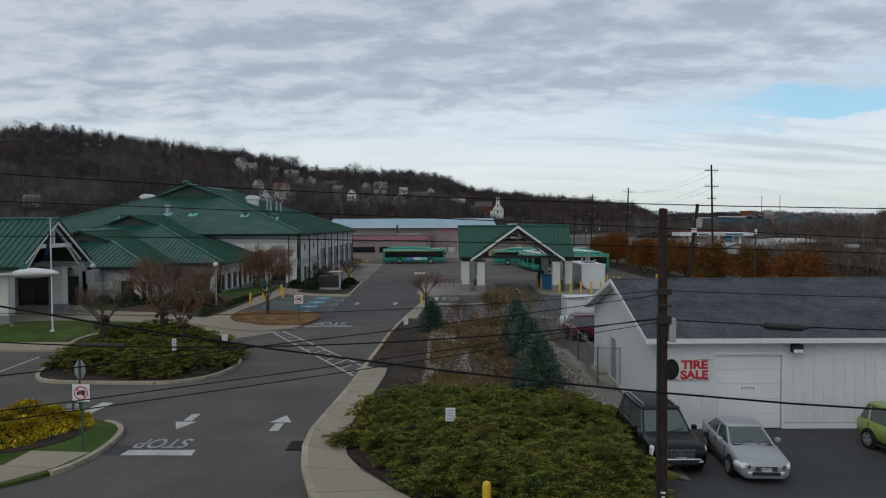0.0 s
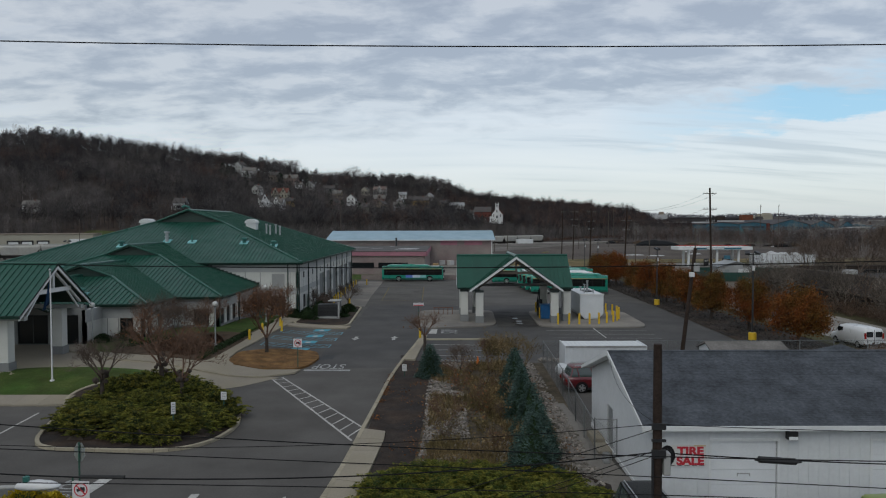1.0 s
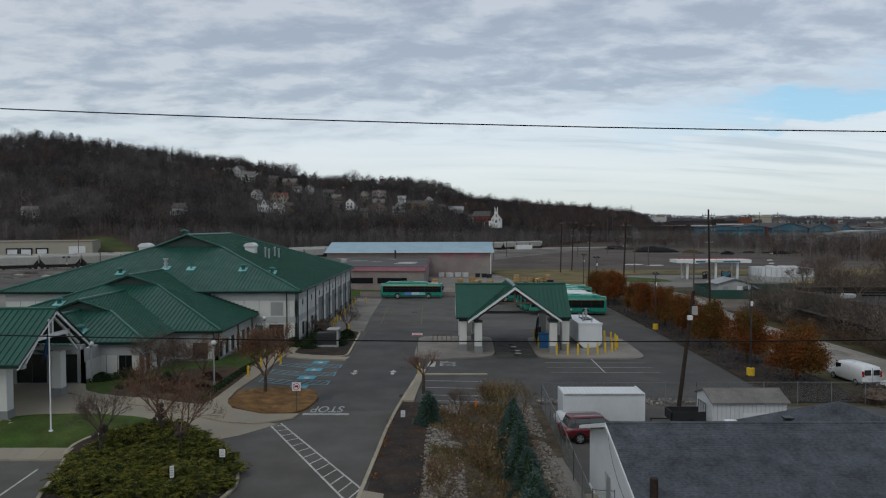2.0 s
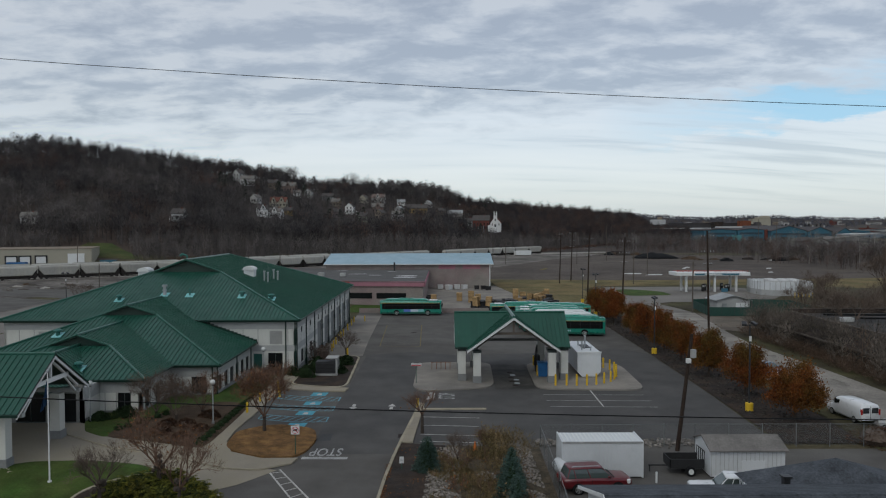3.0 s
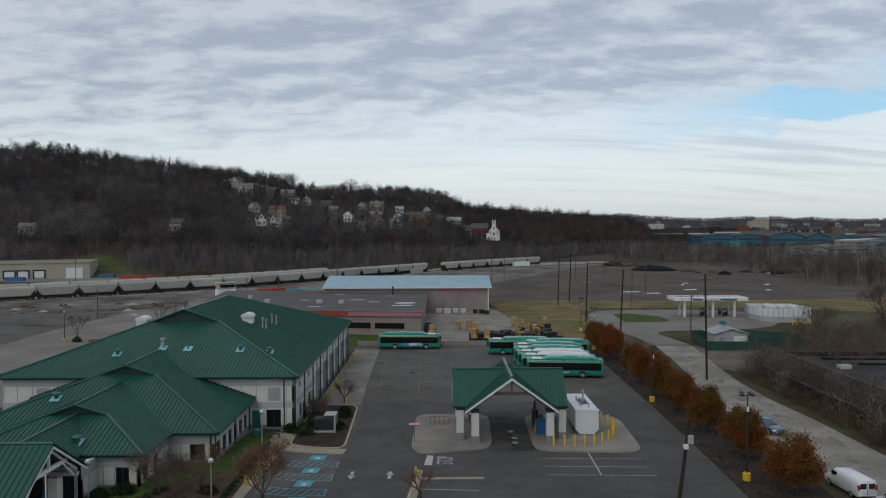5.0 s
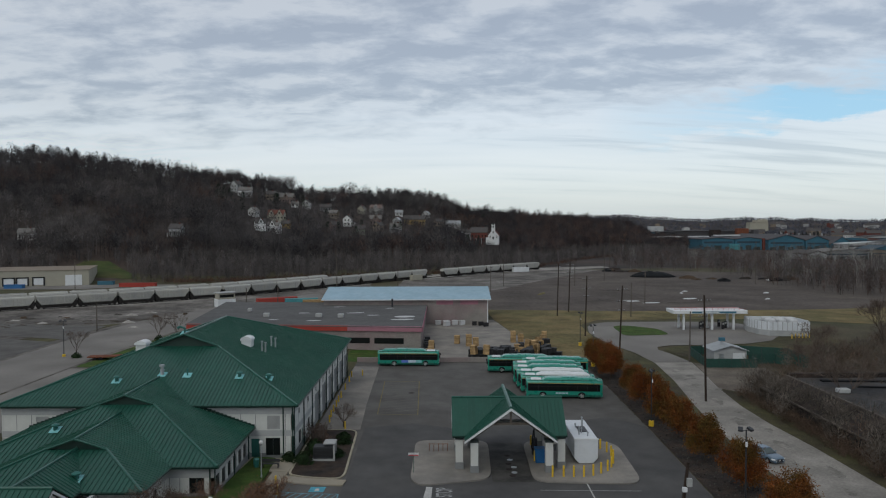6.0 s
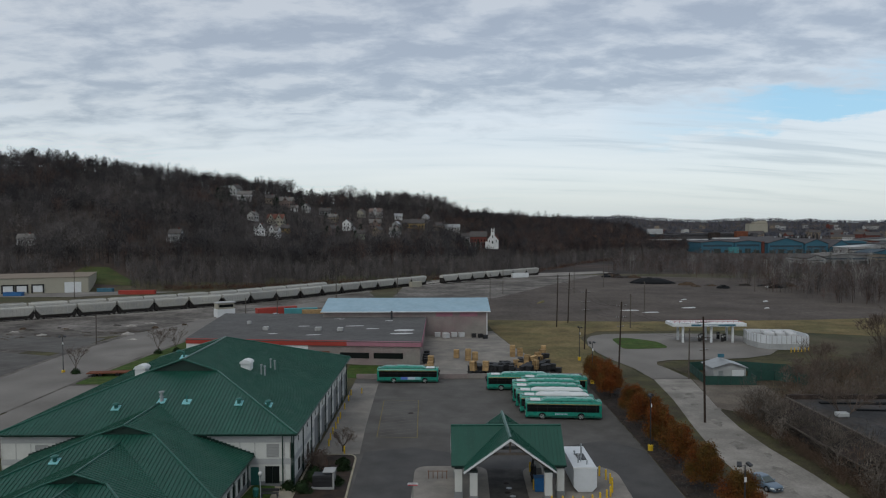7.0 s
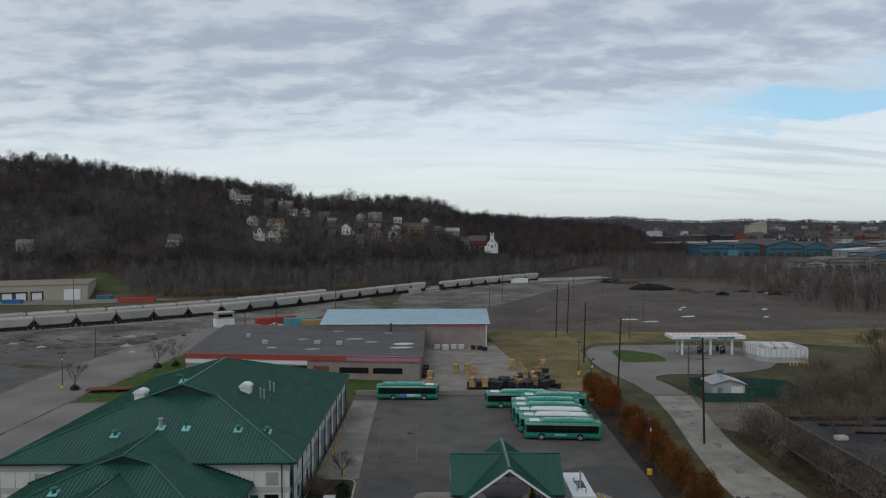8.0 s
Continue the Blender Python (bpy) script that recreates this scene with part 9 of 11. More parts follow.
patch("station_loop", [(39.2, 196), (41.5, 202), (46, 205.5), (66, 206.5), (80, 205), (84, 199), (85, 188), (83, 179), (78, 172), (71, 167.8), (60, 166), (52, 165.6), (48.5, 163.5), (47.6, 160), (48.6, 156), (50, 145), (42.4, 145), (41.5, 156), (39.2, 166), (37.8, 175), (37.6, 186)], "asphalt_old", 0.06, label="pale looping drive of the fuel station", category="road")
patch("loop_lawn", rounded([(45.2, 180), (57.2, 181.6), (57, 192), (50, 199), (46, 197)], 1.4), "grass", 0.10, label="small green lawn inside the looping drive", category="lawn")
patch("station_lawn", rounded([(48.6, 160), (52, 164.8), (62, 165.3), (72, 166.8), (80, 173), (92, 178), (96, 168), (80, 152), (66, 149), (50.6, 148)], 1.2), "verge_grass", 0.04, label="faded lawn beside the looping drive", category="lawn")
patch("side_road", [(42.5, 145.4), (41, 128), (38.5, 110), (37, 97), (36.5, 80), (37.5, 66), (38.5, 56), (38.5, 15), (45.5, 15), (46.2, 60), (46.2, 75), (46.0, 89), (45.3, 100), (45.4, 110), (46.6, 122), (48.2, 132), (50, 145.4)], "road_pale", 0.06, label="pale patched side road along the trees", category="road")
for k, (x, y, rx, ry, t0) in enumerate(((45.0, 131, 2.6, 1.0, 60), (43.4, 124, 1.6, 0.6, 80), (46.2, 121, 1.4, 0.5, 70), (43.0, 113, 2.2, 0.7, 85), (43.8, 106, 1.3, 0.6, 95), (41.6, 101, 2.4, 0.9, 90), (43.8, 97, 1.2, 0.5, 80), (42.6, 90, 2.6, 0.8, 88), (40.6, 84, 1.7, 0.5, 90), (43.6, 80, 2.0, 0.6, 85), (41.8, 73, 2.2, 0.6, 90), (44.5, 137, 2.0, 0.9, 50))):
    patch("road_stain", [(x + (px_ - x) * (1 + 0.7 * noise.noise((px_ * 1.3, py_ * 1.3, k))), y + (py_ - y) * (1 + 0.7 * noise.noise((px_ * 1.3, py_ * 1.3, k + 9)))) for px_, py_ in ellipse(x, y, rx, ry, 22, t0)], "road_worn", 0.066, label="dark worn stain on the pale side road", category="road patch")
patch("brush_soil", [(44.2, 58), (120, 58), (150, 150), (100, 176), (82, 152), (66, 148.6), (52, 146), (50, 132), (49.6, 121), (47.7, 97), (47.4, 78), (46.6, 60)], "brush_soil", 0.01, label="brown weedy ground under bare brush", category="ground")
patch("brush_edge", [(46.3, 58), (49.6, 58), (49.4, 90), (49.0, 112), (49.4, 118), (46.6, 121.5), (45.5, 110), (45.4, 100), (46.1, 89), (46.3, 75)], "verge_grass", 0.03, label="strip of dry grass beside the side road", category="verge")
wall_low = part("low_wall", boxes((-17, 28.5, 146.5, 146.9, 0, 0.95)), "block_grey")
tagged(wall_low, "low grey concrete wall at the back of the yard", "wall", kind="structure")


def prism(parent, name, corners, z0, z1, material_name, label=""):
    bm = bmesh.new()
    solid(bm, [(x, y, z0) for x, y in corners], (0, 0, z1 - z0))
    bmesh.ops.recalc_face_normals(bm, faces=bm.faces)
    return part(name, bm, material_name, parent, label)


ware = thing("warehouse", "long flat-roofed block warehouse with red and pink fascia", "building")
FR, FL, BL, BR = (-4.6, 159.8), (-58.0, 166.0), (-63, 214), (-4.4, 210)
prism(ware, "wall", [FR, FL, BL, BR], -0.2, 4.6, "block_grey")
prism(ware, "roof", [(-4.3, 159.4), (-58.3, 165.6), (-63.3, 214), (-4.1, 210)], 5.15, 5.32, "roof_tar")
m, length = frame_of(FL, FR)


def on_wall(name, rows, material_name, parent=ware, label=""):
    bm = boxes(*rows)
    bmesh.ops.transform(bm, matrix=m, verts=bm.verts)
    return part(name, bm, material_name, parent, label)


on_wall("fascia", [(0, 37.4, -0.35, 0.3, 4.25, 5.35)], "fascia_red", label="faded red fascia")
on_wall("fascia", [(37.4, length + 0.3, -0.35, 0.3, 4.25, 5.35)], "fascia_pink", label="faded pink fascia")
on_wall("white_band", [(0, 28.5, -0.12, 0.1, 3.2, 4.25)], "trim_white")
on_wall("shop_window", [(4 + 5.2 * k, 7.6 + 5.2 * k, -0.06, 0.1, 0.9, 2.9) for k in range(5)], "glass_dark")
on_wall("mural", [(29.8, 33.4, -0.06, 0.1, 1.0, 3.0)], "rust")
for s0, s1 in ((35.8, 42.4), (43.4, 50.0)):
    on_wall("strip_window", [(s0, s1, -0.05, 0.1, 1.5, 2.75)], "glass_dark")
bm = boxes((-4.45, -4.1, 160, 210, 4.2, 5.2))
part("fascia", bm, "fascia_pink", ware, "faded pink fascia")
for x, y, sx, sy in ((-30, 178, 0.75, 0.7), (-24.5, 177, 0.7, 0.7), (-43, 179, 0.7, 0.7), (-50, 190, 0.5, 0.5)):
    part("roof_unit", boxes((x - sx, x + sx, y - sy, y + sy, 5.3, 6.2), bevel=0.1), "louver", ware)
part("flue", rods(((-13.5, 199, 5.3), (-13.5, 199, 7.6), 0.25, 0.25)), "metal_dark", ware)
for x, y, sx, sy in ((-9, 178, 2.6, 1.6), (-9.3, 172.5, 2.8, 1.0), (-22, 186, 2.4, 0.6), (-17, 181, 1.6, 0.5), (-35, 186, 1.4, 0.5), (-14, 196, 1.2, 0.4), (-28, 200, 1.5, 0.5), (-30, 171, 1.8, 0.5), (-40, 173, 1.2, 0.5)):
    prism(ware, "roof_patch", ellipse(x, y, sx, sy, 12, 8), 5.32, 5.335, "tarp_white", "pale roof patch")
blue_shed = thing("blue_roof_shed", "long grey shed with pale blue metal roof and pink panels", "building")
part("wall", boxes((-33, 13.0, 204.0, 229, 0, 6.9)), "block_grey", blue_shed)
bm = bmesh.new()
solid(bm, [(-33.6, 203.2, 6.95), (-33.6, 217, 9.4), (-33.6, 230, 6.95), (-33.6, 230, 6.75), (-33.6, 217, 9.2), (-33.6, 203.2, 6.75)], (47.4, 0, 0))
bmesh.ops.recalc_face_normals(bm, faces=bm.faces)
part("roof", bm, "shed_roof_blue", blue_shed)
part("roof_rib", boxes(*[(-33 + 1.2 * k, -32.93 + 1.2 * k, 203.2, 203.3, 6.95, 7.0) for k in range(39)]), "shed_roof_blue", blue_shed)
for x0, x1 in ((-1.5, 3.2), (5.2, 10.2)):
    part("pink_panel", boxes((x0, x1, 203.9, 204.0, 5.4, 6.8)), "fascia_pink", blue_shed)
part("gutter", boxes((-33.6, 13.8, 203.0, 203.2, 6.7, 6.95)), "trim_white", blue_shed)
part("downspout", boxes((12.7, 12.95, 203.85, 204.0, 0, 6.8)), "trim_white", blue_shed)


def pallet_stack(x, y, n, turn, label="stack of pale wooden pallets"):
    own = thing("pallet_stack", label, "pallets", "pallets in the storage yard", at=pose(x, y, 0.03, 0, 0, turn))
    for k in range(n):
        z = k * 0.15
        part("pallet", boxes((-0.6, 0.6, -0.5, 0.5, z + 0.11, z + 0.135), (-0.6, 0.6, -0.5, -0.4, z, z + 0.11), (-0.6, 0.6, 0.4, 0.5, z, z + 0.11), (-0.6, 0.6, -0.05, 0.05, z, z + 0.11)), "pallet", own)
    return own


stack = pallet_stack(-2.3, 154.2, 13, 8)
stack2 = pallet_stack(-2.2, 157.4, 18, -4)
for k, (x, y, t) in enumerate(((6.2, 166, 10), (7.8, 166.3, 5), (16.8, 171, 0), (18.6, 171.4, 4), (21.5, 161.5, 20), (3.6, 169.5, -10), (23.0, 165, 30), (20.0, 158.5, 12), (24.0, 170.4, -8), (-2.6, 151.0, 3))):
    copy_thing(stack if k % 2 else stack2, pose(x, y, 0.03 if k < 9 else 0.03, 0, 0, t))


def crate(x, y, z, turn, material_name="plastic_black", s=1.0, label="black plastic bulk crate in the heap"):
    own = part("crate", boxes((-0.6 * s, 0.6 * s, -0.5 * s, 0.5 * s, 0, 0.9 * s), (-0.65 * s, 0.65 * s, -0.55 * s, 0.55 * s, 0.8 * s, 0.95 * s), (-0.55 * s, -0.4 * s, -0.52 * s, 0.52 * s, -0.1, 0.02)), material_name)
    own.matrix_basis = pose(x, y, z, 0, 0, turn)
    return tagged(own, label, "crate", "crates in the storage yard")


c0 = crate(9.5, 151.5, 0.13, 5)
q = np.random.default_rng(77)
for k in range(150):
    f = q.uniform()
    x = 6.0 + 18.0 * f + q.normal(0, 0.5)
    y = 149.0 + q.uniform(0, 3 + 15 * f * f)
    copy_thing(stack if k % 17 == 4 else c0, pose(x, y, 0.13 + (0.95 if q.uniform() < 0.35 else 0), float(q.normal(0, 4)), float(q.normal(0, 4)), float(q.uniform(0, 180))))
for x, y in ((-3.4, 163), (-3.3, 166), (-3.5, 169.5), (-2.2, 163.5), (-3.4, 173), (10.8, 200), (9.0, 200.5), (12.0, 198)):
    copy_thing(c0, pose(x, y, 0.13, 0, 0, float(q.uniform(0, 20))))
w0 = crate(-1.0, 201.5, 0.13, 5, "tarp_white", 1.2, "white plastic-wrapped bale by the shed wall")
for x, y in ((1.2, 201.2), (3.6, 201.6), (5.6, 201.4), (1.4, 199.4)):
    copy_thing(w0, pose(x, y, 0.13, 0, 0, float(q.uniform(0, 40))))


# fuel station
station = thing("station_canopy", "white flat fuel station canopy with blue stripe on posts", "canopy")
part("deck", boxes((60.2, 79.4, 189.0, 195.5, 4.35, 5.2), bevel=0.05), "trim_white", station)
part("blue_stripe", boxes((65.0, 76.5, 188.95, 189.02, 4.5, 4.95)), "factory_blue", station)
part("swoosh", boxes((67.5, 72, 188.93, 188.96, 4.6, 4.85)), "trim_white", station)
part("red_pipe", rods(((61, 191, 5.4), (79, 191, 5.4), 0.05, 0.05), ((61, 194, 5.4), (79, 194, 5.4), 0.05, 0.05)), "fascia_red", station)
part("roof_post", rods(*[((60.8 + 1.4 * k, 189.8, 5.2), (60.8 + 1.4 * k, 189.8, 5.75), 0.05, 0.05) for k in range(14)]), "fascia_red", station)
for x in (63.2, 70.6, 76.2):
    for y in (190.2, 194.3):
        part("post", boxes((x - 0.25, x + 0.25, y - 0.25, y + 0.25, 0, 4.35)), "trim_white", station)
for x, y in ((68.2, 192), (69.4, 194), (74.0, 191.5), (75.2, 193), (74.6, 196), (64.5, 194)):
    own = thing("fuel_pump", "dark fuel pump under the station canopy", "fuel pump", "station pumps")
    part("cabinet", boxes((x - 0.35, x + 0.35, y - 0.25, y + 0.25, 0.05, 1.9), bevel=0.04), "plastic_black", own)
    part("screen", boxes((x - 0.25, x + 0.25, y - 0.27, y - 0.25, 1.2, 1.7)), "louver", own)
compound = thing("tank_compound", "white walled tank compound with grey block base", "tank")
ring = [(78.6, 186.5), (79.3, 181.8), (81.0, 179.4), (90.2, 178.5), (91.6, 182.5), (91.0, 190), (79.6, 191.5)]
for a, b in zip(ring, ring[1:] + ring[:1]):
    a, b = Vector(a), Vector(b)
    n_ = Vector(((b - a).y, -(b - a).x)).normalized() * 0.1
    prism(compound, "base_wall", [tuple(a + n_), tuple(b + n_), tuple(b - n_), tuple(a - n_)], 0, 1.4, "wall_light")
    prism(compound, "screen", [tuple(a + n_ * 1.3), tuple(b + n_ * 1.3), tuple(b - n_), tuple(a - n_)], 1.4, 3.4, "tank_white")
    for k in range(int((b - a).length / 1.1)):
        p = a.lerp(b, (k + 0.5) / int((b - a).length / 1.1)) + n_ * 1.4
        part("screen_rib", boxes((p.x - 0.06, p.x + 0.06, p.y - 0.06, p.y + 0.06, 1.4, 3.5)), "louver", compound)
prism(compound, "deck", [(79.4, 186), (80.2, 182), (81.4, 180), (89.8, 179.3), (91, 183), (90.4, 189.4), (80, 190.8)], 0.1, 2.7, "louver")
for x, y in ((83, 184), (85.4, 183.4), (88, 182.6), (83.6, 187.5), (86.5, 187), (88.8, 186.5)):
    part("tank_top", boxes((x - 1.0, x + 1.0, y - 1.1, y + 1.1, 2.7, 3.75), bevel=0.25), "tarp_white", compound)
for k in range(6):
    copy_thing(post1, pose(84.5 + 0.9 * k, 175.5 + 0.1 * k, 0.05))

hut = thing("utility_hut", "small grey hut with white roller door and metal roof", "hut", at=pose(-1.5, -4.6, 0))
part("wall", boxes((55.2, 61.6, 147.8, 153, 0, 2.7)), "wall_light", hut)
bm = bmesh.new()
solid(bm, [(54.8, 147.4, 2.7), (58.4, 147.4, 3.75), (62, 147.4, 2.7), (62, 147.4, 2.6), (58.4, 147.4, 3.62), (54.8, 147.4, 2.6)], (0, 6.2, 0))
bmesh.ops.recalc_face_normals(bm, faces=bm.faces)
part("roof", bm, "steel_roof", hut)
bm = bmesh.new()
solid(bm, [(55.2, 147.85, 2.65), (58.4, 147.85, 3.6), (61.6, 147.85, 2.65)], (0, 0.2, 0))
part("gable", bm, "wall_light", hut)
part("roller_door", boxes((58.9, 61.2, 147.7, 147.8, 0, 2.2)), "trim_white", hut)
part("door", boxes((56.2, 57.1, 147.72, 147.8, 0, 2.1)), "sign_back", hut)
part("solar_panel", boxes((57.6, 58.8, 151.6, 152.0, 4.0, 4.7)), "factory_blue", hut)
part("panel_post", rods(((58.2, 151.9, 3.5), (58.2, 151.9, 4.1), 0.06, 0.06)), "metal_galv", hut)


def slat_fence(pts, h=1.9):
    own = thing("screen_fence", "dark green slatted chain-link fence round the hut", "fence")
    for a, b in zip(pts, pts[1:]):
        a, b = Vector(a), Vector(b)
        d = (b - a).normalized()
        n = Vector((-d.y, d.x)) * 0.03
        bm = bmesh.new()
        solid(bm, [(*(a + n), 0.05), (*(b + n), 0.05), (*(b - n), 0.05), (*(a - n), 0.05)], (0, 0, h))
        bmesh.ops.recalc_face_normals(bm, faces=bm.faces)
        part("panel", bm, "fence_green", own)
        k = max(1, round((b - a).length / 2.5))
        for i in range(k + 1):
            p = a.lerp(b, i / k)
            part("post", rods(((p.x, p.y, 0), (p.x, p.y, h + 0.12), 0.06, 0.06), seg=6), "metal_dark", own)


slat_fence([(52.4, 153.0), (50.9, 139.8), (60.6, 139.4), (60.6, 141.6)], 1.7)
slat_fence([(60.5, 143.3), (66.0, 143.6), (70.5, 139.0), (71.5, 150.0), (60.0, 155.0), (52.4, 153.0)])
patch("dirt_lot", [(46.7, 122), (50, 118), (60, 121), (62, 139), (54, 141), (50.2, 145), (48.3, 132)], "road_dirt", 0.02, label="bare brown dirt lot beside the side road", category="yard")
ruin = thing("ruined_building", "low ruined shed with rusty lean-to and patched grey roof", "building")
prism(ruin, "wall", [(53.5, 84), (92, 84), (92, 112), (53.5, 112)], 0, 3.7, "rust")
prism(ruin, "roof", [(53.2, 83.6), (92.4, 83.6), (92.4, 112.2), (53.2, 112.2)], 3.7, 3.95, "roof_old")
bm = bmesh.new()
solid(bm, [(49.6, 84, 2.35), (53.3, 84, 4.05), (53.3, 84, 4.2), (49.5, 84, 2.48)], (0, 28, 0))
bmesh.ops.recalc_face_normals(bm, faces=bm.faces)
part("lean_to_roof", bm, "rust_dark", ruin, "rusty corrugated lean-to roof")
prism(ruin, "lean_to_wall", [(49.9, 84.3), (53.4, 84.3), (53.4, 111.7), (49.9, 111.7)], 0, 2.3, "rust_dark")
for k in range(38):
    y = 84.2 + 0.74 * k
    bm = bmesh.new()
    solid(bm, [(49.6, y, 2.50), (53.3, y, 4.22), (53.3, y + 0.1, 4.27), (49.6, y + 0.1, 2.55)], (0, 0.1, 0))
    part("roof_rib", bm, "rust_dark", ruin)
part("ridge_strip", boxes((53.15, 53.5, 84, 112, 4.15, 4.3)), "wood_grey", ruin)
part("eave_strip", boxes((49.4, 49.6, 84, 112, 2.3, 2.5)), "wood_grey", ruin)
part("parapet", boxes((53.5, 92.4, 111.6, 112.4, 3.9, 4.6)), "rust_dark", ruin)
for x0, x1, y0, y1 in ((57, 92, 108.6, 109.4), (60, 78, 104.6, 105.0), (62, 92, 100.2, 101.0), (70, 92, 95.6, 96.1)):
    bm = bmesh.new()
    solid(bm, [(x0, y0, 3.95), (x1, y0 - 2.2, 3.95), (x1, y1 - 2.2, 3.95), (x0, y1, 3.95)], (0, 0, 0.22))
    part("roof_seam", bm, "coal", ruin, "black tarred roof seam")
part("roof_hatch", boxes((55.3, 57.0, 100.9, 102.0, 3.95, 4.6), bevel=0.12), "wall_light", ruin)

# hopper train
def hopper(own_pose, label="grey covered hopper rail car on the yard track"):
    own = thing("hopper_car", label, "rail car", "hopper cars on the yard tracks", at=own_pose)
    half = 1.5
    bm = bmesh.new()
    rings = []
    for x, zb in ((-6.45, 3.1), (-6.4, 3.0), (-4.9, 1.2), (4.9, 1.2), (6.4, 3.0), (6.45, 3.1)):
        q_ = [(x, y * half, z) for y, z in ((0.62, zb), (0.99, zb + 0.25), (1.0, 3.75), (0.93, 4.1), (0.62, 4.32), (0.25, 4.42))]
        rings.append(q_ + [(p[0], -p[1], p[2]) for p in reversed(q_)])
    loft(bm, rings)
    part("body", bm, "rail_grey", own)
    for k in range(9):
        for s in (1, -1):
            part("side_rib", boxes((-4.85 + 1.2 * k, -4.77 + 1.2 * k, s * 1.52 - 0.04, s * 1.52 + 0.04, 1.6, 3.75)), "rail_grey", own)
    part("underframe", boxes((-6.45, 6.45, -1.15, 1.15, 0.62, 1.12), (-3.6, 3.6, -0.9, 0.9, 0.3, 0.65)), "rail_dark", own)
    # dark wedges added for the shade under the sloping ends
    for s in (1, -1):
        bm = bmesh.new()
        solid(bm, [(s * 4.85, -1.32, 1.12), (s * 6.42, -1.32, 1.12), (s * 6.42, -1.32, 3.05)], (0, 2.64, 0))
        bmesh.ops.recalc_face_normals(bm, faces=bm.faces)
        part("end_frame", bm, "rail_dark", own)
    part("roof_walk", boxes((-5.6, 5.6, -0.45, 0.45, 4.43, 4.6)), "rail_grey", own)
    for s in (1, -1):
        for p0, p1, r0_ in (((s * 6.5, -1.2, 1.2), (s * 5.6, -1.2, 2.8), 0.08), ((s * 6.5, 1.2, 1.2), (s * 5.6, 1.2, 2.8), 0.08), ((s * 6.5, -1.2, 1.2), (s * 6.5, -1.2, 3.6), 0.06)):
            part("end_brace", rods((p0, p1, r0_, r0_)), "rail_dark", own)
        part("platform", boxes((s * 6.0 - 0.6, s * 6.0 + 0.6, -1.45, 1.45, 1.0, 1.2)), "rail_dark", own)
        truck = part("truck", boxes((s * 4.9 - 1.2, s * 4.9 + 1.2, -1.2, 1.2, 0.45, 0.95), bevel=0.08), "rail_dark", own)
        for wx in (-0.85, 0.85):
            bm = bmesh.new()
            rod(bm, (s * 4.9 + wx, -1.3, 0.48), (s * 4.9 + wx, 1.3, 0.48), 0.46, 0.46, 14)
            part("wheelset", bm, "rail_dark", truck)
    return own


def along(pts, s):
    for a, b in zip(pts, pts[1:]):
        d = math.dist(a, b)
        if s <= d:
            k = s / d
            return a[0] + (b[0] - a[0]) * k, a[1] + (b[1] - a[1]) * k, math.degrees(math.atan2(b[1] - a[1], b[0] - a[0]))
        s -= d
    return None


track_a = [(-330, 166), (-250, 190), (-190, 212), (-142, 236), (-112, 257), (-82, 282), (-58, 312), (-30, 352), (2, 394)]
track_b = [(-330, 178), (-250, 202), (-194, 224), (-148, 247), (-118, 268), (-90, 292), (-66, 322), (-38, 362), (-6, 404)]
track_c = [(2, 386), (20, 408), (40, 430), (62, 452)]
first = None
for track, s0, s1, skip in ((track_a, 40, 405, ()), (track_b, 120, 330, ()), (track_c, 3, 86, ())):
    s = s0
    while s < s1:
        p = along(track, s)
        if p is None:
            break
        m_ = pose(p[0], p[1], 0.35, 0, 0, p[2]) @ Matrix.Diagonal((0.93, 1, 1, 1))
        first_new = first is None
        if first_new:
            first = hopper(m_)
        else:
            copy_thing(first, pose(p[0], p[1], 0.35, 0, 0, p[2]))
        s += 12.6
for tr in (track_a, track_b):
    own = thing("railway_track", "pair of steel rails on ballast", "rails", kind="structure")
    for off in (-0.72, 0.72):
        bm = bmesh.new()
        for a, b in zip(tr, tr[1:]):
            d = Vector((b[0] - a[0], b[1] - a[1], 0)).normalized()
            n = Vector((-d.y, d.x, 0)) * off
            rod(bm, Vector((*a, 0.28)) + n, Vector((*b, 0.28)) + n, 0.09, 0.09, 4)
        part("rail", bm, "rail_dark", own)
graf = along(track_a, 183)
for k, mn in ((0, "graffiti_violet"), (1, "graffiti_blue")):
    p = along(track_a, 178.5 + 4.2 * k)
    o = part("graffiti_panel", boxes((-1.7, 1.7, -1.61, -1.58, 1.5, 2.7)), mn)
    o.matrix_basis = pose(p[0], p[1], 0.35, 0, 0, p[2])
    tagged(o, "blurred painted graffiti on the rail car side", "graffiti")

# loading shed beyond the track
cream = thing("cream_warehouse", "long cream metal warehouse with dock doors", "building", at=Matrix.Translation((-165.5, 342, 0)) @ Matrix.Rotation(radians(20), 4, "Z") @ Matrix.Translation((165.5, -342, 0)))
part("wall", boxes((-300, -165.5, 342, 380, 0, 7.4)), "cream_wall", cream)
part("roof", boxes((-300.3, -165.2, 341.7, 380.3, 7.4, 7.6)), "house_tan", cream)
for x in (-200.5, -195.0, -188.5):
    part("dock_door", boxes((x, x + 4.0, 341.8, 342.0, 1.0, 4.0)), "trim_white", cream)
    part("dock_seal", boxes((x - 0.6, x, 341.7, 342.0, 0.6, 4.5), (x + 4.0, x + 4.6, 341.7, 342.0, 0.6, 4.5), (x - 0.6, x + 4.6, 341.7, 342.0, 4.0, 4.6)), "plastic_black", cream)
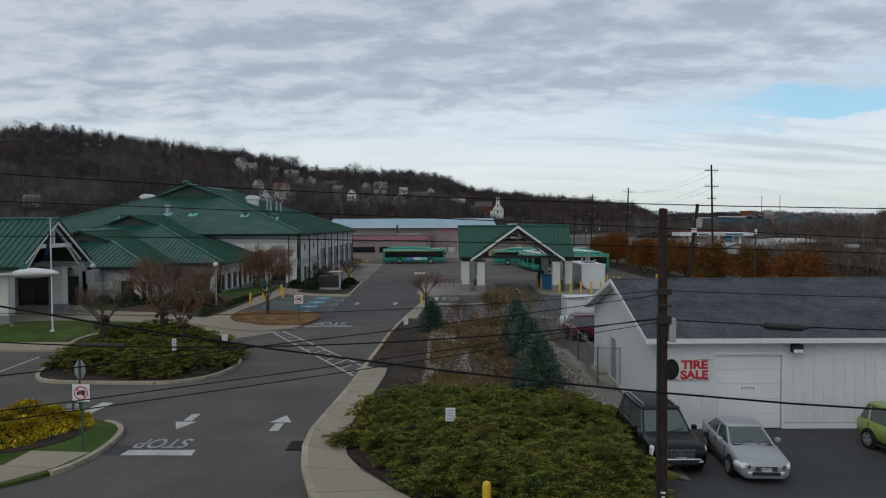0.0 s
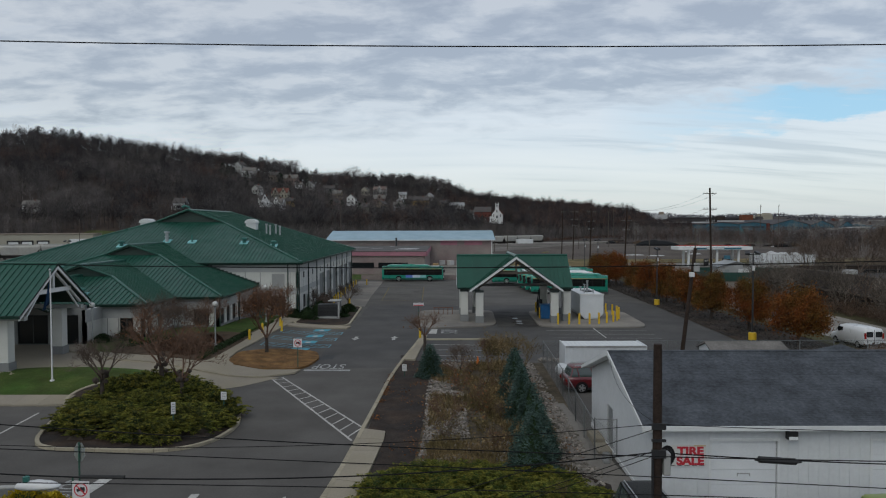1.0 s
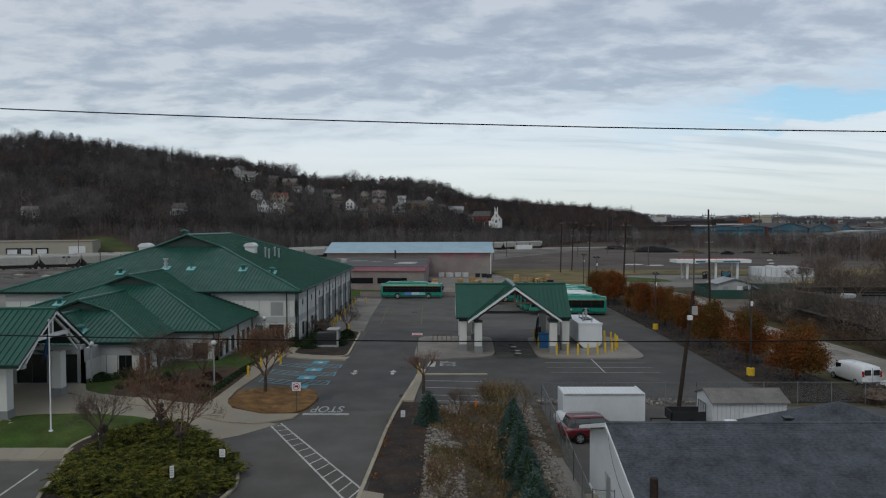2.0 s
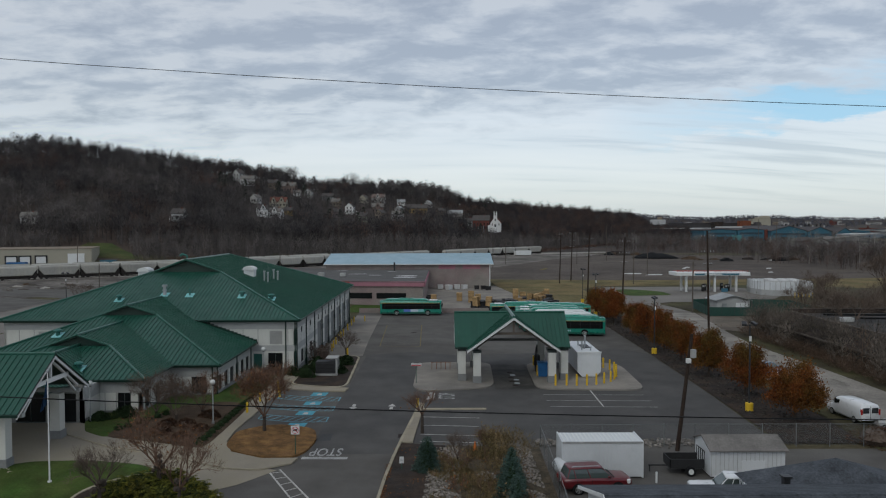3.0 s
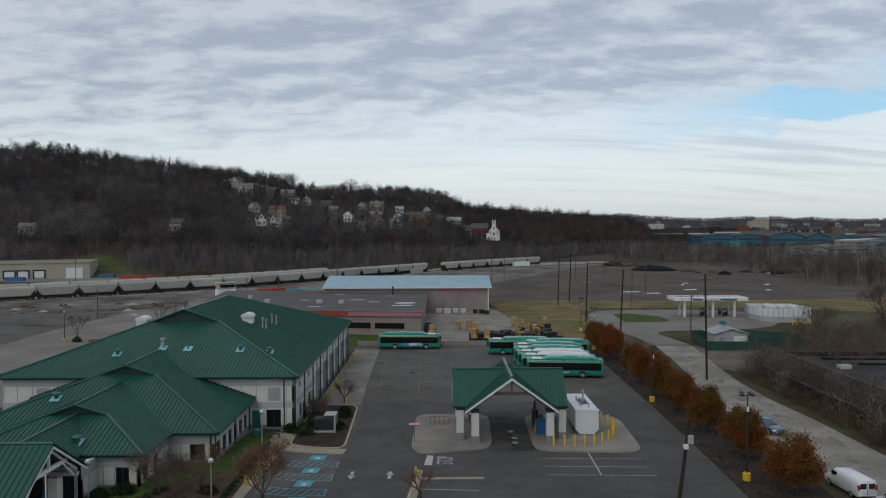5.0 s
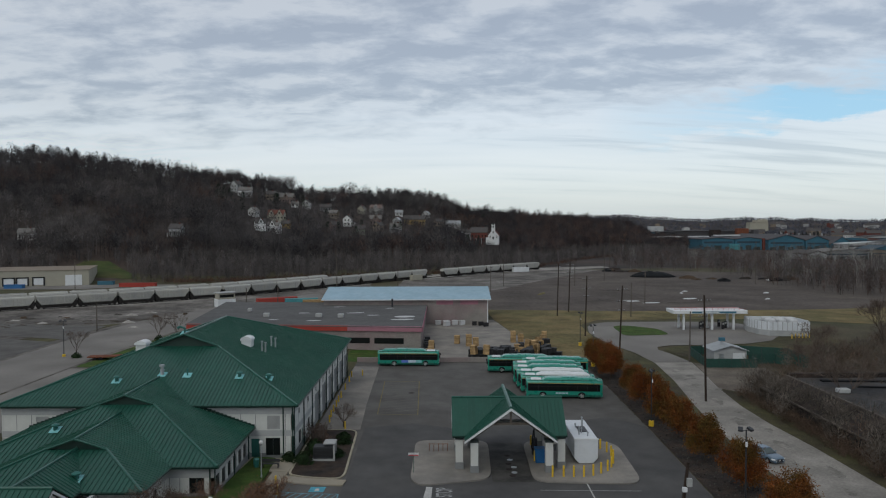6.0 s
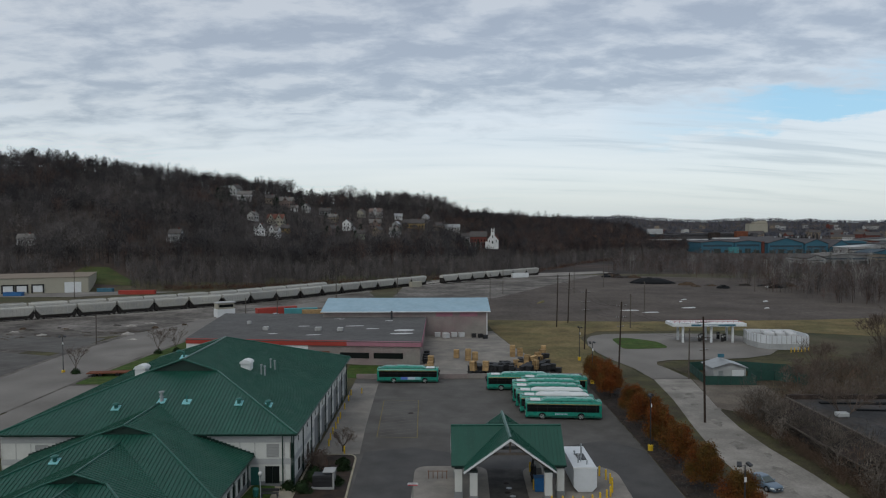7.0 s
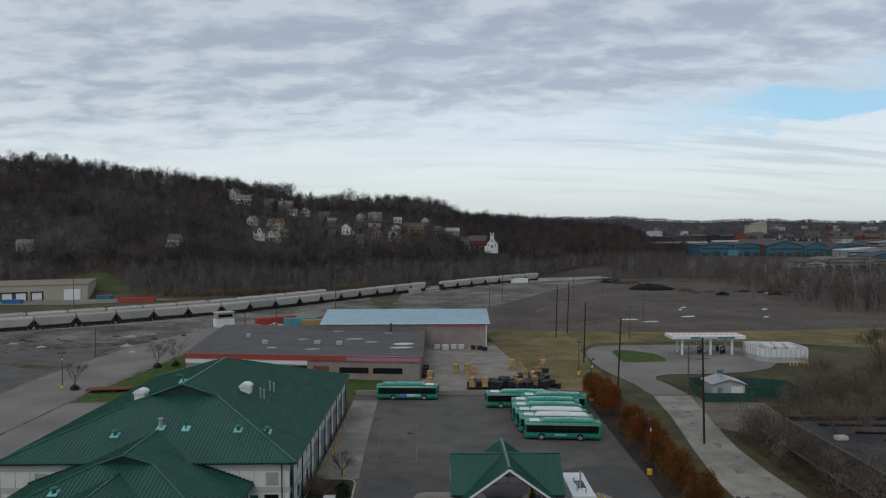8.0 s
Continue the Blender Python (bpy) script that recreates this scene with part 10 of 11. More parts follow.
part("tall_door", boxes((-175.5, -168.5, 341.8, 342.0, 0, 5.2)), "trim_white", cream)
patch("cream_lot", [(-300, 318), (-160, 318), (-120, 342), (-150, 344), (-165, 342), (-300, 342)], "asphalt_old", 0.05, label="pale lot before the cream warehouse", category="parking lot")
for x, y, sx, mn, lbl in ((-205, 331, 5, "house_tan", "tan covered skip before the warehouse"), (-190, 324, 4, "bin_blue", "blue skip before the warehouse"), (-158, 343, 3.5, "factory_blue", "blue stacked barrels beside the warehouse"), (-138, 331, 8, "fascia_red", "red flat trailer beside the tracks"), (-214, 330, 4, "container_teal", "green skip before the warehouse")):
    o = part("skip", boxes((-sx, sx, -1.3, 1.3, 0.1, 1.9), (-sx - 0.1, sx + 0.1, -1.4, 1.4, 1.7, 1.95), bevel=0.05), mn)
    o.matrix_basis = pose(x, y, 0.05, 0, 0, 4)
    tagged(o, lbl, "skip")
cabin = thing("yard_cabin", "white two-level yard cabin on stilts", "cabin", at=pose(-73.5, 247, 0.03, 0, 0, 35))
part("lower_room", boxes((-3, 3, -2, 2, 0.3, 3.0)), "trim_white", cabin)
part("upper_room", boxes((-2.8, 2.8, -1.9, 1.9, 3.0, 5.0)), "cream_wall", cabin)
part("window_strip", boxes((-2.4, 2.4, -1.95, -1.88, 3.6, 4.5)), "glass_dark", cabin)
part("roof", boxes((-3.2, 3.2, -2.3, 2.3, 5.0, 5.25)), "wall_light", cabin)
for x, y, L, mn, t, lbl in ((-48, 249, 5.5, "container_teal", 12, "teal shipping container in the rail yard"), (-43, 244, 3.5, "pallet", 12, "orange-brown container in the rail yard"), (-57, 252, 7, "fascia_red", 33, "red flat car loaded with steel"), (-13, 365, 3, "cream_wall", 40, "cream tank box beside the tracks"), (46, 428, 5, "trim_white", 20, "white tank truck beside the tracks")):
    o = part("container", boxes((-L, L, -1.25, 1.25, 0.2, 2.8), (-L - 0.05, -L + 0.1, -1.3, 1.3, 0.15, 2.85), (L - 0.1, L + 0.05, -1.3, 1.3, 0.15, 2.85), bevel=0.03), mn)
    o.matrix_basis = pose(x, y, 0.05, 0, 0, t)
    tagged(o, lbl, "container")
flat = thing("flatbed_trailer", "low rusty flatbed trailer by the west lot", "trailer", at=pose(-68, 150, 0.05, 0, 0, 8))
part("bed", boxes((-4.5, 4.5, -1.2, 1.2, 0.75, 0.95)), "rust", flat)
for wx in (-3, -1.8, 1.5):
    for s in (-1, 1):
        part("wheel", rods(((wx, s * 1.0, 0.42), (wx, s * 1.3, 0.42), 0.42, 0.42), seg=14), "rubber", flat)
bm = bmesh.new()
lathe(bm, [(9.5, 0), (7.5, 1.6), (5, 3.2), (2.5, 4.0), (0.4, 4.2)], 30)
for v in bm.verts:
    v.co.x *= 1.3
    v.co.z *= 0.66 * (1 + 0.5 * noise.noise((v.co.x * 0.3, v.co.y * 0.3, 1)))
bmesh.ops.transform(bm, matrix=pose(112, 387, 0), verts=bm.verts)
tagged(part("coal_heap", bm, "coal", smooth=True), "low black heap of coal on the gravel field", "heap")
for k, (x, y, rx, ry) in enumerate(((68, 262, 3.2, 0.9), (74, 256, 3.0, 0.8), (92, 270, 3.0, 1.2), (100, 300, 1.5, 0.8), (120, 268, 1.6, 0.8), (130, 292, 2.2, 0.9), (165, 365, 9, 2.5), (40, 292, 6, 1.0), (96, 292, 1.2, 0.7))):
    bm = lathe(bmesh.new(), [(1.0, 0), (0.8, 0.22), (0.3, 0.3)], 9)
    for v in bm.verts:
        v.co.x *= rx * (1 + 0.3 * math.sin(3 * v.co.y))
        v.co.y *= ry
    bmesh.ops.transform(bm, matrix=pose(x, y, 0.02, 0, 0, 10 * k), verts=bm.verts)
    tagged(part("debris_sheet", bm, "tarp_white" if k != 7 else "grass_dry"), "pale crumpled debris lying on the gravel field", "debris")


q = np.random.default_rng(91)
for k in range(22):
    x, y = (float(q.uniform(96, 114)), float(q.uniform(420, 440))) if k < 9 else (float(q.uniform(120, 175)), float(q.uniform(352, 372)))
    bm = lathe(bmesh.new(), [(1.0, 0), (0.75, 0.45), (0.4, 0.8), (0.1, 0.95)], 11)
    sx, sy, sz = float(q.uniform(1.5, 5)), float(q.uniform(1.2, 3)), float(q.uniform(0.6, 2.4))
    for v in bm.verts:
        f_ = 1 + 0.5 * noise.noise((v.co.x * 2 + k, v.co.y * 2, v.co.z * 2))
        v.co = Vector((v.co.x * sx * f_, v.co.y * sy * f_, v.co.z * sz * f_))
    bmesh.ops.transform(bm, matrix=pose(x, y, 0), verts=bm.verts)
    tagged(part("dirt_heap", bm, ("rust_dark", "mulch", "coal", "stone_dark")[k % 4]), "rough heap of dirt and scrap by the gravel field", "heap")
for k in range(26):
    x, y = float(q.uniform(-128, -78)), 0.0
    y = 205 + (x + 108) * 0.42 + float(q.normal(0, 3.0))
    o = part("railway_tie", boxes((-1.3, 1.3, -0.12, 0.12, 0, 0.2), (-1.2, 1.25, 0.16, 0.4, 0, 0.2), (-1.25, 1.2, -0.02, 0.22, 0.2, 0.4)), "wood_grey")
    o.matrix_basis = pose(x, y, 0.05, 0, 0, float(q.uniform(-30, 40)))
    tagged(o, "weathered timber ties stacked in the rail yard", "timber", "stacked ties in the rail yard")
for k in range(18):
    x, y = float(q.uniform(-126, -70)), float(q.uniform(196, 232))
    bm = lathe(bmesh.new(), [(1.0, 0), (0.8, 0.35), (0.45, 0.62), (0.1, 0.75)], 10)
    sx, sy, sz = float(q.uniform(0.8, 2.6)), float(q.uniform(0.5, 1.2)), float(q.uniform(0.4, 1.2))
    for v in bm.verts:
        f_ = 1 + 0.5 * noise.noise((v.co.x * 2 + k, v.co.y * 2, v.co.z * 2))
        v.co = Vector((v.co.x * sx * f_, v.co.y * sy * f_, v.co.z * sz * f_))
    bmesh.ops.transform(bm, matrix=pose(x, y, 0.03), verts=bm.verts)
    tagged(part("dirt_heap", bm, ("mulch", "gravel_pale", "stone_dark")[k % 3]), "small heap of dirt and stone in the rail yard", "heap")
# flat pale patches strewn over the rail yard
pud_v, pud_f = [], []
for k in range(150):
    y = float(q.uniform(150, 300))
    x = float(q.uniform(-0.62, -0.30)) * y if k % 3 else float(q.uniform(-75, 0)) + (y - 250) * 0.5
    if y < 250 and x > -88 or -70 < x < 15 and y < 232:
        continue
    rx, ry, t0 = float(q.uniform(1.0, 6.5)), float(q.uniform(0.3, 1.2)), float(q.uniform(-0.2, 0.5))
    i_ = len(pud_v)
    for j in range(14):
        a_ = 2 * math.pi * j / 14
        w_ = 1 + 0.35 * noise.noise((math.cos(a_) * 1.5 + k, math.sin(a_) * 1.5, 3.0))
        px_, py_ = rx * w_ * math.cos(a_), ry * w_ * math.sin(a_)
        pud_v.append((x + px_ * math.cos(t0) - py_ * math.sin(t0), y + px_ * math.sin(t0) + py_ * math.cos(t0), 0.06))
    pud_f.append(tuple(range(i_, i_ + 14)))
for k in range(90):
    x, y = -120 + 32 * float(q.uniform()), 0.0
    y = 212 + (x + 108) * -0.28 + float(q.normal(0, 1.5)) if k < 60 else float(q.uniform(165, 205))
    i_, rx, ry = len(pud_v), float(q.uniform(0.6, 3.0)), float(q.uniform(0.3, 1.0))
    for j in range(10):
        a_ = 2 * math.pi * j / 10
        w_ = 1 + 0.5 * noise.noise((math.cos(a_) * 2 + k, math.sin(a_) * 2, 5.0))
        pud_v.append((x + rx * w_ * math.cos(a_), y + ry * w_ * math.sin(a_), 0.075))
    pud_f.append(tuple(range(i_, i_ + 10)))
tagged(fast("gravel_streaks", pud_v, pud_f, "gravel_pale"), "pale flat streaks across the rail yard", "gravel", kind="stuff")


# ---------- houses, church and works ----------
def gable_roof(parent, w, d, h, rise, material_name, over=0.4):
    """A ridge roof along x with a real thickness and eaves."""
    bm = bmesh.new()
    a, e, k = w / 2 + over, d / 2 + over, rise / (d / 2)
    solid(bm, [(-a, -e, h - over * k), (-a, 0, h + rise), (-a, e, h - over * k), (-a, e, h - over * k + 0.3), (-a, 0, h + rise + 0.34), (-a, -e, h - over * k + 0.3)], (2 * a, 0, 0))
    bmesh.ops.recalc_face_normals(bm, faces=bm.faces)
    return part("roof", bm, material_name, parent)


def house(x, y, z, w, d, h, wall, turn, label, roof="house_roof", porch=False, dormers=0, name="house", group="houses on the hillside"):
    own = thing(name, label, "house", group, at=pose(x, y, z, 0, 0, turn))
    rise = min(d * 0.42, 4.2)
    bm = bmesh.new()
    box(bm, -w / 2, w / 2, -d / 2, d / 2, -7, h)
    for s in (-1, 1):
        solid(bm, [(s * w / 2, -d / 2, h), (s * w / 2, 0, h + rise), (s * w / 2, d / 2, h)], (-s * 0.2, 0, 0))
    part("wall", bm, wall, own)
    gable_roof(own, w, d, h, rise, roof)
    n = max(2, int(w // 2.4))
    for k in range(n):
        xx = -w / 2 + (k + 0.5) * w / n
        for zz in (0.9, 3.7):
            if zz + 1.4 < h:
                part("window", boxes((xx - 0.45, xx + 0.45, -d / 2 - 0.06, -d / 2, zz, zz + 1.4)), "glass_dark", own)
    for s in (-1, 1):
        for yy in (-d * 0.22, d * 0.22):
            for zz in (0.9, 3.7):
                if zz + 1.4 < h + 0.4:
                    part("window", boxes((s * (w / 2 + 0.06) - 0.05, s * (w / 2 + 0.06) + 0.05, yy - 0.45, yy + 0.45, zz, zz + 1.4)), "glass_dark", own)
    for k in range(dormers):
        xx = (k - (dormers - 1) / 2) * w / max(dormers, 1)
        bm = bmesh.new()
        solid(bm, [(xx - 2.2, -d / 2 - 0.5, h - 0.2), (xx + 2.2, -d / 2 - 0.5, h - 0.2), (xx, -d / 2 - 0.5, h + 3.6)], (0, d * 0.5, 0))
        part("gable", bm, wall, own)
        bm = bmesh.new()
        for s in (-1, 1):
            solid(bm, [(xx + s * 2.6, -d / 2 - 0.9, h - 0.6), (xx, -d / 2 - 0.9, h + 3.8), (xx, -d / 2 - 0.9, h + 4.1), (xx + s * 2.9, -d / 2 - 0.9, h - 0.5)], (0, d * 0.5, 0))
        bmesh.ops.recalc_face_normals(bm, faces=bm.faces)
        part("gable_roof", bm, roof, own)
        part("window", boxes((xx - 0.5, xx + 0.5, -d / 2 - 0.58, -d / 2 - 0.5, h + 0.4, h + 1.9)), "glass_dark", own)
    if porch:
        part("porch_roof", boxes((-w / 2, w / 2, -d / 2 - 2.4, -d / 2, 2.5, 2.75)), roof, own)
        part("porch_floor", boxes((-w / 2, w / 2, -d / 2 - 2.4, -d / 2, -0.3, -0.05)), "wood_grey", own)
        for k in range(4):
            xx = -w / 2 + 0.15 + k * (w - 0.3) / 3
            part("porch_post", boxes((xx - 0.12, xx + 0.12, -d / 2 - 2.3, -d / 2 - 2.1, -4, 2.5)), "trim_white", own)
    part("chimney", boxes((w * 0.2, w * 0.2 + 0.7, -0.3, 0.4, h + 0.5, h + rise + 1.0)), "brick_red", own)
    return own


WHITE, TAN, CREAM, GREY = "white clapboard house among bare hillside trees", "tan clapboard house among bare hillside trees", "cream clapboard house among bare hillside trees", "grey shingled house among bare hillside trees"
for x, y, w, d, h, wall, turn, label, roof, porch, dormers in (
        (-172, 474, 9, 8, 5.6, "wall_light", -4, "grey house with a deep white porch on the slope", "house_roof", True, 0),
        (-251, 442, 10, 7, 4.0, "house_white", 10, WHITE, "shingle_grey", False, 0),
        (-179, 638, 8, 9, 7.0, "wall_light", 62, GREY, "house_roof", False, 0),
        (-167, 622, 13, 8, 5.2, "house_bright", 8, WHITE, "shingle_grey", True, 0),
        (-150, 640, 9, 8, 5.0, "house_tan", 20, TAN, "house_roof", False, 0),
        (-138, 652, 14, 9, 5.6, "house_rose", -6, "dull pink house among bare hillside trees", "shingle_grey", False, 1),
        (-128, 636, 7, 6, 3.2, "house_bright", 12, WHITE, "shingle_grey", False, 0),
        (-120, 648, 6, 8, 5.8, "house_white", 80, WHITE, "house_roof", False, 0),
        (-143, 555, 7, 7, 4.4, "house_white", 70, WHITE, "shingle_grey", False, 0),
        (-127, 562, 14, 9, 5.0, "cream_wall", -3, "cream house with twin front gables and red roof", "roof_red", False, 2),
        (-128, 514, 8, 7, 5.4, "house_bright", 24, WHITE, "house_roof", False, 1),
        (-119, 518, 10, 7, 5.2, "house_bright", -12, WHITE, "shingle_grey", True, 1),
        (-116, 544, 7, 6, 3.4, "house_ochre", 5, "ochre house among bare hillside trees", "house_roof", False, 0),
        (-104, 654, 11, 7, 4.0, "wall_grey", 4, GREY, "house_roof", False, 0),
        (-76, 590, 8, 8, 6.4, "house_bright", 84, WHITE, "house_roof", True, 0),
        (-72, 656, 7, 7, 5.0, "cream_wall", 75, CREAM, "shingle_grey", False, 0),
        (-60, 669, 13, 8, 5.6, "house_white", -8, WHITE, "house_rose", False, 1),
        (-62, 556, 8, 7, 4.6, "house_green", 6, "pale green house among bare hillside trees", "house_roof", False, 0),
        (-55, 606, 11, 8, 5.4, "house_rose", 5, "dull pink house among bare hillside trees", "shingle_grey", False, 1),
        (-50, 574, 7, 7, 5.6, "house_tan", 60, TAN, "house_roof", False, 0),
        (-40, 679, 8, 6, 3.4, "house_bright", 0, WHITE, "steel_roof", False, 0),
        (-38, 620, 8, 7, 4.6, "wall_light", 78, GREY, "steel_roof", False, 0),
        (-37, 580, 10, 7, 5.6, "wall_light", 15, GREY, "shingle_grey", False, 0),
        (-24, 642, 21, 9, 5.0, "house_ochre", -4, "long ochre house with dark roof on the slope", "house_roof", False, 0),
        (-15, 690, 9, 7, 4.4, "house_white", 78, WHITE, "steel_roof", False, 0),
        (10, 672, 15, 7, 3.8, "house_white", 3, WHITE, "steel_roof", False, 0),
        (-3, 655, 8, 7, 4.2, "house_tan", 30, TAN, "house_roof", False, 0),
        (21, 640, 8, 7, 4.4, "wall_light", 12, GREY, "house_roof", False, 0),
        (-92, 622, 9, 7, 4.6, "house_tan", -18, TAN, "shingle_grey", False, 0),
        (-84, 570, 8, 7, 4.8, "house_rose", 40, "dull pink house among bare hillside trees", "house_roof", False, 0)):
    house(x, y, land_z(x, y) + 0.2, w * 0.88, d * 0.85, h * 0.84, wall, turn, label, roof, porch, dormers)
manse = house(30, 592, 14.5, 13, 9, 7.4, "brick_red", -6, "red brick house beside the white church", "house_roof", True, 0)
HOUSES = [(o.location.x, o.location.y) for o in scene.collection.objects if o.name.split(".")[0] == "house"]
church = thing("church", "white wooden church with square belfry on the slope", "church", at=pose(40.5, 576, 17.4, 0, 0, -8) @ Matrix.Diagonal((0.62, 0.62, 0.74, 1)))
bm = bmesh.new()
box(bm, -6.5, 6.5, -3, 14, -7, 3.2)
for yy in (-3.0, 13.8):
    solid(bm, [(-6.5, yy, 3.2), (6.5, yy, 3.2), (0, yy, 9.8)], (0, 0.2, 0))
part("nave", bm, "house_bright", church)
bm = bmesh.new()
for s in (-1, 1):
    solid(bm, [(s * 7.1, -3.5, 2.6), (0, -3.5, 9.9), (0, -3.5, 10.25), (s * 7.4, -3.5, 2.7)], (0, 18, 0))
bmesh.ops.recalc_face_normals(bm, faces=bm.faces)
part("roof", bm, "roof_red", church)
tower = part("tower", boxes((-2.2, 2.2, -6.2, -2.4, -7, 10.2)), "house_bright", church)
part("belfry", boxes((-2.0, 2.0, -6.0, -2.6, 10.45, 13.6)), "house_bright", tower)
part("cornice", boxes((-2.5, 2.5, -6.5, -2.1, 10.2, 10.45)), "house_bright", tower)
for px_, py_ in ((-1.75, -5.75), (1.75, -5.75), (-1.75, -2.85), (1.75, -2.85)):
    part("pinnacle", boxes((px_ - 0.4, px_ + 0.4, py_ - 0.4, py_ + 0.4, 13.6, 15.3), bevel=0.1), "house_bright", tower)
part("belfry_window", boxes((-0.7, 0.7, -6.08, -6.0, 11.0, 13.0)), "glass_dark", tower)
part("tower_window", boxes((-0.6, 0.6, -6.28, -6.2, 5.0, 7.6)), "glass_dark", tower)
part("door", boxes((-1.0, 1.0, -6.3, -6.2, -1.2, 1.6)), "frame_dark", tower)
for xx in (-4.6, 4.0):
    part("window", boxes((xx, xx + 0.9, -3.08, -3.0, 0, 2.8)), "glass_dark", church)
part("porch", boxes((-9.5, -6.5, -3.6, 1, -7, 0.8), bevel=0.1), "house_bright", church)

works = thing("steel_works", "long blue industrial sheds with dark roofs beyond the woods", "factory")


def mill_hall(x0, x1, y0, y1, eave, rise, own=works, wall="factory_blue", roof="factory_roof", bays=5, ridge_along_y=True):
    """One low-pitched hall with its gable to the front, high windows and dark bay openings."""
    xm = (x0 + x1) / 2
    bm = bmesh.new()
    solid(bm, [(x0, y0, 0), (x1, y0, 0), (x1, y0, eave), (xm, y0, eave + rise), (x0, y0, eave)], (0, y1 - y0, 0))
    bmesh.ops.recalc_face_normals(bm, faces=bm.faces)
    hall = part("hall", bm, wall, own)
    bm = bmesh.new()
    for s in (-1, 1):
        xe = xm + s * (x1 - x0) / 2
        solid(bm, [(xe + s * 0.8, y0 - 0.8, eave - 0.1), (xm, y0 - 0.8, eave + rise), (xm, y0 - 0.8, eave + rise + 0.6), (xe + s * 0.8, y0 - 0.8, eave + 0.5)], (0, y1 - y0 + 1.6, 0))
    bmesh.ops.recalc_face_normals(bm, faces=bm.faces)
    part("roof", bm, roof, hall)
    part("window_strip", boxes((x0 + 2, x1 - 2, y0 - 0.2, y0, eave * 0.62, eave * 0.8)), "works_band", hall)
    step = (x1 - x0) / bays
    for k in range(bays):
        part("bay_opening", boxes((x0 + step * k + step * 0.15, x0 + step * k + step * 0.8, y0 - 0.25, y0, 0, eave * (0.42 if k % 2 else 0.30))), "frame_dark", hall)
    return hall


mill_hall(281, 316, 790, 905, 11.4, 1.6, bays=3)
mill_hall(316.5, 345, 788, 905, 11.6, 1.8, bays=3)
mill_hall(348, 386, 778, 900, 10.6, 5.4, bays=4)
mill_hall(386.5, 411, 776, 900, 9.8, 5.0, bays=3)
mill_hall(411.5, 437, 774, 900, 5.6, 8.2, bays=3)
part("brick_bay", boxes((345.2, 347.8, 786, 800, 0, 12.4)), "brick_red", works)
part("office_front", boxes((309, 320, 785.5, 787.6, 0, 6.4)), "container_teal", works)
for x0, x1, y0, z0, z1, mn in ((288, 392, 906, 13.0, 18.6, "factory_roof"), (240, 292, 840, 9.0, 12.6, "house_tan"), (300, 380, 915, 18.6, 20.0, "rust_dark"), (392, 460, 910, 12.0, 15.0, "rust_dark")):
    part("rear_hall", boxes((x0, x1, y0, y0 + 60, 0, z1 - 0.8)), mn, works)
    part("rear_roof", boxes((x0 - 1, x1 + 1, y0 - 1, y0 + 61, z1 - 0.8, z1)), "factory_roof", works)
for x0, x1, y0, z in ((240, 276, 838, 13.0), (284, 306, 838, 13.0), (312, 341, 836, 14.4)):
    part("skylight", boxes((x0, x1, y0, y0 + 6, z, z + 1.3)), "tarp_white", works)
for x0, x1, z0, z1, mn in ((362, 376, 18.4, 22.6, "rust"), (330, 342, 18.4, 21.2, "rust_dark"), (382, 388, 18.4, 20.8, "factory_roof")):
    part("roof_house", boxes((x0, x1, 896, 904, z0 - 4, z1), bevel=0.2), mn, works)
for k in range(13):
    x = 398 + 4.6 * k
    part("stack_vent", rods(((x, 872, 10), (x, 872, 16.5 + 2.2 * ((k * 7) % 3) / 2), 1.0, 1.0), seg=8), "plastic_black" if k % 3 else "steel_roof", works)
for k in range(6):
    x = 262 + 9.5 * k
    part("roof_fan", boxes((x, x + 2.2, 846, 850, 12.4, 15.2), bevel=0.2), "plastic_black", works)
far_works = thing("blue_plant", "small blue plant with white roof and grey tower", "factory")
mill_hall(268, 292, 1000, 1040, 17.0, 1.2, far_works, bays=2)
mill_hall(292.5, 318, 1004, 1040, 15.2, 1.2, far_works, bays=2)
part("white_roof", boxes((267, 300, 998, 1042, 18.4, 19.4)), "tarp_white", far_works)
part("tower", boxes((288, 306, 1010, 1026, 10, 25.2), bevel=0.3), "wall_light", far_works)
part("tower_top", boxes((297, 302, 1014, 1020, 25.2, 29.0)), "house_tan", far_works)
for x0, x1, y0, dp, h, rise, wall, roof in ((486, 524, 900, 30, 9.4, 1.5, "factory_blue", "steel_roof"), (412, 446, 742, 26, 7.0, 0.9, "house_white", "tarp_white"), (379, 404, 642, 26, 5.0, 3.0, "factory_blue", "works_band"), (281, 295, 560, 34, 4.2, 2.6, "wall_light", "house_roof"), (296, 332, 566, 30, 5.6, 2.0, "wall_grey", "shingle_grey"), (340, 376, 600, 24, 4.4, 1.6, "house_tan", "house_roof"), (455, 500, 800, 24, 6.0, 1.5, "wall_light", "steel_roof"), (520, 575, 860, 30, 7, 2, "house_white", "factory_roof"), (450, 466, 1300, 20, 17, 1.5, "house_tan", "factory_roof"), (467, 480, 1310, 20, 15, 1.5, "house_tan", "factory_roof"), (437, 447, 1320, 14, 22, 1.5, "house_white", "factory_roof"), (560, 600, 1000, 26, 7, 1.5, "brick_red", "factory_roof"), (530, 556, 940, 26, 6, 1.5, "brick_red", "steel_roof"), (610, 680, 1050, 30, 9, 2.0, "wall_light", "factory_roof")):
    own = thing("industrial_shed", "low industrial shed beyond the bare woods", "building", "sheds beyond the woods")
    mill_hall(x0, x1, y0, y0 + dp, h, rise, own, wall, roof, bays=max(2, int((x1 - x0) / 9)))
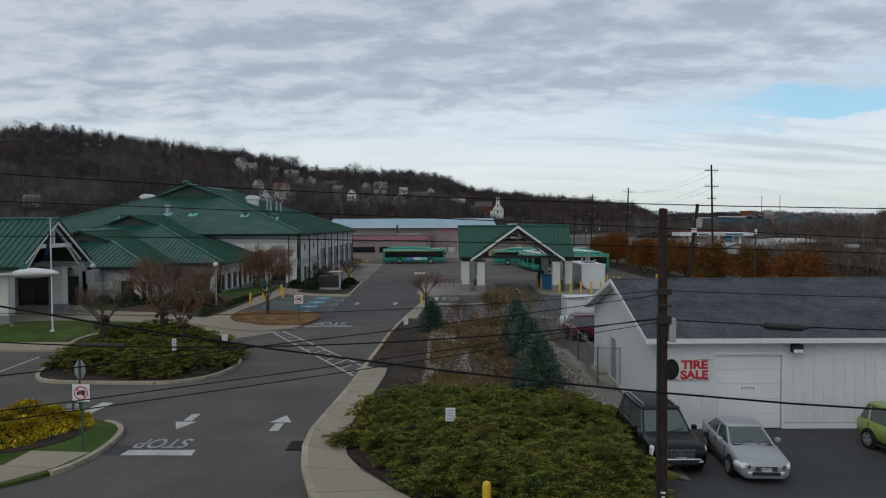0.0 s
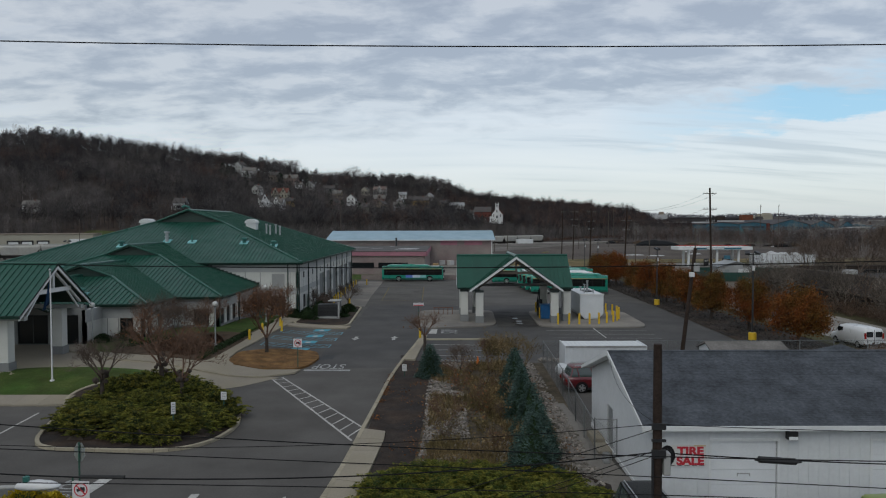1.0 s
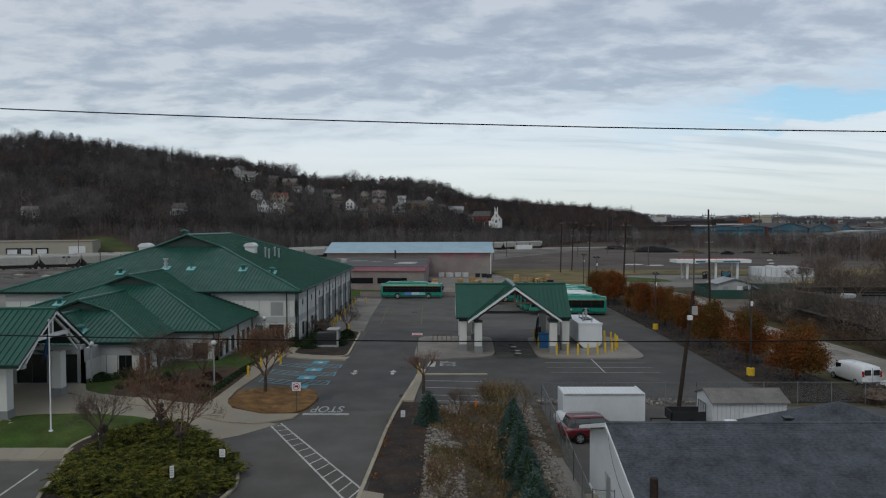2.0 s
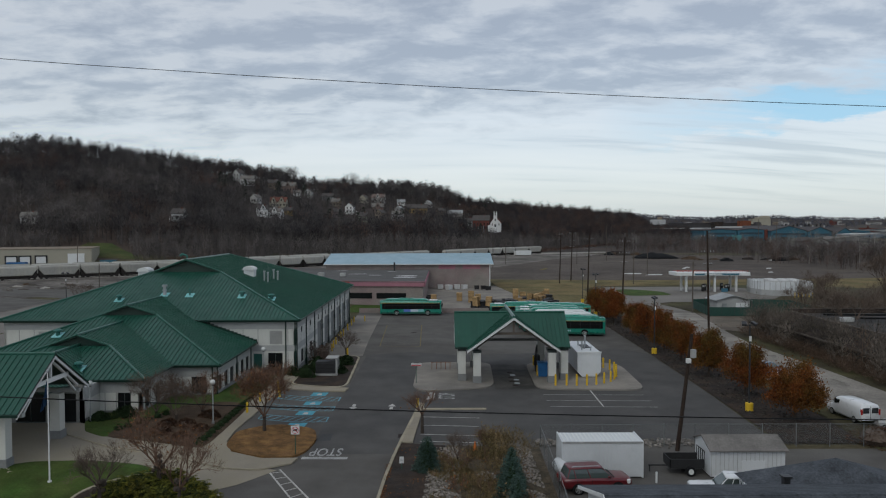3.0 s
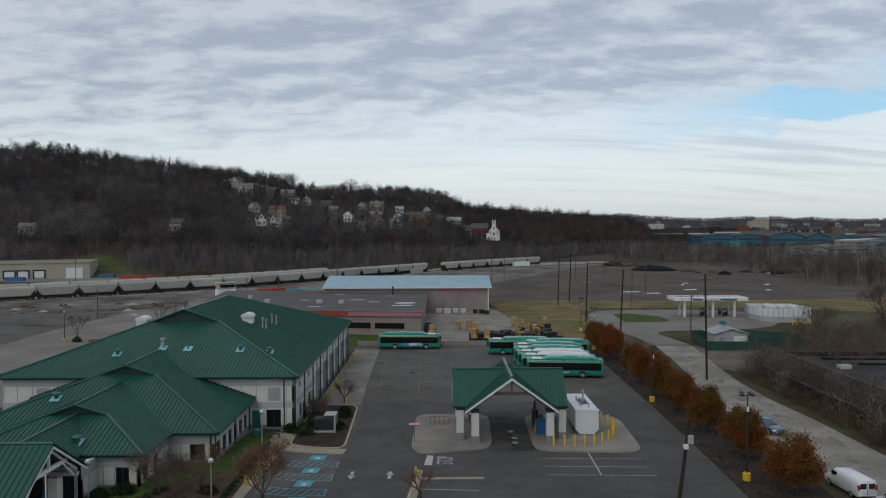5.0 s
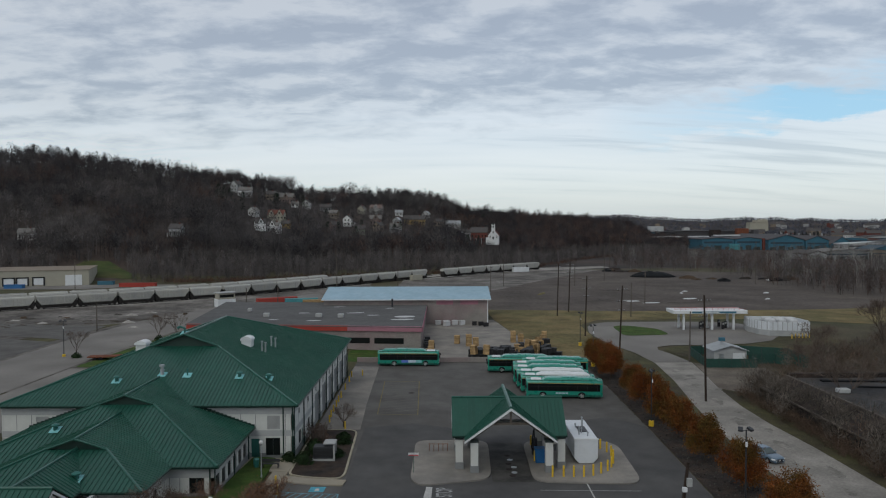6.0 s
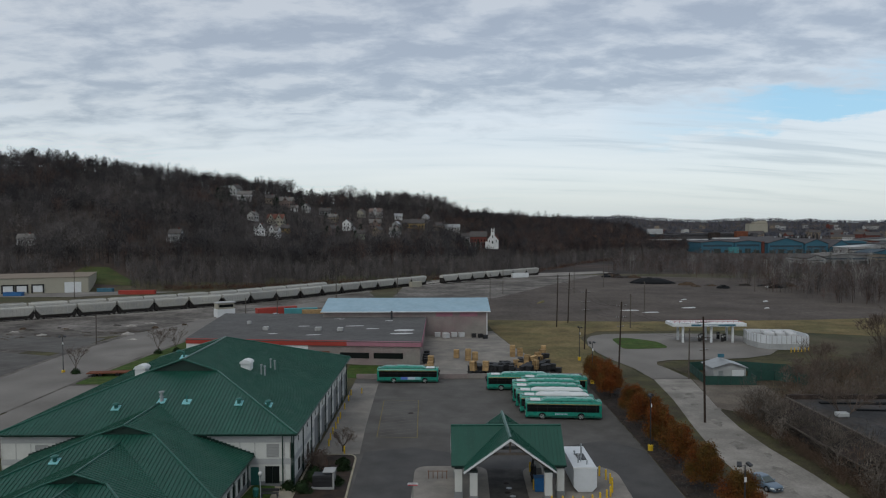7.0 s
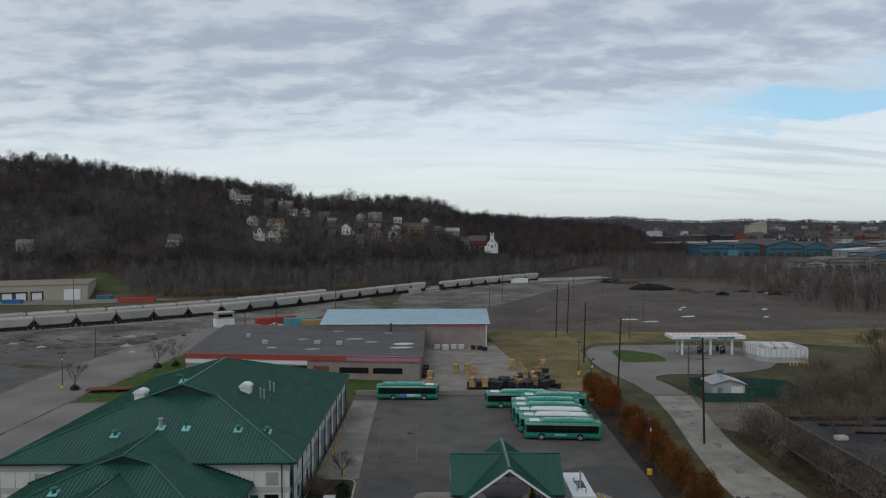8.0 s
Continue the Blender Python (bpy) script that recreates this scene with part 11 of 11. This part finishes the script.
quarry = thing("hilltop_hall", "pale stepped hall on the far wooded hill", "building")
part("wall", boxes((800, 848, 1900, 1925, 10, 33), (815, 848, 1903, 1922, 33, 38), (828, 846, 1906, 1920, 38, 41)), "cream_wall", quarry)
part("roof", boxes((799, 849, 1899, 1926, 33, 33.6)), "house_tan", quarry)
q = np.random.default_rng(12)
h0 = house(520, 1300, 6, 14, 10, 7, "house_white", 0, "white house of the distant town", name="town_house", group="houses of the distant town")
h1 = house(560, 1340, 6, 14, 10, 7, "house_tan", 20, "tan house of the distant town", name="town_house", group="houses of the distant town")
h2 = house(590, 1240, 6, 14, 10, 7, "brick_red", 10, "brick house of the distant town", name="town_house", group="houses of the distant town")
for k in range(40):
    a, y = float(q.uniform(0.27, 0.66)) if k % 3 else float(q.uniform(0.45, 0.64)), float(q.uniform(1150, 2500))
    c = copy_thing((h0, h1, h2)[k % 3], pose(a * y, y, land_z(a * y, y) + 3.0, 0, 0, float(q.uniform(-40, 40))))
    s = float(q.uniform(0.8, 1.3))
    c.scale = (s * 1.4, s, s)


# ---------- bare woods ----------
def tris(name, arr, tone, material_name, label, category="woods"):
    """Loose triangles with one tone for each tree."""
    n = len(arr)
    me = bpy.data.meshes.new(name)
    me.vertices.add(n * 3)
    me.vertices.foreach_set("co", arr.reshape(-1).astype(np.float32))
    me.loops.add(n * 3)
    me.loops.foreach_set("vertex_index", np.arange(n * 3, dtype=np.int32))
    me.polygons.add(n)
    me.polygons.foreach_set("loop_start", np.arange(0, n * 3, 3, dtype=np.int32))
    me.polygons.foreach_set("loop_total", np.full(n, 3, dtype=np.int32))
    me.update(calc_edges=True)
    at = me.attributes.new("tone", "FLOAT", "FACE")
    at.data.foreach_set("value", tone.astype(np.float32))
    me.materials.append(M[material_name])
    ob = new(name, me)
    return tagged(ob, label, category, kind="stuff")


def woods(name, label, spots, hmin, hmax, twigs, width, material_name, seed, crown=0.30, trunk=0.22, limbs=5, low=0.30, vary=0.28, rise=0.75):
    """Many leafless trees: each a trunk, rising limbs and a rounded crown of fine twigs that thins towards its outline."""
    r = np.random.default_rng(seed)
    p = np.asarray(spots, float).reshape(-1, 3)
    n = len(p)
    h = r.uniform(hmin, hmax, n) * r.uniform(0.82, 1.15, n)
    wide = crown * r.uniform(0.75, 1.3, n) * h
    tone = np.clip(r.normal(1.0, vary, n), 0.45, 1.7)
    az = r.uniform(0, np.pi, n)
    wv = np.stack([np.cos(az), np.sin(az), 0 * az], 1) * (trunk * h / hmax)[:, None] / 2
    top = p + np.stack([r.normal(0, 0.03, n) * h, r.normal(0, 0.03, n) * h, h * 0.9], 1)
    out = [np.stack([p - wv, p + wv, top], 1)]
    tones = [tone * 1.1]
    # limbs, from the trunk to the crown's shell
    i = np.repeat(np.arange(n), limbs)
    a = r.uniform(0, 2 * np.pi, n * limbs)
    f = r.uniform(low * 0.7, 0.62, n * limbs)
    base = p[i] + np.stack([0 * a, 0 * a, h[i] * f], 1)
    g = r.uniform(0.35, 0.9, n * limbs)
    end = p[i] + np.stack([np.cos(a) * wide[i] * g, np.sin(a) * wide[i] * g, h[i] * np.minimum(f + r.uniform(0.22, 0.42, n * limbs), 0.98)], 1)
    d = end - base
    s = np.cross(d, r.normal(0, 1, d.shape))
    s *= (trunk * 0.22 * h[i] / hmax / (np.linalg.norm(s, axis=1) + 1e-9))[:, None]
    out.append(np.stack([base - s, base + s, end], 1))
    tones.append(tone[i])
    # twigs of the crown
    i = np.repeat(np.arange(n), twigs)
    k = n * twigs
    v = r.normal(0, 1, (k, 3))
    v /= np.linalg.norm(v, axis=1)[:, None]
    rad = r.uniform(0, 1, k) ** 0.42
    mid = 0.5 * (low + 1.0)
    c = p[i] + np.stack([v[:, 0] * wide[i] * rad, v[:, 1] * wide[i] * rad, h[i] * (mid + v[:, 2] * rad * (1 - mid))], 1)
    d = v * np.array([0.8, 0.8, 0.5]) + r.normal(0, 0.35, (k, 3))
    d[:, 2] += rise
    d /= np.linalg.norm(d, axis=1)[:, None]
    ln = h[i] * r.uniform(0.06, 0.20, k)
    s = np.cross(d, r.normal(0, 1, (k, 3)))
    s *= (width * r.uniform(0.5, 1.4, k) / 2 / (np.linalg.norm(s, axis=1) + 1e-9))[:, None]
    b = c - d * (ln * 0.5)[:, None]
    out.append(np.stack([b - s, b + s, c + d * (ln * 0.5)[:, None]], 1))
    tones.append(tone[i] * r.uniform(0.85, 1.15, k))
    return tris(name, np.concatenate(out), np.concatenate(tones), material_name, label)


r = np.random.default_rng(33)
HX = np.array(HOUSES + [(40.5, 576)], float)


def open_ground(x, y):
    """Room about the houses and on the mown slope."""
    d = HX - (x, y)
    if np.any((np.abs(d[:, 0]) < 5.0) & (d[:, 1] > -5) & (d[:, 1] < 8 + 10 * ((x * 7.3) % 1.0))):
        return True
    if -198 < x < -150 and y < 404 + (x + 150) * 0.1 and x < -150 - (y - 366) * 0.9:
        return True
    return (x + 244) ** 2 / 300 + (y - 498) ** 2 / 220 < 1


def village(x, y):
    d = HX - (x, y)
    return bool(np.any((np.abs(d[:, 0]) < 13) & (d[:, 1] > -10) & (d[:, 1] < 60)))


spots = {"hill": [], "foot": [], "crest": [], "village": [], "shoulder": []}
for _ in range(62000):
    y = float(r.uniform(335, 1010))
    a = float(r.uniform(-0.72, 0.335))
    x = a * y
    start, crest = hill_foot(a), hill_crest(a)
    if y < start - 6 or y > crest + 6 or open_ground(x, y) or (x < -150 and y < 368):
        continue
    if r.uniform() > (y / 900.0) ** 0.5 * (0.62 if y < start + 60 else 0.40):
        continue
    z = land_z(x, y) - 0.3
    if village(x, y):
        if r.uniform() < 0.9:
            spots["village"].append((x, y, z))
    elif y > crest - 45:
        if r.uniform() < 0.8:
            spots["crest"].append((x, y, z))
    elif y < start + 55 + 25 * noise.noise((x * 0.02, y * 0.02, 4)):
        spots["foot"].append((x, y, z))
    else:
        spots["shoulder" if a > 0.06 else "hill"].append((x, y, z))
kinds = {"wood_far": [], "wood_red": [], "wood_dark": [], "wood_pale": [], "wood_gold": []}
for s_ in spots["hill"] + spots["shoulder"]:
    a = s_[0] / s_[1]
    g = noise.noise((s_[0] * 0.014, s_[1] * 0.014, 8.0)) * 0.7 + float(r.uniform(-0.45, 0.45))
    if a < -0.46 and s_[1] < 500:
        g -= 0.55
    if a > 0.02:
        g = abs(g) + 0.12 * (a > 0.1)
    kinds["wood_pale" if g < -0.52 else "wood_far" if g < 0.0 else "wood_dark" if g < 0.36 else "wood_red" if g < 0.80 else "wood_gold"].append(s_)
for k_, (mn, sp) in enumerate(kinds.items()):
    woods("hill_woods", {"wood_far": "dense leafless grey-brown woods covering the hill", "wood_red": "leafless trees with reddish twigs on the hill", "wood_dark": "dark leafless trees on the hill", "wood_pale": "pale leafless trees on the hill", "wood_gold": "trees keeping rusty leaves on the hill"}[mn], sp, 10, 16, 74, 0.26, mn, 34 + 20 * k_, 0.31, 0.42)
woods("garden_trees", "low bare trees among the hillside houses", spots["village"], 5.0, 11.5, 74, 0.15, "wood_far", 66, 0.33, 0.35, 7)
woods("crest_thicket", "low dark thicket closing the ridge", [(x + float(r.normal(0, 6)), y - 6 + float(r.normal(0, 8)), z - 0.5) for x, y, z in spots["crest"]], 5, 10, 40, 0.40, "wood_dark", 67, 0.45, 0.4, low=0.05)
woods("crest_woods", "tall dark leafless trees along the ridge", spots["crest"][::3], 12, 18, 120, 0.20, "wood_dark", 64, 0.25, 0.9, 9, 0.34)
woods("crest_woods", "tall brown leafless trees along the ridge", spots["crest"][1::3] + spots["crest"][2::3], 8, 13, 90, 0.22, "wood_dark", 65, 0.30, 0.7, 7, 0.25)
oaks = [(-170, 732), (-166, 735), (-160, 742), (-154, 748), (-113, 770), (-107, 775), (-98, 782), (-60, 820), (-14, 850), (-5, 846), (3, 848)]
woods("ridge_oaks", "broad leafless oaks standing above the ridge", [(x, y, land_z(x, y)) for x, y in oaks], 16, 21, 620, 0.15, "wood_far", 71, 0.32, 1.1, 16, 0.40)
woods("foot_woods", "pale leafless saplings at the foot of the hill", spots["foot"][:3600:2], 6, 12, 62, 0.13, "wood_pale", 35, 0.20, 0.24, low=0.12, rise=1.4)
woods("foot_woods", "brown leafless saplings at the foot of the hill", spots["foot"][1:3600:2], 5, 11, 62, 0.13, "wood_far", 45, 0.22, 0.24, low=0.12, rise=1.4)
foot_brush = []
for k in range(1500):
    a = float(r.uniform(-0.38, 0.24))
    y = hill_foot(a) - 9 + float(r.normal(0, 4))
    if a * y > -145:
        foot_brush.append((a * y, y, land_z(a * y, y)))
woods("foot_brambles", "rusty brambles along the foot of the hill", foot_brush[::3], 1.2, 3.0, 40, 0.16, "wood_gold", 72, 0.6, 0.05, low=0.05)
woods("foot_brambles", "brown brambles along the foot of the hill", foot_brush[1::3] + foot_brush[2::3], 1.2, 3.4, 40, 0.16, "wood_red", 73, 0.6, 0.05, low=0.05)
flats = []
for _ in range(26000):
    y = float(r.uniform(280, 1700))
    a = float(r.uniform(0.235, 0.70))
    x = a * y
    edge = 330 + 120 * smooth(0.50, 0.26, a) - 70 * smooth(0.44, 0.60, a) + 25 * noise.noise((a * 12, 2.0, 0))
    if y < edge or hill_z(x, y) > 14 and a < 0.3 and y < 900:
        continue
    if 236 < x < 470 and 755 < y < 990 or 262 < x < 400 and 535 < y < 680 or 262 < x < 320 and 985 < y < 1050:
        continue
    if 215 < x < 345 and 640 < y < 1000 and r.uniform() < 0.8:
        continue
    if r.uniform() > (0.30 + 0.18 * smooth(0.30, 0.55, a) if y < edge + 140 else 0.26 if y < 760 else 0.12):
        continue
    flats.append((x, y, land_z(x, y) - 0.2))
woods("flat_woods", "leafless reddish-brown woods beyond the gravel field", flats[0:4500:3], 5, 11, 70, 0.13, "wood_red", 36, 0.28, 0.25, low=0.16)
woods("flat_woods", "leafless grey-brown woods beyond the gravel field", flats[1:4500:3], 5, 12, 70, 0.13, "wood_far", 46, 0.28, 0.25, low=0.18)
woods("flat_woods", "pale leafless woods beyond the gravel field", flats[2:4500:3], 5, 11, 70, 0.11, "wood_pale", 47, 0.26, 0.25, low=0.16)
planes = [s_ for s_ in flats if s_[1] < 560][::13]
woods("plane_trees", "tall leafless plane trees with whitish trunks beyond the field", planes[:34], 11, 16, 130, 0.10, "bark_white", 48, 0.26, 0.55, 10, 0.3)
# horizon trees, coloured blue-grey to stand for distance haze
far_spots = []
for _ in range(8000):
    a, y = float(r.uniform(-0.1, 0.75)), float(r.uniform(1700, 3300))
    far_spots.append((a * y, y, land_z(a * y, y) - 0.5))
woods("horizon_woods", "distant bare woods along the horizon, haze tint in their colour", far_spots, 9, 15, 16, 1.9, "wood_horizon", 37, 0.5, 0.8, 2, 0.1)
pines = []
for k in range(60):
    a = float(r.uniform(-0.33, 0.10))
    y = float(r.uniform(500, 790))
    if noise.noise((a * 9, y * 0.01, 5)) > 0.0:
        pines.append((a * y, y, land_z(a * y, y), float(r.uniform(8, 13))))
for a, y, hh_ in ((-0.305, 590, 15), (-0.298, 586, 13), (-0.29, 592, 11), (-0.225, 620, 10), (-0.19, 640, 12), (-0.178, 742, 15), (-0.184, 744, 13), (-0.064, 800, 14), (-0.06, 797, 12), (0.054, 725, 16), (0.057, 728, 13), (-0.158, 610, 9), (-0.216, 575, 9), (0.14, 700, 10)):
    pines.append((a * y, y, land_z(a * y, y), hh_))
for k in range(20):
    a = -0.545 + 0.026 * float(r.normal())
    y = 692 + float(r.uniform(-14, 5))
    pines.append((a * y, y, land_z(a * y, y), float(r.uniform(14, 18))))
pines = np.array(pines)
p = np.repeat(pines[:, :3], 170, 0)
hh = np.repeat(pines[:, 3], 170)
f = r.uniform(0.12, 1, len(p))
az = r.uniform(0, 2 * np.pi, len(p))
rad = 0.27 * hh * (1.02 - f) ** 0.75 * r.uniform(0.3, 1.15, len(p)) * (1 + 0.3 * np.sin(f * 40))
c = p + np.stack([np.cos(az) * rad, np.sin(az) * rad, hh * f], 1)
v, fc = cards(c, np.stack([np.cos(az), np.sin(az), -0.1 + 0 * az], 1), 1.0, 0.7, 0.0, 51)
tagged(fast("hill_pines", v, fc, "pine_far"), "dark pines standing among the bare hill woods", "woods", kind="stuff")
lawn_v, lawn_f = [], []
for j in range(13):
    for i in range(13):
        y = 366 + 38 * j / 12
        x = -197 + (47 - 34 * j / 12) * i / 12
        lawn_v.append((x, y, land_z(x, y) + 0.12))
lawn_f = [(j * 13 + i, j * 13 + i + 1, j * 13 + i + 14, j * 13 + i + 13) for j in range(12) for i in range(12)]
tagged(fast("slope_lawn", lawn_v, lawn_f, "grass_slope", smooth=True), "mown green slope beside the cream warehouse", "lawn", kind="structure")

# brush to the right of the side road
spots_brush = []
for _ in range(5200):
    x, y = float(r.uniform(48, 150)), float(r.uniform(58, 185))
    left = curve(y, (58, 49.8), (84, 48.8), (112, 48.2), (117, 50), (124, 60), (146, 68), (160, 94), (185, 112))
    if x < left or x > 0.72 * y + 40:
        continue
    if 49.2 < x < 92 and 84 < y < 113:
        continue
    if 52 < x < 72 and 138 < y < 157:
        continue
    if r.uniform() < (0.85 if y < 122 else 0.5 + 0.5 * noise.noise((x * 0.06, y * 0.06, 3.0))):
        spots_brush.append((x, y, 0.0))
woods("roadside_brush", "tangled leafless brown brush beside the side road", spots_brush[:1100:2], 3.0, 6.5, 150, 0.07, "brush_twig", 38, 0.40, 0.12, 7, 0.1)
woods("roadside_brush", "tangled reddish leafless brush beside the side road", spots_brush[1:1100:2], 2.2, 5.0, 150, 0.075, "bramble", 40, 0.45, 0.10, 7, 0.05)
edge_brush = [(48.6 + float(r.normal(0, 0.7)), float(r.uniform(58, 118)), 0.0) for _ in range(300)]
screen = [(51.0 + float(r.normal(0, 1.2)), float(r.uniform(60, 118)), 0.0) for _ in range(150)] + [(float(r.uniform(52, 74)), float(r.uniform(70, 84)), 0.0) for _ in range(90)]
woods("screen_brush", "tall leafless thicket between the road and the ruin", screen, 3.6, 6.2, 190, 0.055, "brush_twig", 43, 0.34, 0.12, 8, 0.05)
woods("edge_brambles", "rusty low brambles along the road verge", edge_brush, 0.8, 2.2, 90, 0.06, "bramble", 42, 0.6, 0.04, 3, 0.05)
low_brush = [(x + float(r.normal(0, 1.2)), y + float(r.normal(0, 1.2)), 0.0) for x, y, _ in spots_brush[:700]]
woods("low_brush", "low reddish brambles under the bare brush", low_brush[:700], 1.0, 2.0, 90, 0.07, "bramble", 39, 0.7, 0.04, 3, 0.05)
for k, (x, y, h) in enumerate(((58, 104, 8.5), (66, 96, 9), (74, 104, 9.5), (61, 122, 8), (90, 140, 10), (72, 138, 8.5), (100, 165, 11), (105, 150, 10))):
    bare_tree(x, y, h, 0.6, "tall leafless tree rising from the brush", 600 + k, 0.16, 2.2, 5, "twig", 0, z=0.0)
for k, (x, y) in enumerate(((-68.4, 176), (-64.8, 178), (-76.5, 152.5))):
    bare_tree(x, y, 6.0, 0.5, "small leafless tree by the west lot", 620 + k, 0.1, 1.4, 4, "twig", 0, z=0.05)
    round_shrub("shrub", "dark clipped shrub by the west lot", x + 0.5, y - 1, 1.0, 1.3, "boxwood", 260, 0.3, 640 + k, z=0.05)
woods("field_saplings", "scattered leafless saplings by the gravel field", [(float(r.uniform(150, 240)), 215 + float(r.uniform(0, 60)) + 0.2 * k, 0.0) for k in range(12)], 3, 6, 60, 0.07, "bramble", 41, 0.3, 0.09)
